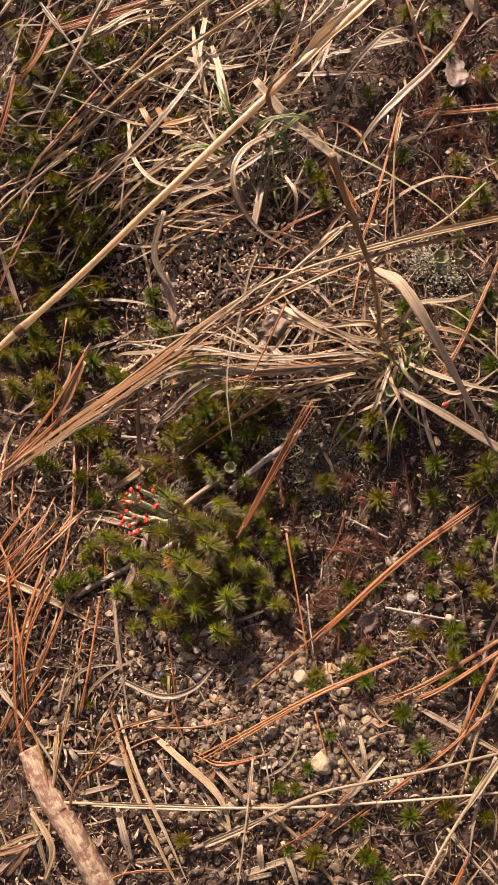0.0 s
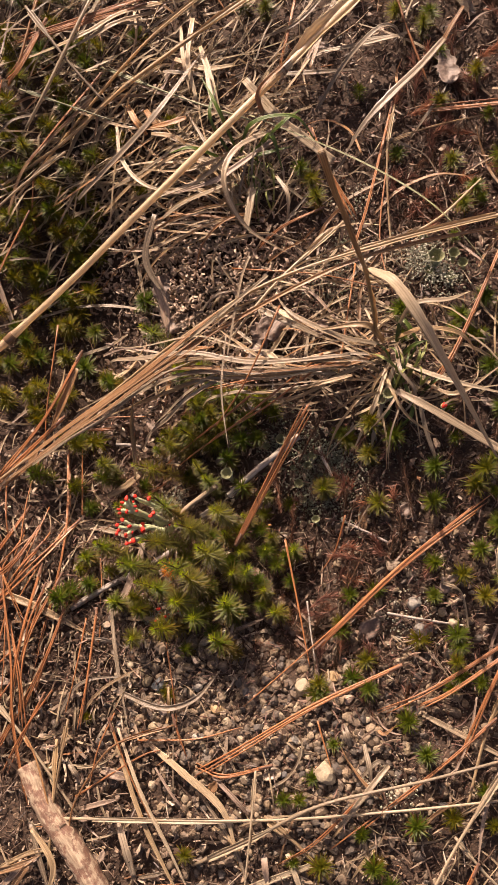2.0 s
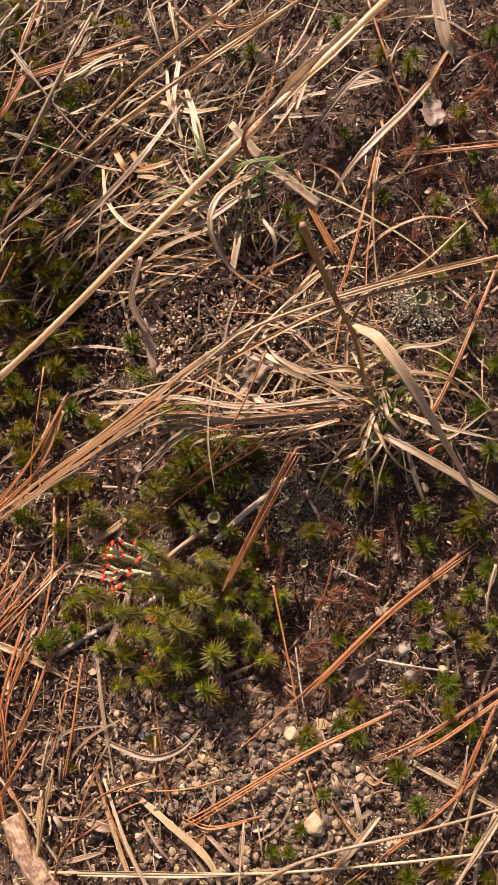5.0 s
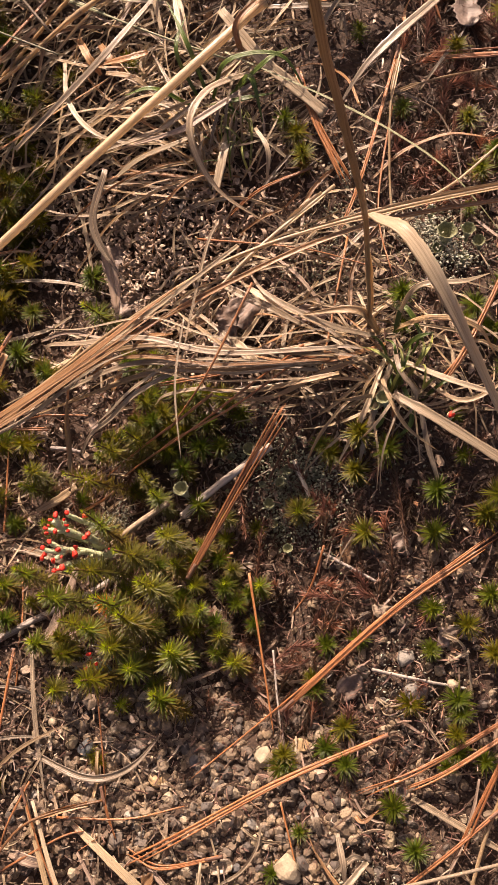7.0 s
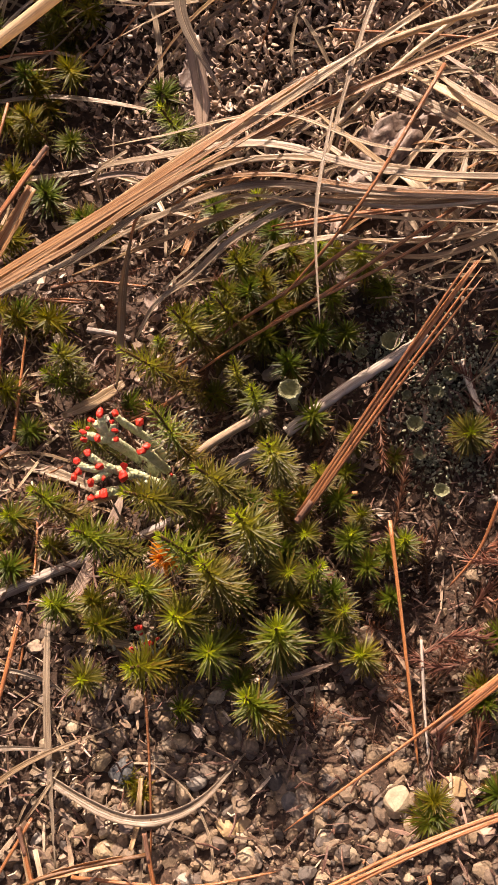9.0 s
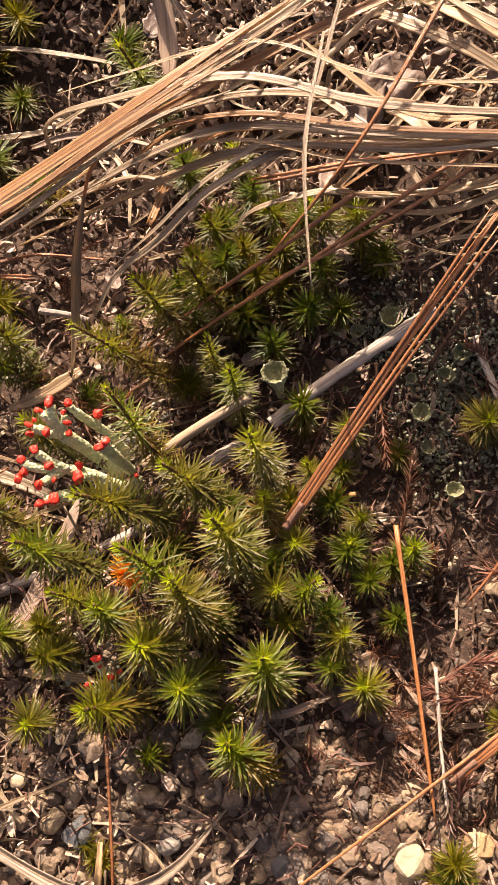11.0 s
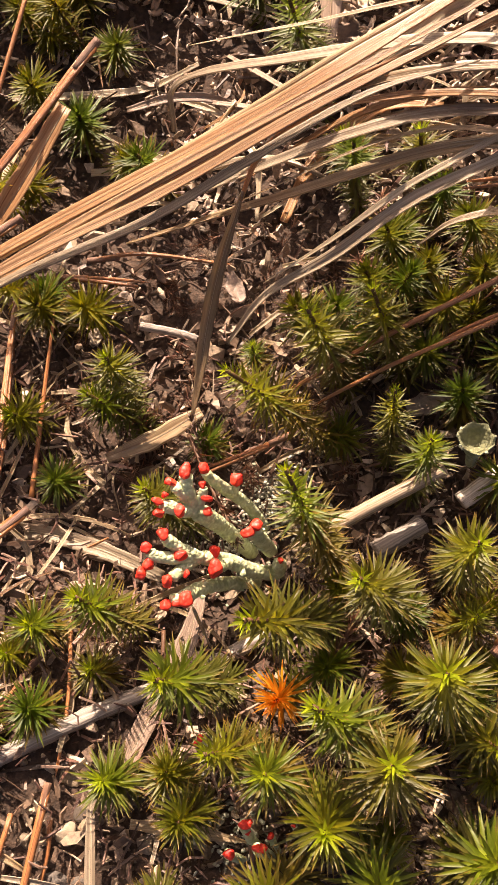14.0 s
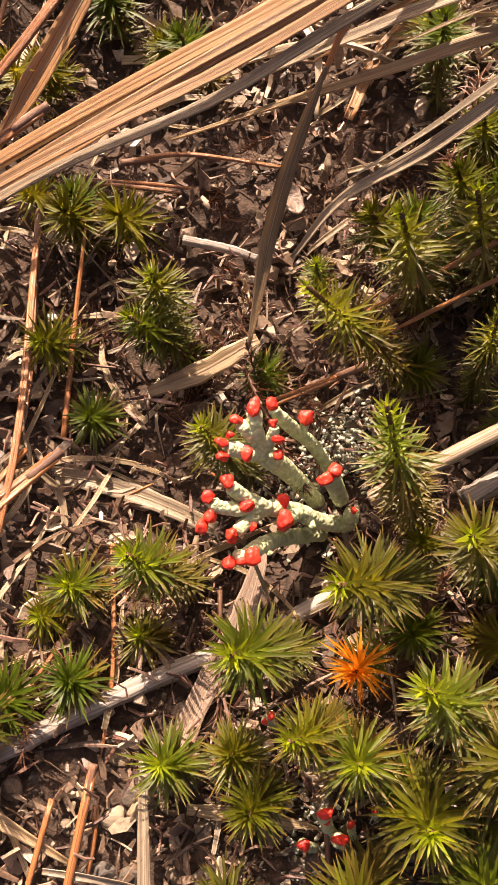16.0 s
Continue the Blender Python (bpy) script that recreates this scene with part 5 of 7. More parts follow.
tuft_blade([(14.1, 166.7, 21.0), (3.3, 154.1, 23.0), (3.5, 148.3, 18.0), (5.3, 147.1, 14.0)], 1.8, RUST, TUFT_HIGH, fold=0.6)
tuft_blade([(-18.2, 169.1, 14.0), (-14.3, 152.7, 16.0), (-10.8, 149.2, 14.0)], 1.7, PALE, TUFT_HIGH, fold=0.3)
tuft_blade([(-6.8, 136.3, 14.0), (-17.5, 129.9, 16.0), (-26.6, 128.6, 15.0), (-40.9, 132.0, 10.0)], 1.3, STRAW, TUFT_HIGH, fold=0.3)
tuft_blade([(-9.0, 134.0, 14.0), (-17.8, 126.2, 14.0), (-24.9, 124.0, 12.0), (-39.3, 120.7, 8.0)], 1.6, PALE, TUFT_HIGH, fold=0.3)
tuft_blade([(-24.4, 148.5, 16.0), (-31.2, 146.5, 16.0), (-40.8, 146.9, 12.0)], 2.0, RUST, TUFT_HIGH, fold=0.3)
tuft_blade([(51.5, 176.2, 16.0), (33.7, 174.0, 14.0), (20.1, 175.2, 10.0)], 1.6, GREY, TUFT_HIGH, fold=0.3)
tuft_blade([(20.2, 166.3, 14.0), (24.8, 183.7, 10.0), (29.4, 196.6, 6.0)], 1.3, BROWN, TUFT_HIGH, fold=0.3)
tuft_blade([(8.5, 126.8, 12.0), (12.9, 118.5, 14.0), (12.3, 109.5, 8.0)], 1.4, PALE, TUFT_HIGH, fold=0.3)
fan_of_blades(TUFT_LOW, (50, 52), (110, 300), 26, (14, 38), 79)

# fallen pine needles
needles([(-4.0, -4.6, 5.5), (9.2, 19.5, 14.0), (23.0, 44.0, 24.0)], 6, 1.0)
needles([(24.2, -39.4, 4.6), (51.8, -11.7, 8.7), (85.8, 15.6, 10.4)], 6, 0.9)
needles([(44.0, -19.5, 6.3), (24.2, -37.5, 5.4), (-1.0, -60.3, 4.3)], 1)
needles([(51.9, -44.5, 5.7), (24.3, -57.8, 7.4), (-0.9, -73.2, 6.9), (-17.7, -83.5, 3.8)], 4, 1.3)
needles([(95.4, -29.3, 8.7), (64.7, -49.8, 7.6), (42.6, -61.7, 6.6)], 3, 1.5)
needles([(97.3, -31.2, 8.4), (70.4, -50.6, 7.5), (54.2, -59.5, 6.0)], 3)
needles([(118.5, 157.1, 7.2), (93.4, 154.4, 7.3), (56.0, 152.2, 6.3)], 7, 0.7)
needles([(20.4, 144.4, 12.0), (26.9, 128.6, 11.0), (36.9, 109.8, 10.0)], 7, 0.7)
needles([(12.8, -3.0, 4.0), (17.9, -25.5, 4.0), (23.3, -51.0, 4.0)], 1, width=0.85)
twig([(20.6, -24.0, 3.0), (22.2, -35.8, 3.2), (23.6, -44.0, 3.2)], 0.6, TWIG, 0.8, label="thin grey dry needle standing on the gravel", lumps=0.06)
needles([(33.6, 5.8, 2.8), (30.1, -6.4, 1.3), (25.6, -15.5, -0.3)], 1)
needles([(-64.6, 65.1, 1.0), (-79.0, 39.6, -1.0), (-100.3, 12.1, -3.0)], 4, 1.5)
needles([(-71.8, 41.1, -3.0), (-86.4, 28.0, -5.0), (-102.1, 9.8, -2.3)], 4, 1.2)
needles([(-75.7, 77.0, -3.0), (-78.9, 46.2, -5.0), (-80.3, 28.4, -7.0)], 1)
needles([(-64.7, 2.8, -5.4), (-78.5, -14.0, 2.8), (-96.3, -31.9, 3.7)], 4, 1.6)
needles([(-77.8, 1.2, -1.8), (-85.0, -12.0, 3.2), (-97.2, -22.6, 3.2)], 3, 1.2)
needles([(-73.0, 32.1, -13.9), (-68.7, -5.1, -2.0), (-77.2, -56.5, 4.1)], 2, 1.2)
needles([(-82.1, 28.8, -9.2), (-84.3, 10.0, -2.7), (-85.6, -13.0, 1.4)], 1)
needles([(-54.4, -29.1, 1.6), (-55.4, -52.0, 4.8), (-58.7, -74.0, 3.2)], 2, 1.1)
needles([(-75.7, -13.9, 1.4), (-80.9, -40.7, 5.7), (-83.9, -65.5, 4.2)], 3, 1.4)
needles([(-64.2, -23.1, 2.0), (-71.0, -46.4, 5.8), (-79.8, -64.4, 4.1)], 3, 1.4)
needles([(-89.8, -18.4, 3.5), (-83.6, -46.7, 5.9), (-82.2, -68.3, 5.2), (-73.9, -102.2, 4.2)], 3, 1.2)
needles([(-47.6, -66.4, 4.1), (-39.4, -84.0, 5.3), (-27.7, -105.8, 4.4)], 2, 1.2)
needles([(12.0, 73.6, 29.0), (0.8, 49.5, 25.0), (-13.8, 33.8, 9.0)], 1)
needles([(26.1, 58.9, 22.0), (8.6, 45.8, 17.0), (-0.7, 39.8, 12.0), (-9.1, 34.2, 8.0), (-19.7, 29.1, 0.0), (-31.0, 22.0, -8.0)], 1, width=0.9)
needles([(26.3, 55.7, 22.0), (8.8, 43.4, 17.0), (-1.9, 38.2, 11.0), (-10.5, 33.5, 6.0), (-18.0, 29.1, 0.0)], 1, width=0.8)
needles([(1.1, 45.8, 16.0), (-9.7, 38.9, 9.0), (-20.9, 31.7, 1.0), (-34.5, 23.4, -9.0)], 1, width=0.85)
needles([(33.8, 58.0, 17.0), (1.5, 51.7, 15.0), (-21.9, 47.7, 9.0)], 3, 1.0)
needles([(91.9, 111.1, 9.9), (71.7, 63.9, 20.4), (60.6, 44.7, 19.5)], 3, 1.3)
needles([(82.5, 88.0, 12.4), (69.7, 59.8, 20.2), (61.7, 47.9, 19.0)], 2, 1.3)
needles([(49.8, 154.2, 8.6), (40.7, 114.0, 11.6), (32.2, 87.8, 12.6)], 2, 1.2)
needles([(48.5, 135.9, 9.3), (45.6, 102.0, 12.6), (50.8, 73.5, 17.8)], 1)
needles([(36.8, 93.3, 12.5), (32.2, 57.2, 16.4), (31.1, 52.8, 13.5)], 1)
needles([(46.1, 216.9, 7.2), (54.7, 185.5, 7.5), (65.0, 157.6, 4.7)], 1, 1.0, 1.3)
needles([(82.4, -60.5, 6.9), (64.1, -76.4, 7.8), (27.3, -105.5, 7.0)], 3, 1.2)
needles([(24.7, -63.1, 6.9), (29.7, -81.3, 7.2)], 1)
needles([(-39.5, 201.1, 12.0), (-70.7, 191.7, 11.8), (-95.5, 184.9, 10.7)], 6, 0.9)
needles([(-43.0, 198.1, 11.0), (-65.9, 191.0, 11.8), (-88.4, 185.6, 10.7)], 5, 1.0)
needles([(-81.4, 193.0, 11.8), (-90.6, 175.8, 11.3), (-97.4, 169.8, 9.1)], 5, 1.0)
needles([(-98.3, 169.9, 11.2), (-100.7, 156.6, 10.2), (-106.8, 140.2, 6.5)], 5, 1.0)
needles([(-97.5, 87.3, -14.3), (-85.2, 95.1, -15.9), (-71.5, 99.5, -18.1)], 2)
needles([(-88.1, 138.8, -1.4), (-89.8, 123.5, -5.8), (-88.9, 115.3, -9.9)], 2)
needles([(-15.3, 216.8, 5.3), (-6.7, 207.5, 6.4), (9.3, 210.8, 4.4)], 3, 1.2)
needles([(-29.7, 218.5, 4.2), (-18.5, 206.3, 5.3), (-11.5, 196.8, 3.6)], 2)
needles([(14.1, 202.6, 4.5), (10.9, 183.4, 6.3), (7.6, 171.6, 5.3)], 3, 1.3)
needles([(24.8, 115.1, 10.1), (10.8, 108.7, 9.7), (-2.6, 100.3, 3.2)], 2, 1.0)
needles([(-7.9, 95.3, 4.4), (23.9, 88.6, 13.8), (50.5, 81.5, 16.6)], 1)
needles([(-57.6, -137.5, 4.2), (-41.7, -122.6, 4.2), (-19.6, -119.2, 3.4)], 3)
needles([(39.6, -86.2, 7.9), (24.5, -100.9, 8.4), (7.5, -112.9, 5.6)], 2)
needles([(9.0, -78.4, 6.9), (-6.7, -82.8, 5.6), (-16.9, -79.7, 3.9)], 3, 1.4)
needles([(-28.7, -39.6, 2.0), (-25.7, -55.2, 4.1), (-23.2, -72.4, 3.5)], 1)
needles([(-37.3, -72.9, 3.3), (-17.0, -71.1, 4.8), (0.7, -65.9, 4.7)], 1)
needles([(-58.6, -92.5, 3.2), (-36.8, -78.4, 4.3), (-27.1, -74.4, 3.4)], 1)
needles([(85.7, -40.9, 8.0), (77.6, -57.8, 8.1), (69.8, -76.4, 6.3)], 3, 1.3)
needles([(76.4, -106.4, 5.7), (70.6, -118.7, 5.6), (66.9, -127.8, 4.5)], 4, 1.4)
needles([(-64.8, 5.0, -9.2), (-66.3, 18.9, -11.0), (-66.2, 31.6, -11.0)], 1)
needles([(-72.8, 27.7, -14.5), (-70.2, 13.0, -10.5), (-69.3, 0.1, -6.4)], 2, 1.0)
needles([(-68.2, 38.5, -17.0), (-60.8, 38.9, -16.0), (-54.3, 39.1, -16.0)], 2, 1.6)
needles([(-63.6, 41.8, -17.0), (-56.4, 42.8, -15.0), (-40.2, 43.6, -16.0)], 2, 1.6)
needles([(-30.9, 18.7, -7.0), (-35.4, 16.4, -11.0), (-44.1, 11.4, -13.0)], 2)
needles([(-56.9, -6.1, -6.8), (-54.3, -18.9, -2.8), (-53.7, -28.4, -0.6)], 1)
needles([(-53.6, -32.7, 0.2), (-53.3, -37.0, 0.7), (-53.1, -41.8, 1.2)], 1)
needles([(-29.9, -30.0, 3.0), (-28.9, -34.3, 1.0), (-28.5, -39.3, 1.0)], 1)
needles([(-59.2, -15.0, -3.5), (-61.2, -18.8, -2.2), (-63.3, -24.7, -0.7)], 2)
needles([(-79.0, -2.0, -1.0), (-86.0, -8.0, 2.0), (-93.0, -14.0, 2.0)], 1)
needles([(-76.0, -6.0, 2.0), (-84.0, -16.0, 4.0), (-91.0, -28.0, 3.0)], 2, 1.2)
needles([(-68.0, -17.0, 2.0), (-77.0, -38.0, 6.0), (-82.0, -58.0, 4.0)], 2, 1.4)
needles([(-74.0, -22.0, 3.0), (-79.0, -46.0, 6.0), (-80.0, -70.0, 4.0)], 2, 1.3)
needles([(-58.0, -32.0, 2.0), (-60.0, -50.0, 5.0), (-64.0, -66.0, 3.0)], 1)
needles([(-66.0, -28.0, 2.0), (-70.0, -44.0, 5.0), (-76.0, -60.0, 3.0)], 1)
needles([(-86.0, -34.0, 3.0), (-80.0, -52.0, 6.0), (-77.0, -74.0, 4.0)], 2, 1.2)
needles([(-46.0, -64.0, 3.0), (-51.0, -76.0, 5.0), (-55.0, -92.0, 3.0)], 1)
needles([(-88.0, 120.0, 2.0), (-98.0, 100.0, 0.0), (-108.0, 78.0, -2.0)], 2, 1.3)
needles([(-60.0, 172.0, 8.0), (-76.0, 152.0, 8.0), (-92.0, 132.0, 6.0)], 2, 1.2)

rng_edge = random.Random(55)
for _ in range(22):
    nx, ny, turn, reach = rng_edge.uniform(-100, -72), rng_edge.uniform(-75, 8), radians(rng_edge.gauss(72, 16)), rng_edge.uniform(11, 24)
    dx, dy = math.cos(turn) * reach, math.sin(turn) * reach
    lift = rng_edge.uniform(2.5, 6.0)
    needles([(nx + dx, ny + dy, ground_mm(nx + dx, ny + dy) + lift), (nx + rng_edge.gauss(0, 1), ny, ground_mm(nx, ny) + lift + 1), (nx - dx, ny - dy, ground_mm(nx - dx, ny - dy) + lift - 1)], rng_edge.choice((1, 1, 2, 3)), 1.3, 0.72)

# twigs and bark
twig([(-8.4, 12.5, -3.0), (-1.9, 18.6, -2.0), (4.6, 24.1, -1.0), (17.1, 33.9, 1.0)], 2.4, DRIFT, 0.9)
twig([(-28.9, 3.3, -3.0), (-21.6, 9.0, 0.0), (-12.0, 15.9, 2.0)], 1.9, BARK, 0.95, label="pale broken straw stub lying on the moss", lumps=0.06)
twig([(-64.6, -28.8, 0.1), (-52.3, -21.2, -2.4), (-38.1, -13.2, -5.6), (-27.8, -6.2, -8.1)], 2.3, DRIFT, 0.8, label="grey weathered stick half hidden under moss")
twig([(-18.3, 4.6, -4.0), (-12.5, 9.1, -4.0)], 2.6, DRIFT, 0.9, label="short grey broken twig end")
log_stick([(-76.7, -83.1, 2.0), (-68.6, -96.5, 4.0), (-57.0, -110.5, 5.0), (-45.0, -128.1, 4.0)], 8.6)
twig([(-55.3, 33.1, -18.0), (-49.3, 32.8, -18.0), (-45.4, 32.1, -18.0)], 1.3, DRIFT, label="short pale grey twig on the soil")
twig([(23.9, 30.0, 0.3), (28.8, 19.7, -0.4)], 1.5, TWIG, 0.7, label="short pale grey twig on the lichen crust")
twig([(32.2, 4.2, -1.0), (48.3, -3.4, 3.9)], 1.0, DRIFT, label="short pale grey twig on the soil")
twig([(47.9, -27.3, 4.5), (59.6, -29.0, 5.5), (73.2, -30.7, 5.0)], 0.9, DRIFT, label="thin pale grey twig on the soil")

# pebbles that stand out
pebble(-11.2, -61.8, 4.6, STONE_OCHRE, "rounded honey-coloured pebble in the gravel")
pebble(-8.0, -60.9, 3.6, STONE_OCHRE, "rounded honey-coloured pebble in the gravel")
pebble(27.8, -79.7, 8.0, STONE_PALE, "large angular cream-coloured pebble in the gravel")
pebble(29.4, -49.6, 4.6, STONE_OCHRE, "small ochre pebble on bare soil")
pebble(-23.9, -58.4, 4.6, STONE, "rounded grey-brown pebble in the gravel")
pebble(4.5, -67.0, 4.6, STONE, "rounded grey-brown pebble in the gravel")
pebble(-20.5, -77.5, 4.6, STONE, "rounded grey-brown pebble in the gravel")
pebble(-12.6, -69.6, 4.6, STONE, "rounded grey-brown pebble in the gravel")
pebble(-6.7, -103.9, 4.6, STONE, "rounded grey-brown pebble in the gravel")
pebble(8.4, -62.1, 3.4, STONE, "small rounded pebble of grey stone")
pebble(1.0, -90.5, 3.4, STONE, "small rounded pebble of grey stone")
pebble(-1.3, -79.5, 3.4, STONE, "small rounded pebble of grey stone")
pebble(13.6, -81.6, 3.4, STONE, "small rounded pebble of grey stone")
pebble(24.3, -71.0, 3.4, STONE, "small rounded pebble of grey stone")
pebble(-43.9, -57.9, 3.4, STONE, "small rounded pebble of grey stone")
pebble(13.8, -102.7, 3.4, STONE, "small rounded pebble of grey stone")
pebble(-7.4, -115.8, 3.4, STONE, "small rounded pebble of grey stone")
pebble(2.2, -57.6, 3.4, STONE, "small rounded pebble of grey stone")
pebble(-41.9, -34.4, 3.0, STONE, "small tan pebble beside the moss")
pebble(-51.7, -34.4, 3.0, STONE, "small tan pebble beside the moss")
pebble(-49.3, -33.1, 3.0, STONE, "small tan pebble beside the moss")
pebble(-22.1, -56.4, 3.4, STONE, "rounded grey-brown pebble in the gravel")
pebble(0.3, -55.6, 3.4, STONE, "rounded grey-brown pebble in the gravel")
pebble(15.9, -35.3, 3.4, STONE, "rounded grey-brown pebble in the gravel")
pebble(28.8, -50.7, 4.0, STONE_PALE, "pale tan pebble on bare soil")

stalk([(49.2, -34.9, 3.1), (52.2, -36.0, 5.3), (52.8, -37.1, 3.6)], 0.45, PALE, label="thin pale curling tendril on the soil")
stalk([(52.8, -37.1, 3.6), (53.8, -36.5, 5.8), (57.1, -35.9, 4.1)], 0.45, PALE, label="thin pale curling tendril on the soil")
stalk([(57.1, -35.9, 4.1), (57.2, -37.7, 5.9), (55.0, -39.5, 3.8)], 0.45, PALE, label="thin pale curling tendril on the soil")
stalk([(55.0, -39.5, 3.8), (51.8, -38.8, 5.6), (51.1, -38.1, 3.4)], 0.45, PALE, label="thin pale curling tendril on the soil")
stalk([(51.1, -38.1, 3.4), (51.4, -36.5, 5.2), (49.2, -34.9, 3.1)], 0.45, PALE, label="thin pale curling tendril on the soil")
# stones picked out by colour
pebble(-31.2, -54.3, 6.3, STONE_SLATE, "dark slate-grey pebble in the gravel")
pebble(-35.4, -52.9, 5.0, STONE_TAN, "rounded olive-tan pebble in the gravel")
pebble(-41.8, -48.0, 2.9, STONE_PALE, "small pale rounded pebble in the gravel")
pebble(-37.7, -50.4, 2.7, STONE_TAN, "small tan pebble in the gravel")
pebble(-30.4, -57.8, 3.8, STONE_TAN, "rounded tan pebble in the gravel")
pebble(-17.1, -71.4, 3.8, STONE_GREY, "rounded grey pebble in the gravel")
pebble(-14.6, -73.3, 3.1, STONE_TAN, "rounded tan pebble in the gravel")
pebble(-13.5, -75.7, 3.1, STONE_GREY, "rounded grey pebble in the gravel")
pebble(-32.3, -68.4, 4.8, STONE_TAN, "angular tan pebble in the gravel")
pebble(-38.1, -66.6, 4.2, STONE_TAN, "rounded tan pebble in the gravel")
pebble(-6.9, -66.2, 4.8, STONE_PALE, "pale crusty pebble in the gravel")
pebble(-45.0, -68.5, 3.6, STONE_GREY, "rounded grey pebble in the gravel")
pebble(-17.6, -54.2, 3.6, STONE_GREY, "rounded grey pebble under the bent leaf")
pebble(19.2, -53.2, 5.9, STONE_PALE, "flat pale tan pebble on bare soil")
pebble(35.0, -56.5, 3.8, STONE_ROSE, "smooth pinkish pebble on bare soil")
pebble(57.3, -23.9, 5.6, STONE_GREY, "rounded grey pebble beside a pale twig")
pebble(60.1, -32.4, 6.3, STONE_GREY, "large grey pebble with pale crust")
pebble(69.3, -22.6, 4.2, STONE_TAN, "tan pebble between the moss")
pebble(17.2, -70.2, 4.2, STONE_GREY, "rounded grey pebble in the gravel")
pebble(18.8, -74.1, 4.2, STONE_TAN, "rounded tan pebble in the gravel")
pebble(31.4, -72.6, 2.5, STONE_GREY, "small rounded grey pebble in the gravel")
pebble(54.7, -71.9, 3.8, STONE_TAN, "tan pebble beside the moss")
pebble(66.4, -26.3, 3.1, STONE_TAN, "small tan pebble on bare soil")

# a seed
seed([(6.4, 2.2, -5.0)], 1.5)

# moss shoots of the central cushion
moss_protos()
CUSHION = ((-11.0, 6.8, 17.7, 5.0), (-15.6, 18.2, 9.6, 4.4), (-20.0, 24.0, 6.4, 3.4), (-2.1, 5.3, 5.4, 3.6), (-23.1, 1.3, 16.9, 5.2), (-14.6, -6.3, 23.8, 6.2), (-8.1, -1.0, 9.9, 3.8), (-2.8, -7.6, 7.0, 3.8),
           (6.0, -6.1, 3.6, 4.2), (0.8, -12.9, 10.4, 4.6), (-26.8, -11.4, 22.9, 5.5), (-18.9, -15.1, 25.5, 5.9), (-4.8, -14.8, 12.5, 4.8), (5.8, -20.1, 8.4, 4.4), (-5.9, -24.0, 20.2, 6.1), (9.4, -27.6, 7.1, 5.0),
           (-16.8, -29.6, 18.5, 5.7), (-9.8, -36.1, 17.5, 5.5), (-23.4, -24.4, 18.2, 5.7), (-30.2, -19.6, 17.8, 5.1), (-36.5, -18.5, 17.6, 4.4), (-42.6, -12.0, 17.4, 5.4), (-34.5, -4.6, 19.3, 5.4), (-29.6, -33.8, 17.5, 5.4),
           (-38.7, -37.5, 12.5, 4.8), (-32.3, 11.3, 18.3, 5.0), (-40.3, 22.1, 12.3, 4.4), (-32.1, 31.2, 10.2, 5.4), (-56.8, 24.6, -2.7, 4.6), (-58.7, 19.6, -3.8, 4.4), (-24.6, 35.3, 8.5, 4.8), (4.2, 12.9, 1.6, 4.2),
           (-48.6, 8.1, 2.8, 4.6), (-53.6, -5.6, 8.7, 4.6), (-59.8, -10.3, 1.9, 4.6), (25.8, 14.8, 6.5, 4.6), (-40.5, 73.3, 7.5, 5.2), (-52, -14.9, -1.5, 4.2), (-62.8, -14.5, -1.4, 4.2), (-68.8, 15.8, -7, 4.8),
           (15.9, -6, 5.0, 4.4), (-29.8, 60.2, -3.8, 5.2), (-20, 60.5, 0, 4.8), (-5.8, 49.1, 5.4, 4.6), (2.2, 47.2, 8, 4.6), (-38.2, 30.9, -11, 3.0), (-47.5, -25.3, 7.5, 5.0), (7.5, -2.0, 2.5, 3.4),
           (-21.9, -41.5, 4.0, 3.6))
for tip in CUSHION:
    moss_at(*tip[:3], "green", tip[3], True)
for tip in ((-43, 17, -12.5, 4.4), (-24.7, 20.1, -9, 4.6), (-62.2, 59.6, -20, 5), (-40.7, -23.8, 5.7, 4.8), (-9.9, 38, -2.3, 4.6), (-16.5, 43.8, -1.8, 4.8), (-20.7, 48.9, -3.1, 4.8), (-15.7, 54.1, -0.7, 4.8), (-76.8, 81.3, -14.4, 5.2), (-69, 32.1, -9.2, 5), (-69, 35, -12.1, 5), (-78.1, 68.2, -16.3, 5), (-58.3, -19.9, 2, 5.0), (-64.8, -22.8, 3, 5.0), (13.4, 10.1, -4.7, 3.6), (24.8, -51, 6.5, 4.4), (32, -30.7, 4.1, 4.0), (-62, 8, -8, 4.6)):
    moss_at(*tip[:3], "dull", tip[3])
# lower shoots that fill the cushion
rng_fill = random.Random(33)
for gx in range(-40, 16, 9):
    for gy in range(-36, 10, 9):
        fx, fy = gx + rng_fill.uniform(-2.5, 2.5), gy + rng_fill.uniform(-2.5, 2.5)
        if fy > 1 or fx < -26 and fy > -25 or math.hypot(fx + 26, fy + 33) < 8 or (fx + 14) ** 2 / 900 + (fy + 14) ** 2 / 600 > 1:
            continue
        moss_at(fx, fy, ground_mm(fx, fy) + rng_fill.uniform(10.0, 14.0), "dull", rng_fill.uniform(4.0, 4.8))
moss_at(-33.3, 35.3, -3.0, "dull", 4.8)
moss_at(-24.8, 40.3, 0.0, "dull", 4.8)
moss_at(-18.8, 41.2, 0.0, "dull", 4.8)
moss_at(-22.8, 46.6, 0.0, "dull", 4.8)
moss_at(-13.5, 37.8, 0.0, "dull", 4.8)
moss_at(-9.5, 43.2, 1.0, "dull", 4.8)
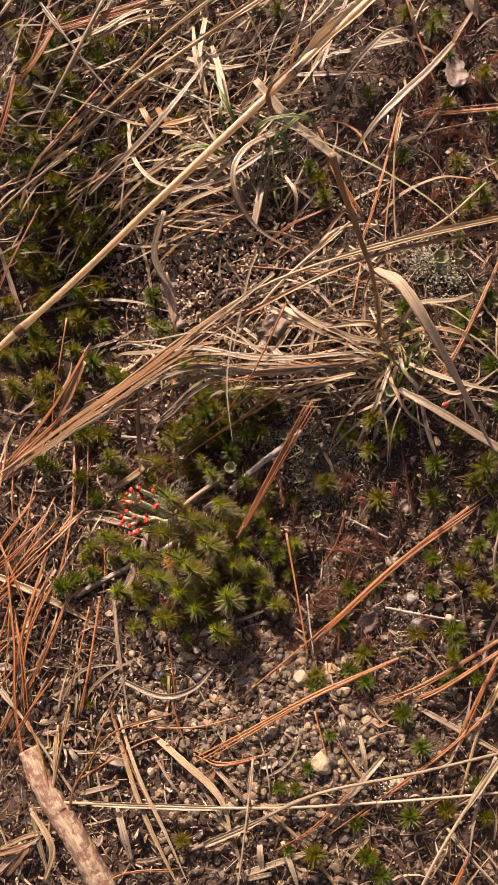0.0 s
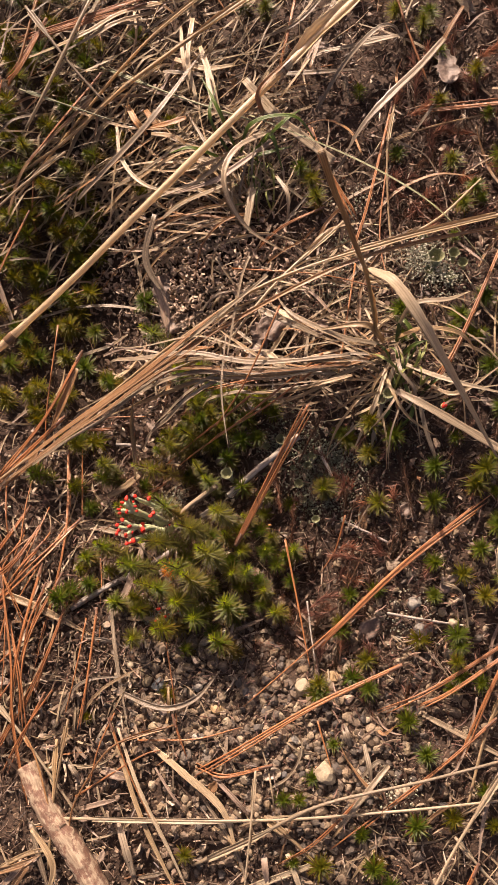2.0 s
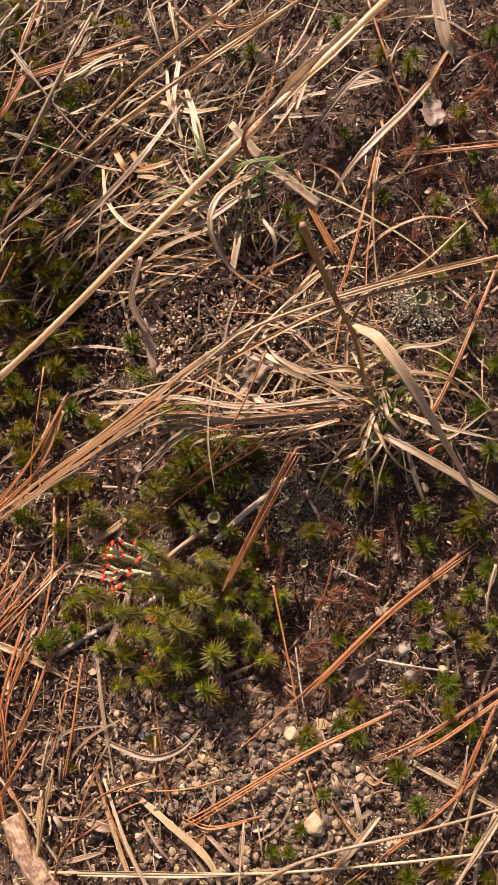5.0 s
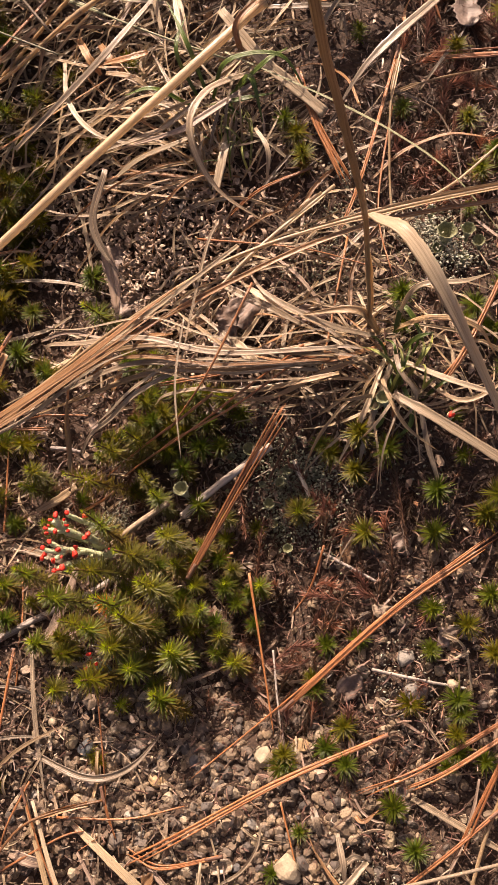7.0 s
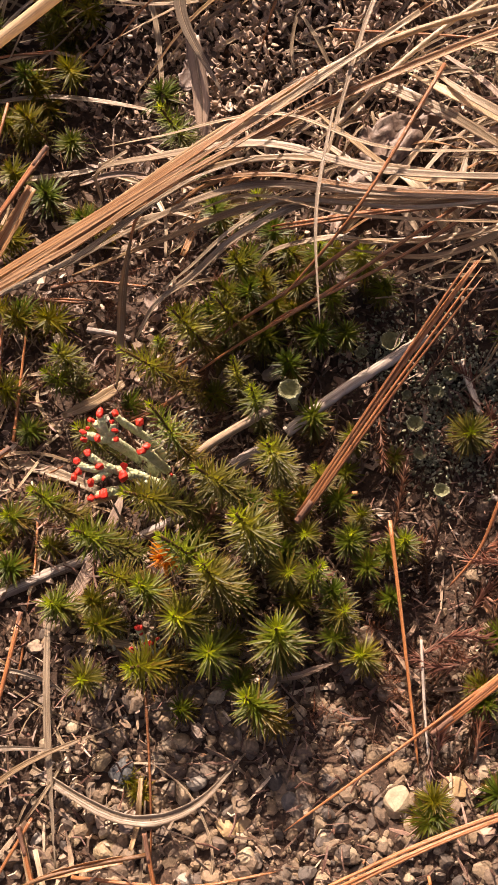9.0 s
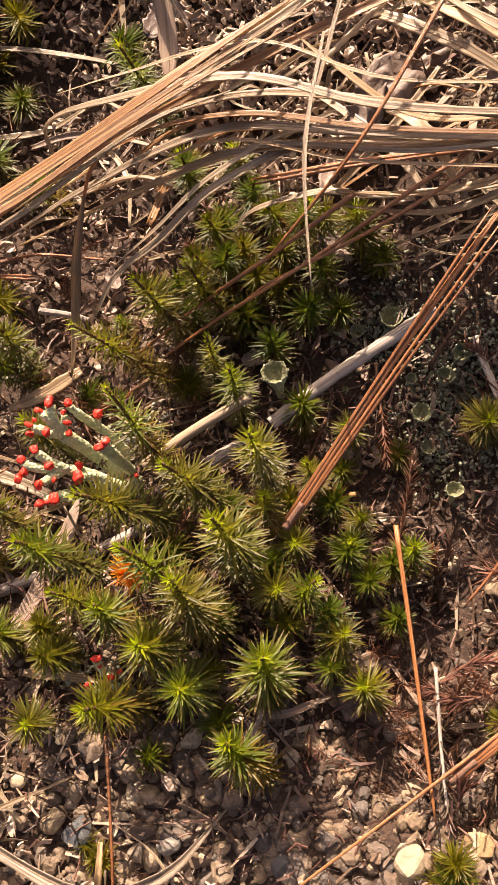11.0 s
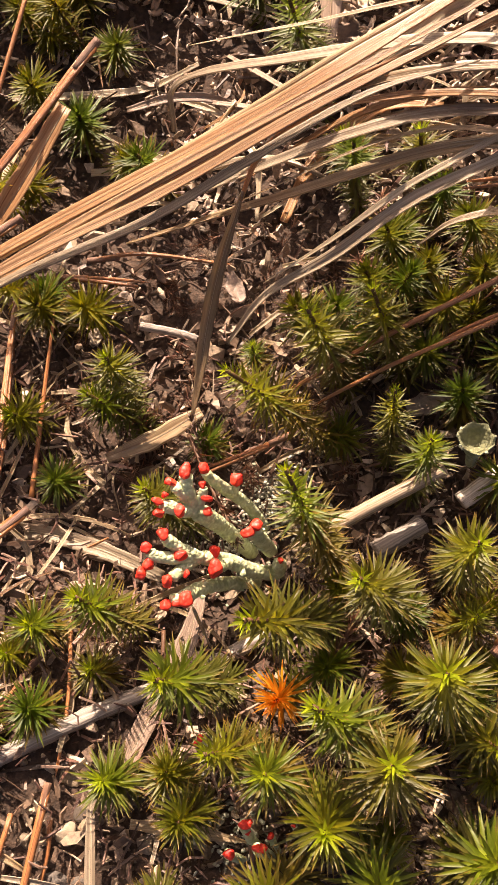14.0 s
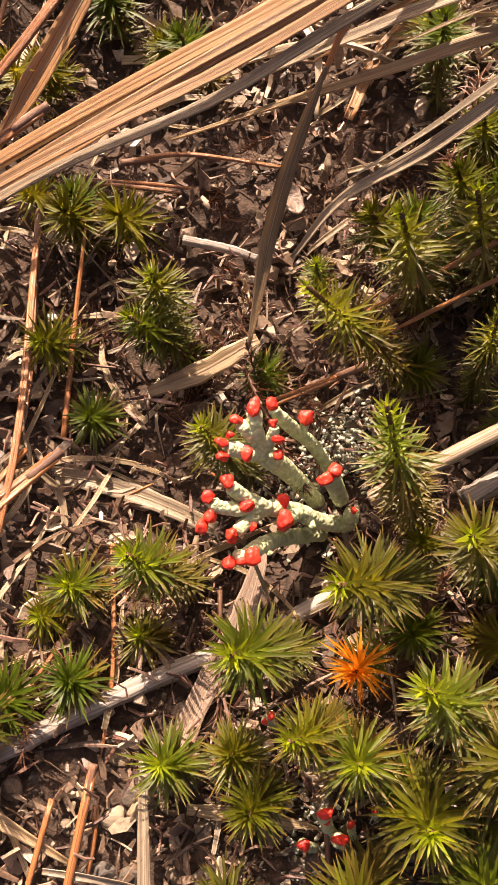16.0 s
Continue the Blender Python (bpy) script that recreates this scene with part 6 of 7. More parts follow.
moss_at(-3.0, 40.4, 2.0, "dull", 4.8)
moss_at(-15.5, 31.7, -3.0, "dull", 4.8)
moss_at(-2.5, 48.5, 3.0, "dull", 4.8)
moss_at(-12.8, 49.1, 2.0, "dull", 4.8)
moss_at(1.2, 34.0, -2.0, "dull", 4.8)
moss_at(-46.5, 90.7, -16.0, "green", 6.0)
moss_at(-70.0, 64.6, -18.0, "green", 6.0)
moss_at(-71.8, 102.3, -22.0, "green", 6.0)
moss_at(-74.9, 87.4, -22.0, "green", 6.0)
moss_at(-67.0, 79.6, -22.0, "green", 6.0)
moss_at(25.2, -53.3, 6.0, "green", 4.4)
moss_at(35.6, -21.5, 4.0, "green", 4.4)
moss_at(31.7, 34.0, 8.0, "green", 4.4)
moss_at(32.7, -33.7, 5.0, "green", 4.4)
moss_at(-18.8, 43.9, -6.0, "dull", 5.0)
moss_at(-27.5, 37.1, -6.0, "dull", 5.0)
moss_at(-21.2, 37.0, -8.0, "dull", 5.0)
moss_at(-28.6, 57.6, 0.0, "dull", 5.0)
moss_at(-59.1, 57.0, -12.0, "dull", 5.0)
moss_at(-29.0, -14.9, 2.5, "gold", 4.4)
moss_at(24.3, -46.7, 3.0, "dead", 4.4)
moss_at(10.9, 7.5, 2.0, "dead", 4.4)
moss_at(26.9, -26.5, 2.0, "dead", 4.4)
moss_at(35.0, -11.7, 2.0, "dead", 4.4)
moss_at(15.3, 8.3, 0.0, "dead", 4.4)
moss_at(30.7, -41.3, 3.0, "dead", 4.4)
moss_at(-3.0, -0.1, 0.0, "dead", 4.4)
moss_at(5.8, -25.0, 0.0, "dead", 4.4)
moss_at(-41.6, -27.3, 0.0, "dead", 4.4)
moss_at(-20.5, -4.2, 0.0, "dead", 4.4)
moss_at(-36.1, 3.3, -4.0, "dead", 4.4)
moss_at(-55.1, -23.3, -4.0, "dead", 5.4)
moss_at(-60.3, -25.1, -4.0, "dead", 5.4)
moss_at(-65.3, 5.9, -12.0, "dead", 5.4)
moss_at(-59.7, -21.9, -4.0, "dead", 5.4)
moss_at(-51.9, 18.7, -14.0, "dead", 5.4)
moss_at(-27.0, 21.0, -8.0, "dead", 5.4)
moss_at(-65.2, 11.1, -14.0, "dead", 5.4)

# moss shoots round about
moss_at(-97.0, 208.6, 8.0, "dull", 5.4)
moss_at(-80.0, 207.7, 7.9, "dull", 5.4)
moss_at(-100.8, 192.9, 7.9, "dull", 5.4)
moss_at(-94.8, 174.8, 7.4, "dull", 5.4)
moss_at(-80.0, 171.1, 8.0, "dull", 5.4)
moss_at(-67.6, 178.7, 7.4, "dull", 5.4)
moss_at(-72.7, 185.2, 7.6, "dull", 5.4)
moss_at(-91.1, 147.7, 5.5, "dull", 5.4)
moss_at(-83.1, 154.5, 6.3, "dull", 5.4)
moss_at(-95.7, 138.7, 4.1, "dull", 5.4)
moss_at(-75.3, 139.3, 1.7, "dull", 5.4)
moss_at(-84.8, 132.8, 0.4, "dull", 5.4)
moss_at(-98.7, 121.4, -1.0, "dull", 5.4)
moss_at(-92.3, 115.3, -4.3, "dull", 5.4)
moss_at(-81.0, 115.9, -6.3, "dull", 5.4)
moss_at(-74.4, 111.9, -8.8, "dull", 5.4)
moss_at(-101.4, 103.6, -5.3, "dull", 5.4)
moss_at(-94.9, 106.5, -6.6, "dull", 5.4)
moss_at(-78.9, 92.4, -15.6, "dull", 5.4)
moss_at(-82.2, 80.6, -17.1, "dull", 5.4)
moss_at(-93.7, 74.6, -13.1, "dull", 5.4)
moss_at(-98.0, 64.2, -10.6, "dull", 5.4)
moss_at(-90.3, 52.5, -11.3, "dull", 5.4)
moss_at(-78.0, 78.9, -19.4, "dull", 5.4)
moss_at(-98.4, 51.7, -8.0, "dull", 5.4)
moss_at(-91.0, 86.8, -13.1, "dull", 5.4)
moss_at(-103.5, 85.2, -8.2, "dull", 5.0)
moss_at(-86.4, 100.7, -11.0, "dull", 5.0)
moss_at(-100.7, 139.0, 3.7, "dull", 5.0)
moss_at(-69.5, 118.6, -7.2, "dull", 5.0)
moss_at(-72.7, 106.0, -12.5, "dull", 5.0)
moss_at(-88.3, 68.1, -16.0, "dull", 5.0)
moss_at(-97.4, 79.2, -12.4, "dull", 5.0)
moss_at(-61.2, 212.7, 7.0, "dull", 5.0)
moss_at(-105.2, 215.2, 7.0, "dull", 5.0)
moss_at(-86.2, 185.2, 6.7, "dull", 5.0)
moss_at(-75.6, 162.5, 5.2, "dull", 5.0)
moss_at(-66.1, 143.9, 1.9, "dull", 5.0)
moss_at(-99.2, 160.7, 5.5, "dull", 5.0)
moss_at(-83.1, 124.7, -3.5, "dull", 5.0)
moss_at(-91.2, 122.2, -3.2, "dull", 5.0)
moss_at(2.7, 197.8, 6.4, "green", 5.0)
moss_at(-6.6, 199.7, 6.3, "green", 5.0)
moss_at(34.7, 207.2, 7.1, "green", 5.0)
moss_at(61.2, 186.5, 9.2, "green", 5.0)
moss_at(51.5, 193.5, 7.2, "green", 5.0)
moss_at(63.7, 191.6, 7.1, "green", 5.0)
moss_at(80.4, 167.8, 8.1, "green", 5.0)
moss_at(67.3, 156.6, 7.5, "green", 5.0)
moss_at(17.2, 130.3, 12.7, "green", 5.0)
moss_at(22.7, 119.5, 13.2, "green", 5.0)
moss_at(92.5, 199.0, 7.0, "green", 5.0)
moss_at(89.6, 129.8, 9.2, "green", 5.0)
moss_at(79.1, 123.5, 8.6, "green", 5.0)
moss_at(74.6, 116.5, 9.2, "green", 5.0)
moss_at(87.7, 134.6, 9.2, "green", 5.0)
moss_at(71.2, 134.2, 6.7, "green", 5.0)
moss_at(51.8, 136.6, 7.8, "green", 5.0)
moss_at(-48.7, 189.9, 4.9, "green", 5.0)
moss_at(20.5, 125.7, 12.5, "green", 5.0)
moss_at(81.3, 81.4, 12.7, "green", 5.4)
moss_at(88.9, 72.4, 13.2, "green", 5.4)
moss_at(81.9, 56.7, 16.4, "green", 5.4)
moss_at(52.2, 75.4, 21.2, "green", 5.4)
moss_at(72.3, 73.3, 17.5, "green", 5.4)
moss_at(85.4, 42.5, 15.7, "green", 5.4)
moss_at(63.4, 22.2, 16.1, "green", 5.4)
moss_at(80.0, 21.4, 15.1, "green", 5.4)
moss_at(77.2, 16.7, 13.1, "green", 5.4)
moss_at(63.6, 10.8, 12.6, "green", 5.4)
moss_at(45.1, 10.1, 9.8, "green", 5.4)
moss_at(27.0, 16.2, 2.8, "green", 5.4)
moss_at(42.0, 37.1, 17.6, "green", 5.4)
moss_at(34.2, 31.8, 8.9, "green", 5.4)
moss_at(41.2, 27.2, 11.2, "green", 5.4)
moss_at(49.9, 32.3, 16.2, "green", 5.4)
moss_at(78.4, -4.9, 13.5, "green", 5.0)
moss_at(84.4, 2.9, 13.4, "green", 5.0)
moss_at(72.8, -13.5, 10.8, "green", 5.0)
moss_at(79.1, -20.2, 12.3, "green", 5.0)
moss_at(85.8, -14.4, 12.6, "green", 5.0)
moss_at(70.8, -33.6, 7.6, "green", 5.0)
moss_at(71.7, -37.4, 7.3, "green", 5.0)
moss_at(58.4, -35.8, 6.0, "green", 5.0)
moss_at(40.9, -42.9, 5.3, "green", 5.0)
moss_at(36.0, -48.7, 5.5, "green", 5.0)
moss_at(41.7, -52.2, 7.8, "green", 5.0)
moss_at(24.3, -54.7, 5.9, "green", 5.0)
moss_at(54.8, -61.9, 9.8, "green", 5.0)
moss_at(60.2, -71.7, 9.8, "green", 5.0)
moss_at(57.0, -94.0, 10.1, "green", 5.0)
moss_at(69.3, -92.4, 7.1, "green", 5.0)
moss_at(26.4, -108.5, 9.5, "green", 5.0)
moss_at(43.0, -108.4, 10.3, "green", 5.0)
moss_at(48.5, -113.8, 8.6, "green", 5.0)
moss_at(13.0, -89.1, 7.1, "green", 3.6)
moss_at(18.7, -88.9, 7.6, "green", 3.6)
moss_at(23.4, -81.6, 6.8, "green", 3.6)
moss_at(-19.4, -108.6, 6.4, "green", 3.6)
moss_at(-28.1, -57.3, 1.9, "green", 3.6)
moss_at(39.4, -98.2, 10.2, "green", 3.6)
moss_at(30.1, -70.4, 6.4, "green", 3.6)
moss_at(78.9, -83.2, 6.6, "green", 3.6)
moss_at(32.1, -30.5, 3.1, "green", 3.6)
moss_at(63.3, -20.3, 8.6, "green", 3.6)
moss_at(82.2, -93.8, 6.4, "green", 3.6)
moss_at(-56.2, -65.8, 2.9, "green", 3.6)
moss_at(-30.2, -55.5, 1.8, "green", 3.6)
moss_at(17.0, -108.6, 7.2, "green", 3.6)
moss_at(36.1, 38.7, 15.0, "dead", 5.2)
moss_at(44.1, 36.4, 16.0, "dead", 5.2)
moss_at(34.2, 14.0, 3.4, "dead", 5.2)
moss_at(40.3, 15.7, 6.0, "dead", 5.2)
moss_at(52.1, 7.3, 8.4, "dead", 5.2)
moss_at(67.4, 34.0, 17.3, "dead", 5.2)
moss_at(71.6, 30.6, 14.2, "dead", 5.2)
moss_at(19.8, -6.3, -1.6, "dead", 5.2)
moss_at(52.1, 27.0, 12.1, "dead", 5.2)
moss_at(56.1, 13.3, 8.9, "dead", 5.2)
moss_at(63.7, -0.7, 8.9, "dead", 5.2)
moss_at(50.1, -0.6, 6.5, "dead", 5.2)
moss_at(26.0, 40.4, 8.1, "dead", 5.2)
moss_at(75.5, 36.4, 15.5, "dead", 5.2)
moss_at(83.5, 30.8, 13.2, "dead", 5.2)
moss_at(36.2, -6.4, 1.8, "dead", 4.0)
moss_at(42.2, -12.5, 3.6, "dead", 4.0)
moss_at(50.1, -6.5, 5.3, "dead", 4.0)
moss_at(26.1, -24.6, 0.9, "dead", 4.0)
moss_at(32.1, -38.3, 2.7, "dead", 4.0)
moss_at(40.0, -36.2, 3.0, "dead", 4.0)
moss_at(20.2, -42.5, 2.6, "dead", 4.0)
moss_at(24.2, -50.1, 3.4, "dead", 4.0)
moss_at(4.7, -71.5, 4.1, "dead", 4.0)
moss_at(55.4, -49.3, 4.5, "dead", 4.0)
moss_at(63.2, -43.4, 4.7, "dead", 4.0)
moss_at(74.7, -48.8, 4.4, "dead", 4.0)
moss_at(43.6, -62.7, 5.4, "dead", 4.0)
moss_at(62.9, 144.5, 5.9, "dead", 4.4)
moss_at(73.8, 146.7, 5.4, "dead", 4.4)
moss_at(84.7, 151.3, 5.1, "dead", 4.4)
moss_at(58.3, 130.0, 6.5, "dead", 4.4)
moss_at(68.9, 125.2, 6.0, "dead", 4.4)
moss_at(62.2, 115.6, 7.0, "dead", 4.4)
moss_at(51.6, 118.0, 7.5, "dead", 4.4)
moss_at(82.2, 141.7, 5.2, "dead", 4.4)
moss_at(89.3, 160.8, 5.1, "dead", 4.4)
moss_at(76.3, 158.8, 5.2, "dead", 4.4)
moss_at(54.4, 161.8, 5.9, "dead", 4.4)
moss_at(72.5, 181.3, 5.1, "dead", 4.4)
moss_at(85.9, 188.2, 5.0, "dead", 4.4)
moss_at(59.1, 174.2, 5.4, "dead", 4.4)
moss_at(45.3, 129.8, 7.6, "dead", 4.4)
moss_at(85.2, 108.5, 6.2, "dead", 4.4)
moss_at(74.6, 106.0, 7.2, "dead", 4.4)

# more shoots between the cushion and the tuft
moss_at(-24.8, 33.1, -6.5, "dull", 5.8)
moss_at(-10.0, 27.2, -2.0, "dull", 5.2)
moss_at(-3.8, 16.1, 0.5, "dull", 5.0)
moss_at(-6.0, -10.5, 5.4, "dull", 5.4)
moss_at(-81.8, 20.3, 0.3, "dull", 5.8)
moss_at(-67.7, -24.7, 8.4, "dull", 5.4)
moss_at(-3.8, 32.8, 0.6, "dull", 4.8)
moss_at(4.2, 6.3, -5.4, "green", 4.0)
moss_at(70.3, -42.2, 9.8, "dull", 4.0)
moss_at(3.6, 47.2, 3.3, "green", 4.8)
moss_at(7.8, 43.2, 1.0, "dull", 4.6)
moss_at(3.0, 0.2, -2.3, "green", 4.4)
moss_at(9.4, -12.1, 4.1, "dull", 4.2)
moss_at(38.2, 12.1, 3.7, "dead", 4.6)
moss_at(40.7, -5.3, 6.0, "dead", 4.4)
moss_at(23.5, -1.7, -2.4, "dead", 4.2)
moss_at(55.3, 33.0, 14.2, "dead", 4.0)
moss_at(50.0, 29.9, 9.5, "dead", 3.8)
moss_at(56.0, 5.3, 10.1, "dead", 3.4)
moss_at(31.8, -24.8, 4.6, "dead", 4.4)
moss_at(68.9, 16.3, 10.4, "dead", 4.0)
moss_at(75.2, 11.8, 12.0, "dead", 3.8)
moss_at(62.8, -2.9, 7.7, "dead", 3.6)


# withered fronds between the shoots
FROND = moss_material("withered_frond", (0.16, 0.065, 0.045), (0.30, 0.135, 0.095), (0.52, 0.36, 0.28), 0.3, True)


def dead_frond(root, tip):
    """A withered moss shoot lying on the ground: a bent stem with fine leaves swept towards its tip, in millimetres."""
    rng = random.Random(serial())
    a, b = Vector(root), Vector(tip)
    length = max(5.0, (b - a).length)
    axis = (b - a).normalized()
    ob = holder("dead_moss_frond", "withered reddish-brown moss frond lying on the litter", "moss", "withered moss fronds", tuple(a * MM))
    bow = Vector((rng.gauss(0, 0.12), rng.gauss(0, 0.12), 0.1)) * length
    way = lambda s: (axis * length * s + bow * (math.sin(math.pi * s))) * MM
    v, f, uv = tube_skin([way(k / 4) for k in range(5)], 0.0003, 0.6, 6, 8, serial(), 0.1)
    mesh_object("stem", v, f, SHEATH, uv, ob)
    verts, faces, uvs = [], [], []
    side = axis.cross(Vector((0, 0, 1))).normalized()
    top = side.cross(axis)
    count = int(26 + length * 3.5)
    for k in range(count):
        s = 0.12 + 0.86 * k / count
        turn, tilt = k * 2.4 + rng.gauss(0, 0.2), radians(rng.gauss(34, 10))
        out = (side * math.cos(turn) + top * math.sin(turn)) * math.sin(tilt) + axis * math.cos(tilt)
        moss_leaf(verts, faces, uvs, way(s), out, axis, rng.uniform(3.0, 5.0) * MM, 0.34 * MM, rng.uniform(-0.2, 0.7), rng)
    mesh_object("leaves", verts, faces, FROND, uvs, ob)
    return ob


dead_frond((34.5, -23.5, 1.0), (19.9, -26.4, 1.2))
dead_frond((42.8, -11.4, 1.9), (29.2, -9.0, -0.2))
dead_frond((33.8, 10.7, -0.9), (33.6, 18.8, 1.6))
dead_frond((49.5, -8.1, 3.3), (44.8, -6.7, 3.7))
dead_frond((32.0, -43.9, 2.3), (33.2, -35.9, 3.2))
dead_frond((40.2, -58.0, 3.4), (39.4, -50.6, 4.3))
dead_frond((43.5, -44.5, 2.6), (42.0, -38.4, 3.8))
dead_frond((25.0, -45.1, 2.2), (24.8, -41.0, 3.2))
dead_frond((51.0, 10.1, 4.7), (50.4, 13.6, 6.4))
dead_frond((19.9, -28.8, 0.2), (33.7, -24.2, 2.4))
dead_frond((30.5, -9.6, -1.2), (37.9, -6.8, 1.9))
dead_frond((11.8, 8.3, -8.9), (14.7, 11.1, -6.7))
dead_frond((32.6, -15.0, -0.1), (37.4, -15.5, 2.3))
dead_frond((33.9, 12.6, -0.6), (34.0, 17.6, 1.6))
rng_frond = random.Random(87)
for x0, x1, y0, y1, n in ((48, 98, 108, 170, 40), (24, 66, -46, 36, 10), (50, 100, 170, 215, 14)):
    for _ in range(n):
        fx, fy, turn, reach = rng_frond.uniform(x0, x1), rng_frond.uniform(y0, y1), rng_frond.uniform(0, 6.28), rng_frond.uniform(5, 11)
        ex, ey = fx + math.cos(turn) * reach, fy + math.sin(turn) * reach
        dead_frond((fx, fy, ground_mm(fx, fy) + 1.0), (ex, ey, ground_mm(ex, ey) + rng_frond.uniform(1.5, 5.0)))


# ---- lichens ----
def lump(name, at, size, material, parent, squash=0.8, seed=0, detail=2):
    v, f = stone_skin(1.0, seed, squash, detail)
    v = [(x * size[0] * MM + at[0], y * size[1] * MM + at[1], z * size[2] * MM + at[2]) for x, y, z in v]
    return mesh_object(name, v, f, material, None, parent)


def lichen(foot, stalks, label):
    """Branched grey-green stalks with scarlet caps, in millimetres. stalks: (points, base radius, tip radius, caps as (x, y, z, radius))."""
    at = (foot[0] * MM, foot[1] * MM, foot[2] * MM)
    ob = holder("red_capped_lichen", label, "lichen", "red-capped lichens", at)
    rng = random.Random(serial())
    for points, r0, r1, caps in stalks:
        p = [Vector(((x - foot[0]) * MM, (y - foot[1]) * MM, (z - foot[2]) * MM)) for x, y, z in points]
        v, f, uv = tube_skin(p, r0 * 0.70 * MM, r1 / r0 * 1.2, 14, 40, serial(), 0.15, True)
        st = mesh_object("stalk", v, f, LICHEN, uv, ob)
        for x, y, z, r in caps:
            tip = Vector(((x - foot[0]) * MM, (y - foot[1]) * MM, (z - foot[2]) * MM))
            near = p[-1] if (tip - p[-1]).length < (tip - p[len(p) // 2]).length else p[len(p) // 2]
            if (tip - near).length > 0.0007:
                v, f, uv = tube_skin([near, near.lerp(tip, 0.55) + Vector((0, 0, -0.0003)), tip], r1 * MM * 0.95, max(0.62, r / r1 * 0.95), 12, 12, serial(), 0.08)
                mesh_object("branch", v, f, LICHEN, uv, st)
            lump("cap", tip, (r * rng.uniform(0.95, 1.2), r * rng.uniform(0.9, 1.15), r * rng.uniform(0.75, 0.95)), RED, st, 0.9, serial())
            if r > 0.7:
                lump("cap", tip + Vector((0.75 * r * MM, 0.3 * r * MM, 0.1 * r * MM)), (r * 0.75, r * 0.7, r * 0.65), RED, st, 0.85, serial())
    return ob


def branched_lichen(foot, stalks, label):
    """A larger lichen: stalks that fork into fingers with round scarlet caps. stalks: (points, base radius, tip radius, fingers as (points, radius, tip radius, caps))."""
    at = Vector(foot) * MM
    ob = holder("red_capped_lichen", label, "lichen", "red-capped lichens", tuple(at))
    rng = random.Random(serial())
    for points, r0, r1, fingers in stalks:
        v, f, uv = tube_skin([Vector(p) * MM - at for p in points], r0 * MM, r1 / r0, 18, 44, serial(), 0.10, True)
        st = mesh_object("stalk", v, f, LICHEN, uv, ob)
        for line, a0, a1, caps in fingers:
            v, f, uv = tube_skin([Vector(p) * MM - at for p in line], a0 * MM, a1 / a0, 16, 22, serial(), 0.12, True)
            mesh_object("finger", v, f, LICHEN, uv, st)
            for x, y, z, r in caps:
                lump("cap", Vector((x, y, z)) * MM - at, (r * rng.uniform(1.2, 1.4), r * rng.uniform(1.2, 1.4), r * rng.uniform(1.0, 1.15)), RED, st, 1.0, serial(), 3)
        for _ in range(5):
            q = spline([Vector(p) * MM - at for p in points], 20)[rng.randrange(3, 19)]
            lump("scale", q + Vector((rng.uniform(-1, 1), rng.uniform(-1, 1), rng.uniform(0.3, 0.9))) * r0 * MM, (0.38, 0.3, 0.22), LICHEN, st, 0.9, serial())
    return ob


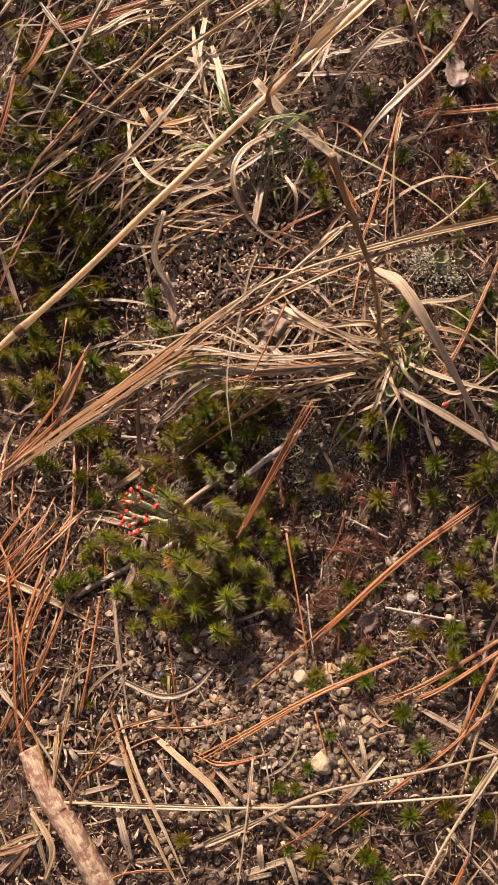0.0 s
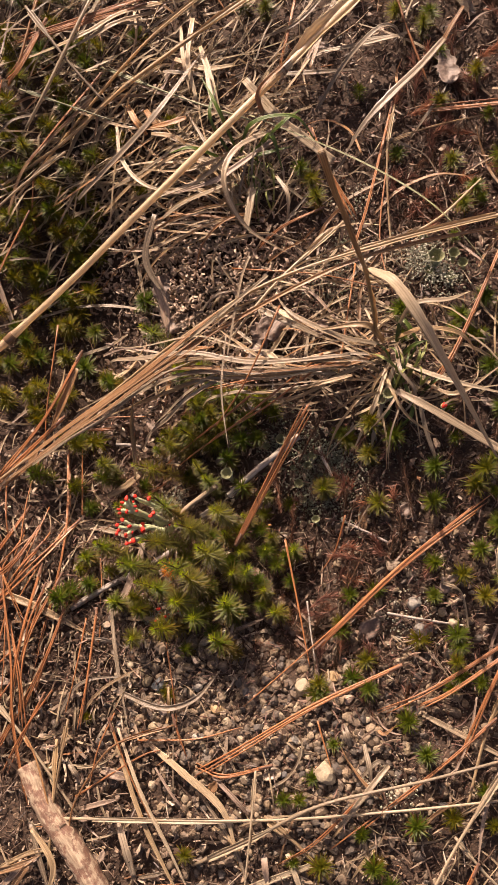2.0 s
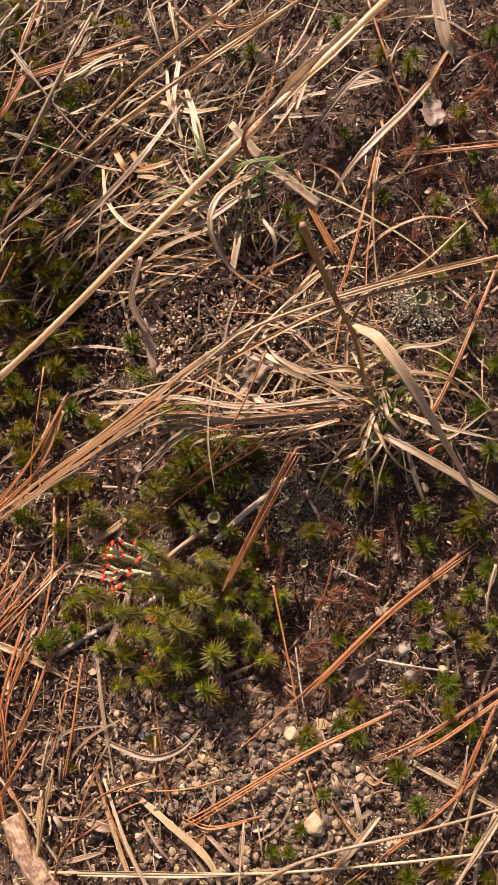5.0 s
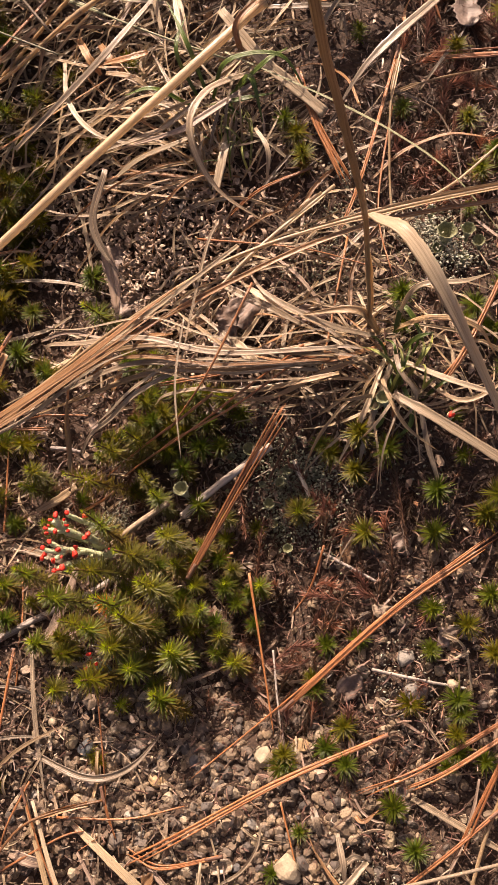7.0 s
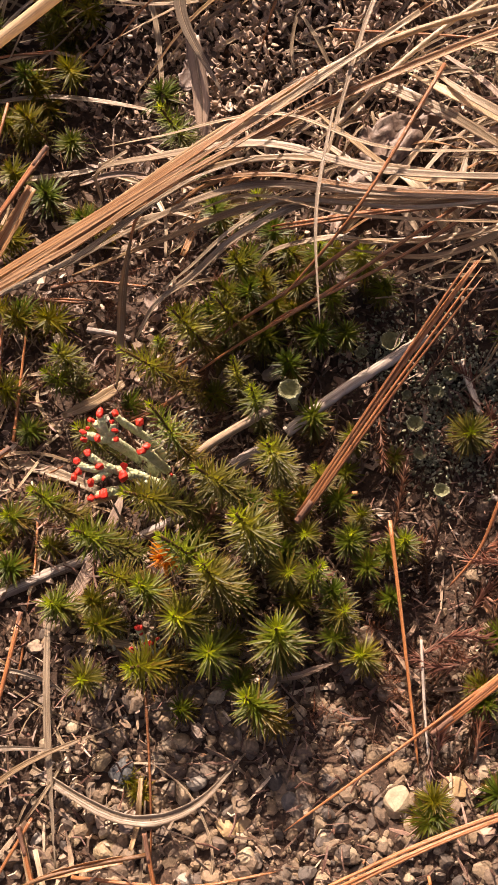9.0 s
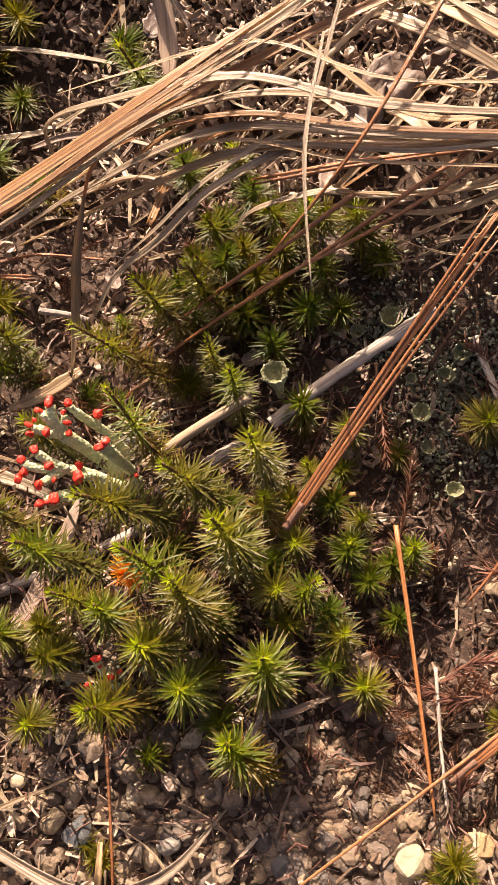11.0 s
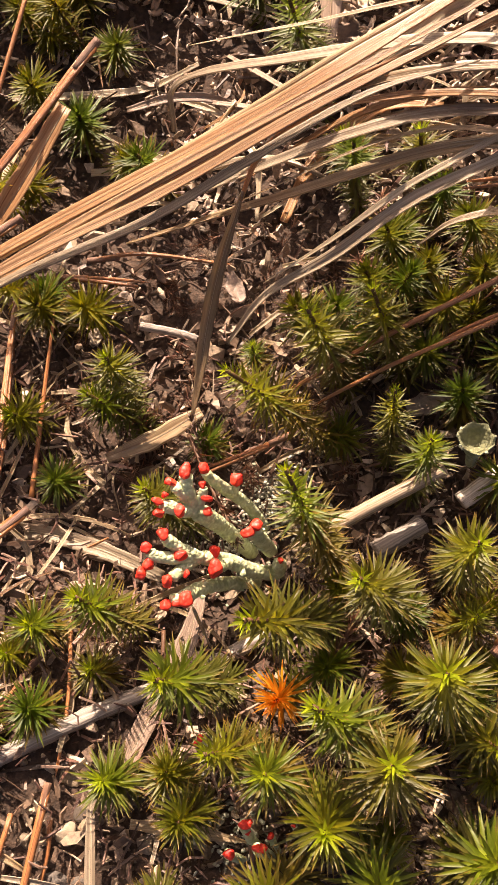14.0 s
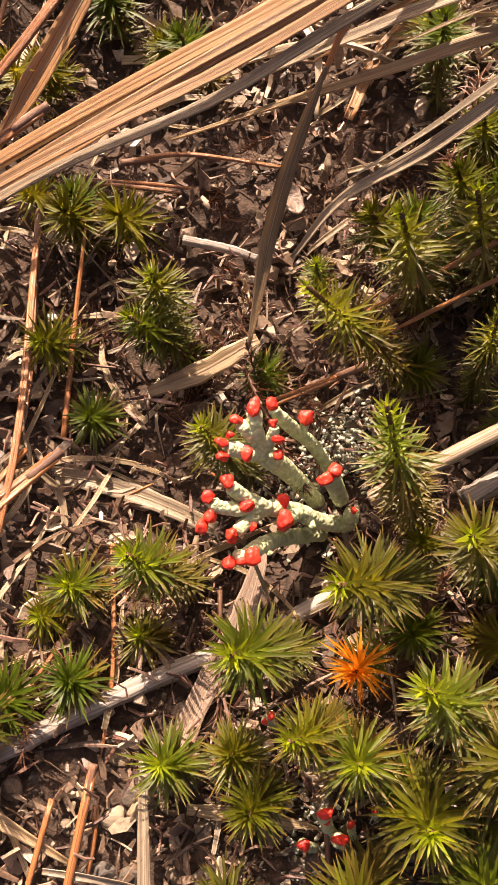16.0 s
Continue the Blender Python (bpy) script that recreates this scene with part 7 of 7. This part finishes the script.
branched_lichen((-30.0, 2.0, -14.0), [
    ([(-34.1, 2.1, -10.0), (-37.5, 4.3, -4.0), (-39.8, 5.5, 0.0), (-41.7, 6.2, 3.5)], 1.0, 1.2, [
        ([(-41.7, 6.2, 3.5), (-42.9, 8.3, 6.0), (-43.4, 10.2, 7.0)], 0.75, 0.85, [(-43.4, 10.5, 7.3, 0.85)]),
        ([(-41.9, 6.4, 3.5), (-43.5, 7.9, 6.0), (-44.6, 8.7, 7.0)], 0.75, 0.7, [(-45.0, 9.0, 7.2, 0.50)]),
        ([(-41.9, 6.2, 3.5), (-44.3, 6.1, 6.0), (-45.7, 6.1, 7.0)], 0.85, 0.8, [(-46.2, 6.5, 7.6, 0.55), (-45.4, 7.4, 7.4, 0.36), (-45.9, 5.2, 7.2, 0.70)]),
        ([(-41.9, 6.2, 3.5), (-42.9, 5.8, 5.0), (-43.3, 5.9, 6.0)], 0.7, 0.6, [(-43.4, 5.9, 6.6, 0.72)]),
        ([(-41.5, 6.5, 3.5), (-41.1, 8.3, 5.5), (-41.1, 9.0, 6.0)], 0.65, 0.5, [(-41.3, 9.3, 6.2, 0.36), (-40.6, 7.8, 5.6, 0.55)]),
        ([(-41.2, 6.1, 3.5), (-40.5, 6.3, 4.6)], 0.6, 0.5, [(-40.2, 6.4, 5.0, 0.50)]),
    ]),
    ([(-32.7, 5.8, -11.0), (-35.8, 8.4, -6.0), (-38.2, 9.4, -2.5), (-40.8, 10.6, 2.0)], 0.8, 0.75, [
        ([(-40.8, 10.6, 2.0), (-41.4, 11.1, 3.0)], 0.65, 0.6, [(-41.6, 11.5, 3.2, 0.55)]),
        ([(-37.6, 9.3, -3.0), (-37.4, 10.4, -1.8)], 0.55, 0.5, [(-37.4, 11.1, -1.4, 0.68)]),
    ]),
    ([(-31.7, 2.8, -7.0), (-33.4, 4.0, 0.0), (-34.4, 4.7, 3.5)], 0.95, 0.95, [
        ([(-34.2, 4.5, 3.0), (-35.0, 4.5, 4.2)], 0.8, 0.75, [(-35.2, 4.5, 4.8, 0.85)]),
        ([(-34.2, 4.5, 3.0), (-34.2, 5.2, 4.2)], 0.8, 0.75, [(-34.3, 5.5, 4.8, 0.82)]),
    ]),
    ([(-30.3, 1.3, -6.0), (-30.5, 0.0, -8.0), (-33.6, -0.1, -6.0), (-37.2, 0.7, -2.0), (-40.6, 0.8, 2.5)], 0.95, 1.0, [
        ([(-30.4, 0.8, -6.0), (-30.4, 1.6, -5.0)], 0.5, 0.45, [(-30.4, 1.8, -4.8, 0.42)]),
        ([(-40.4, 0.7, 2.5), (-43.0, 1.5, 4.5), (-44.7, 2.4, 6.0)], 0.8, 0.75, [(-45.0, 2.9, 6.4, 0.70)]),
        ([(-40.6, 0.6, 2.5), (-43.4, 0.2, 4.5), (-45.6, 0.2, 6.0), (-46.2, 0.7, 6.5)], 0.8, 0.65, [(-46.7, 1.0, 6.8, 0.55), (-46.2, -0.8, 6.4, 0.60), (-46.9, -2.1, 6.2, 0.70)]),
        ([(-41.3, 0.6, 3.0), (-42.6, 0.6, 4.6)], 0.65, 0.6, [(-42.7, 0.7, 5.2, 0.68)]),
        ([(-41.2, 0.2, 2.5), (-42.4, -1.0, 4.0), (-43.3, -2.1, 5.0)], 0.75, 0.7, [(-43.8, -2.6, 5.4, 0.72), (-41.7, -1.4, 4.4, 0.38)]),
        ([(-37.4, 0.5, -1.5), (-38.6, 1.2, 0.5)], 0.6, 0.5, [(-38.9, 1.7, 1.2, 0.60)]),
        ([(-37.0, 0.5, -1.5), (-38.2, -0.2, 1.5)], 0.8, 0.75, [(-38.4, -0.4, 2.4, 0.85)]),
        ([(-35.3, -0.0, -4.0), (-34.8, -0.9, -3.0)], 0.55, 0.4, []),
    ]),
    ([(-32.8, -1.7, -11.0), (-37.4, -2.4, -5.0), (-39.9, -3.1, 0.0), (-41.5, -4.0, 3.0)], 0.9, 0.9, [
        ([(-41.5, -4.0, 3.0), (-41.7, -4.4, 3.8)], 0.8, 0.8, [(-41.2, -4.4, 4.2, 0.80), (-42.1, -4.9, 4.2, 0.62)]),
        ([(-41.3, -4.0, 3.0), (-43.1, -4.8, 4.0)], 0.75, 0.7, [(-43.5, -5.5, 4.2, 0.72)]),
    ]),
], "pale grey-green branched lichen with scarlet caps")
lichen((-27.4, -34.4, -4.0), [
    ([(-27.1, -34.3, -4.0), (-29.2, -31.4, 1.6), (-30.6, -28.7, 5.9)], 0.95, 0.70, [(-30.9, -27.9, 6.9, 0.72), (-30.3, -28.9, 6.0, 0.45)]),
    ([(-26.3, -34.7, -4.0), (-27.5, -32.7, 1.0), (-28.6, -31.3, 4.4)], 0.95, 0.75, [(-28.9, -30.6, 5.9, 0.78)]),
    ([(-28.8, -35.7, -4.0), (-30.6, -33.9, 0.2), (-31.8, -32.7, 3.2)], 0.75, 0.60, [(-32.1, -32.2, 4.2, 0.66)]),
    ([(-25.4, -34.1, -4.0), (-26.7, -31.5, 1.0), (-27.2, -30.3, 3.0)], 0.60, 0.50, [(-27.5, -29.7, 4.0, 0.45)]),
    ([(-23.2, -32.0, -4.0), (-24.4, -29.4, 1.0)], 0.50, 0.40, [(-24.8, -28.7, 2.0, 0.40)]),
], "small lichen with scarlet caps under the moss")
lichen((-35.5, -23.9, -6.0), [
    ([(-35.3, -23.9, -6.0), (-36.5, -22.0, -1.0), (-37.4, -20.7, 3.0)], 0.70, 0.50, [(-37.6, -20.6, 4.0, 0.50), (-37.2, -19.7, 5.0, 0.55)]),
], "small lichen with scarlet caps under the moss")
lichen((66.1, 39.8, 9.1), [([(66.1, 39.8, 9.1), (66.1, 41.3, 16.1)], 0.8, 0.6, [(66.1, 41.8, 17.1, 1.1)])], "single scarlet lichen cap beside the grass tuft")


def cup(x, y, z, radius, label="pale green cup-shaped lichen among the moss"):
    """A goblet lichen: a short stem that flares into a rimmed bowl."""
    rng = random.Random(serial())
    ob = holder("cup_lichen", label, "lichen", "cup lichens", (x * MM, y * MM, z * MM))
    ob.rotation_euler = (radians(rng.uniform(-22, 0)), radians(rng.uniform(-14, 6)), 0)
    outer = [(-3.2, 0.30), (-2.2, 0.34), (-1.4, 0.52), (-0.8, 0.72), (-0.3, 0.88), (0.0, 1.0), (0.06, 0.97)]
    inner = [(0.06, 0.97), (0.0, 0.88), (-0.35, 0.76), (-0.8, 0.55), (-1.05, 0.3), (-1.1, 0.0)]
    wave = [1 + 0.06 * math.sin(k * 1.7 + 1) + rng.uniform(-0.05, 0.05) for k in range(24)]
    for name, prof, mat in (("goblet", outer, CUP), ("bowl", inner, CUP_IN)):
        verts = [(math.cos(k * math.pi / 12) * r * wave[k] * radius * MM, math.sin(k * math.pi / 12) * r * wave[k] * radius * MM, (h + (0.08 * math.sin(k * 2.1) if h > -0.1 else 0)) * radius * MM) for h, r in prof for k in range(24)]
        faces = [(i * 24 + k, i * 24 + (k + 1) % 24, (i + 1) * 24 + (k + 1) % 24, (i + 1) * 24 + k) for i in range(len(prof) - 1) for k in range(24)]
        mesh_object(name, verts, faces, mat, None, ob)
    for k in range(5):
        a = rng.uniform(0, 6.28)
        lump("rim_bead", (math.cos(a) * radius * MM * 0.98, math.sin(a) * radius * MM * 0.98, 0.0), (0.11 * radius,) * 3, CUP, ob, 0.9, serial())
    return ob


cup(-8.6, 20.2, 2.2, 2.30)
cup(10.3, 33.3, -2.7, 2.00)
cup(4.8, 31.0, -5.3, 1.30)
cup(1.3, 31.6, -6.2, 1.20)
cup(3.8, 20.9, -7.7, 0.60)
cup(20.1, 23.6, -1.7, 1.60)
cup(16.8, 17.3, -4.3, 1.70)
cup(22.1, 27.2, 0.2, 1.60)
cup(18.4, 11.5, -4.5, 1.30)
cup(23.0, 4.6, -3.2, 1.50)
cup(14.7, 23.0, -4.0, 1.00)
cup(64.5, 94.7, 15.2, 2.80)
cup(70.8, 96.7, 12.1, 2.00)
cup(73.7, 93.4, 11.5, 1.80)
cup(62.2, 90.6, 12.5, 1.60)
cup(47.8, 45.3, 21.5, 2.00)
cup(45.5, 43.7, 19.6, 1.80)
cup(60.7, 103.0, 9.7, 1.60)
cup(69.5, 88.7, 11.1, 1.60)


def scatter_granules(spots, seed):
    """Grains of lichen crust round a few spots (x, y, spread, count, lift), in millimetres."""
    rng = random.Random(seed)
    protos = [stone_skin(1.0, 300 + k, 0.6, 1) for k in range(8)]
    verts, faces = [], []
    for cx, cy, spread, count, lift in spots:
        for _ in range(int(count * 1.4)):
            x, y = rng.gauss(cx, spread), rng.gauss(cy, spread)
            s = rng.uniform(0.16, 0.5) * MM
            m = pose(x * MM, y * MM, (soil_mm(x, y) + rng.uniform(0.2, lift)) * MM, rng.uniform(-60, 60), rng.uniform(-60, 60), rng.uniform(0, 360))
            v, f = protos[rng.randrange(8)]
            n0 = len(verts)
            for q in v:
                w = m @ Vector((q[0] * s * 1.5, q[1] * s * 1.1, q[2] * s * 0.6))
                verts.append((w.x, w.y, w.z))
            faces += [tuple(i + n0 for i in g) for g in f]
    return verts, faces


stuff("lichen_crust", *scatter_granules(((-31, 10, 2.6, 330, 5.0), (-36, 3, 3.0, 160, 4.0), (60, 96, 4, 520, 9.0), (67, 89, 3.5, 300, 8.0), (56, -30, 6, 160, 2.0), (48, -86, 5, 160, 2.0), (36, 118, 4, 130, 3.0), (-33, -31, 3.0, 120, 3.0)), 41), CRUST, "grainy pale grey-green lichen crust on the soil", "lichen crust")
stuff("green_lichen_scales", *scatter_granules(((22, 25, 4, 420, 3.0), (21, 13, 4, 420, 3.0), (9, 31, 3, 200, 3.0), (31, 25, 3, 240, 3.0), (26, 25, 7, 320, 4.0), (31, 13, 6, 260, 4.0), (12, 36, 6, 200, 3.0), (66, 92, 8, 260, 4.0), (28, 88, 6, 200, 4.0), (34, 100, 5, 160, 3.0), (48, 30, 8, 160, 3.0)), 42), GREEN_CRUST, "small dull green lichen scales between the moss", "lichen crust")


# ---- loose scraps ----
def leaf_scrap(x, y, lift, length, width, bearing, curl, seed, material=DRY_LEAF, label="curled brown scrap of a dead leaf on the litter", crumple=0.5):
    """A torn piece of dead leaf: an uneven curled sheet with thickness and a raised midrib, in millimetres."""
    rng = random.Random(seed)
    nu, nv = (17, 13) if length > 11 else (9, 7)
    edge = [rng.uniform(0.72, 1.1) for _ in range(2 * nu)]
    top, under = [], []
    for i in range(nu):
        f = i / (nu - 1) - 0.5
        w = width * (0.35 + 0.65 * math.sin(math.pi * (f + 0.5) ** 0.8)) * 0.5
        for j in range(nv):
            g = (j / (nv - 1) - 0.5) * 2
            px, py = f * length, g * w * edge[2 * i + (g > 0)]
            pz = curl * (f * f * length * 0.9 + g * g * w * 0.8) + crumple * (noise.noise(Vector((px * 0.3 + seed, py * 0.3, 0))) + 0.4 * noise.noise(Vector((px * 0.9, py * 0.9 + seed, 0)))) - 0.25 * math.exp(-((g / 0.12) ** 2))
            top.append((px * MM, py * MM, (pz + 0.12) * MM))
            under.append((px * MM, py * MM, (pz - 0.12) * MM))
    n = nu * nv
    faces = [(i * nv + j, (i + 1) * nv + j, (i + 1) * nv + j + 1, i * nv + j + 1) for i in range(nu - 1) for j in range(nv - 1)]
    faces += [tuple(n + k for k in f[::-1]) for f in faces]
    ring = [j for j in range(nv)] + [i * nv + nv - 1 for i in range(1, nu)] + [(nu - 1) * nv + j for j in range(nv - 2, -1, -1)] + [i * nv for i in range(nu - 2, 0, -1)]
    faces += [(ring[k], ring[(k + 1) % len(ring)], n + ring[(k + 1) % len(ring)], n + ring[k]) for k in range(len(ring))]
    uvs = [(v[1] / (width * MM) + 0.5, v[0] * 100) for v in top + under]
    ob = mesh_object("leaf_scrap", top + under, faces, material, uvs)
    ob.matrix_basis = pose(x * MM, y * MM, (ground_mm(x, y) + lift) * MM, rng.uniform(-14, 14), rng.uniform(-14, 14), bearing)
    return tagged(ob, label, "dead leaf", "scraps of dead leaves")


leaf_scrap(8, 74, 5, 19, 10, 28, 0.12, 3, label="broad purplish-brown dead leaf under the grass", crumple=3.2)
leaf_scrap(2.5, 67, 5, 13, 8, 70, 0.16, 8, label="crumpled brown dead leaf under the grass", crumple=2.6)
leaf_scrap(28, 71, 4, 15, 7, 10, 0.2, 9, LEAF_BROWN, "folded tan dead leaf at the tuft", 2.2)
leaf_scrap(-33, 80, 4, 11.5, 7, 40, 0.2, 10, label="crumpled brown dead leaf in the litter", crumple=2.2)
leaf_scrap(-38, 96, 4, 12, 7, 60, 0.2, 4)
leaf_scrap(70, 170, 4, 14, 9, 100, 0.25, 5)
leaf_scrap(42.1, -32.6, 3, 9, 7, 50, 0.25, 6, label="ribbed reddish-brown dead leaf under needles", crumple=1.2)


def strew(count, seed, where, bearing, spread, lengths, widths, lift):
    """Loose bits of dry straw lying about within a region (x0, x1, y0, y1) in millimetres."""
    rng = random.Random(seed)
    for _ in range(count):
        x, y = rng.uniform(where[0], where[1]), rng.uniform(where[2], where[3])
        a, length = radians(rng.gauss(bearing, spread)), rng.uniform(*lengths)
        pts = []
        bend = rng.gauss(0, 0.5)
        for f in (-0.5, -0.15, 0.2, 0.5):
            b = a + bend * f
            px, py = x + math.cos(b) * length * f, y + math.sin(b) * length * f
            pts.append((px, py, ground_mm(px, py) + 1.2 + lift * rng.uniform(0.2, 1.0)))
        blade(pts, rng.uniform(*widths), rng.choice((STRAW, PALE, GREY, GREY, BROWN, RUST, LEAF_BROWN)), fold=rng.uniform(0.2, 0.7), twist=rng.gauss(0, 0.8), tip=rng.uniform(0.1, 0.8))


strew(48, 61, (-110, 45, 85, 250), 38, 26, (14, 56), (0.4, 1.4), 7)
strew(30, 67, (-125, -45, 105, 265), 42, 16, (24, 70), (0.5, 1.3), 14)
strew(26, 62, (-70, 30, 60, 75), 20, 40, (10, 34), (0.5, 1.8), 5)
strew(10, 63, (-100, 0, -125, -45), 105, 34, (12, 40), (0.4, 1.1), 3)
strew(18, 64, (0, 100, -125, -30), 40, 40, (10, 36), (0.5, 1.5), 3)
strew(14, 65, (-95, -25, -40, 70), 10, 60, (8, 24), (0.4, 1.1), 3)
strew(30, 66, (20, 110, 70, 230), 70, 50, (12, 40), (0.5, 1.2), 5)


def thatch(beds, seed):
    """Matted dry grass, too thick to tell strand from strand, in one mesh. beds: (count, x0, x1, y0, y1, bearing, spread, lengths, lift)."""
    rng = random.Random(seed)
    verts, faces, uvs = [], [], []
    for count, x0, x1, y0, y1, bearing, spread, lengths, lift in beds:
        for _ in range(count):
            x, y = rng.uniform(x0, x1), rng.uniform(y0, y1)
            a, length, bend = radians(rng.gauss(bearing, spread)), rng.uniform(*lengths), rng.gauss(0, 0.4)
            pts = []
            for f in (-0.5, -0.15, 0.2, 0.5):
                b = a + bend * f
                px, py = x + math.cos(b) * length * f, y + math.sin(b) * length * f
                pts.append((px * MM, py * MM, (ground_mm(px, py) + 1.0 + lift * rng.random()) * MM))
            v, f, uv = blade_skin(pts, rng.uniform(0.25, 1.0) * MM, rng.uniform(0.2, 0.7), 0.7, rng.uniform(0.1, 0.7), rng.gauss(0, 0.8), 0.0, rng.randrange(10**6), 6)
            n0 = len(verts)
            verts += v
            uvs += uv
            faces += [tuple(i + n0 for i in g) for g in f]
    return tagged(mesh_object("thatch", verts, faces, THATCH, uvs), "matted bleached dry grass strands on the ground", "dry grass", kind="stuff")


thatch(((120, -120, -45, 100, 270, 42, 28, (14, 50), 13), (250, -75, 20, 122, 185, 30, 34, (10, 48), 9), (90, -60, 60, 180, 275, 35, 32, (10, 40), 6), (120, -25, 60, 62, 100, 15, 40, (8, 26), 6),
        (80, 12, 80, 42, 80, 165, 35, (8, 30), 9), (70, -108, -58, -70, 30, 75, 45, (5, 22), 3), (60, -100, -40, -130, -45, 100, 45, (6, 26), 3), (40, 0, 100, -130, -70, 40, 50, (6, 24), 3), (50, -95, -20, -30, 60, 20, 70, (4, 16), 3)), 91)

rng_scraps = random.Random(71)
for k in range(46):
    sx, sy = rng_scraps.uniform(-95, 95), rng_scraps.uniform(-120, 225)
    if -75 < sx < -15 and -45 < sy < 35 or 15 < sx < 40 and -62 < sy < -40:
        continue
    leaf_scrap(sx, sy, rng_scraps.uniform(1.5, 3.5), rng_scraps.uniform(4, 9), rng_scraps.uniform(2, 4.5), rng_scraps.uniform(0, 360), rng_scraps.uniform(0.05, 0.5), 200 + k, rng_scraps.choice((DRY_LEAF, DRY_LEAF, GREY, DRY_LEAF, BROWN)))

# low moss in the hollow and round the edges
rng_moss = random.Random(81)
moss_carpet([(rng_moss.gauss(-90, 20), rng_moss.uniform(30, 270), rng_moss.uniform(6, 11), rng_moss.uniform(4.2, 5.6)) for _ in range(110)], "moss_carpet", "low dark green carpet of haircap moss", MOSS_TOP)
moss_carpet([(rng_moss.gauss(84, 24), rng_moss.uniform(-70, 270), rng_moss.uniform(4, 8), rng_moss.uniform(3, 4.6)) for _ in range(34)], "moss_patch", "scattered low green moss between dead shoots", MOSS_TOP)
moss_carpet([(rng_moss.gauss(82, 26), rng_moss.uniform(-60, 260), rng_moss.uniform(3, 6), rng_moss.uniform(2.6, 4.2)) for _ in range(60)], "dead_moss", "withered reddish-brown moss in a loose mat", MOSS_DEAD, True)
moss_carpet([(rng_moss.gauss(-45, 22), rng_moss.gauss(22, 26), rng_moss.uniform(3, 7), rng_moss.uniform(2.8, 4.4)) for _ in range(40)], "dead_moss", "withered brown moss fragments between living shoots", MOSS_DEAD, True)
moss_carpet([(rng_moss.gauss(30, 24), rng_moss.gauss(10, 22), rng_moss.uniform(3, 6), rng_moss.uniform(2.6, 4.2)) for _ in range(40)], "dead_moss", "withered brown moss fragments between living shoots", MOSS_DEAD, True)
moss_carpet([(rng_moss.gauss(60, 34), rng_moss.uniform(110, 280), rng_moss.uniform(3, 6), rng_moss.uniform(2.8, 4.4)) for _ in range(60)], "dead_moss", "withered reddish-brown moss in a loose mat", MOSS_DEAD, True)
moss_carpet([(rng_moss.gauss(20, 12), rng_moss.gauss(-30, 9), rng_moss.uniform(3, 6), rng_moss.uniform(2.8, 4.4)) for _ in range(30)], "dead_moss", "withered dark brown moss beside the cushion", MOSS_DEAD, True)
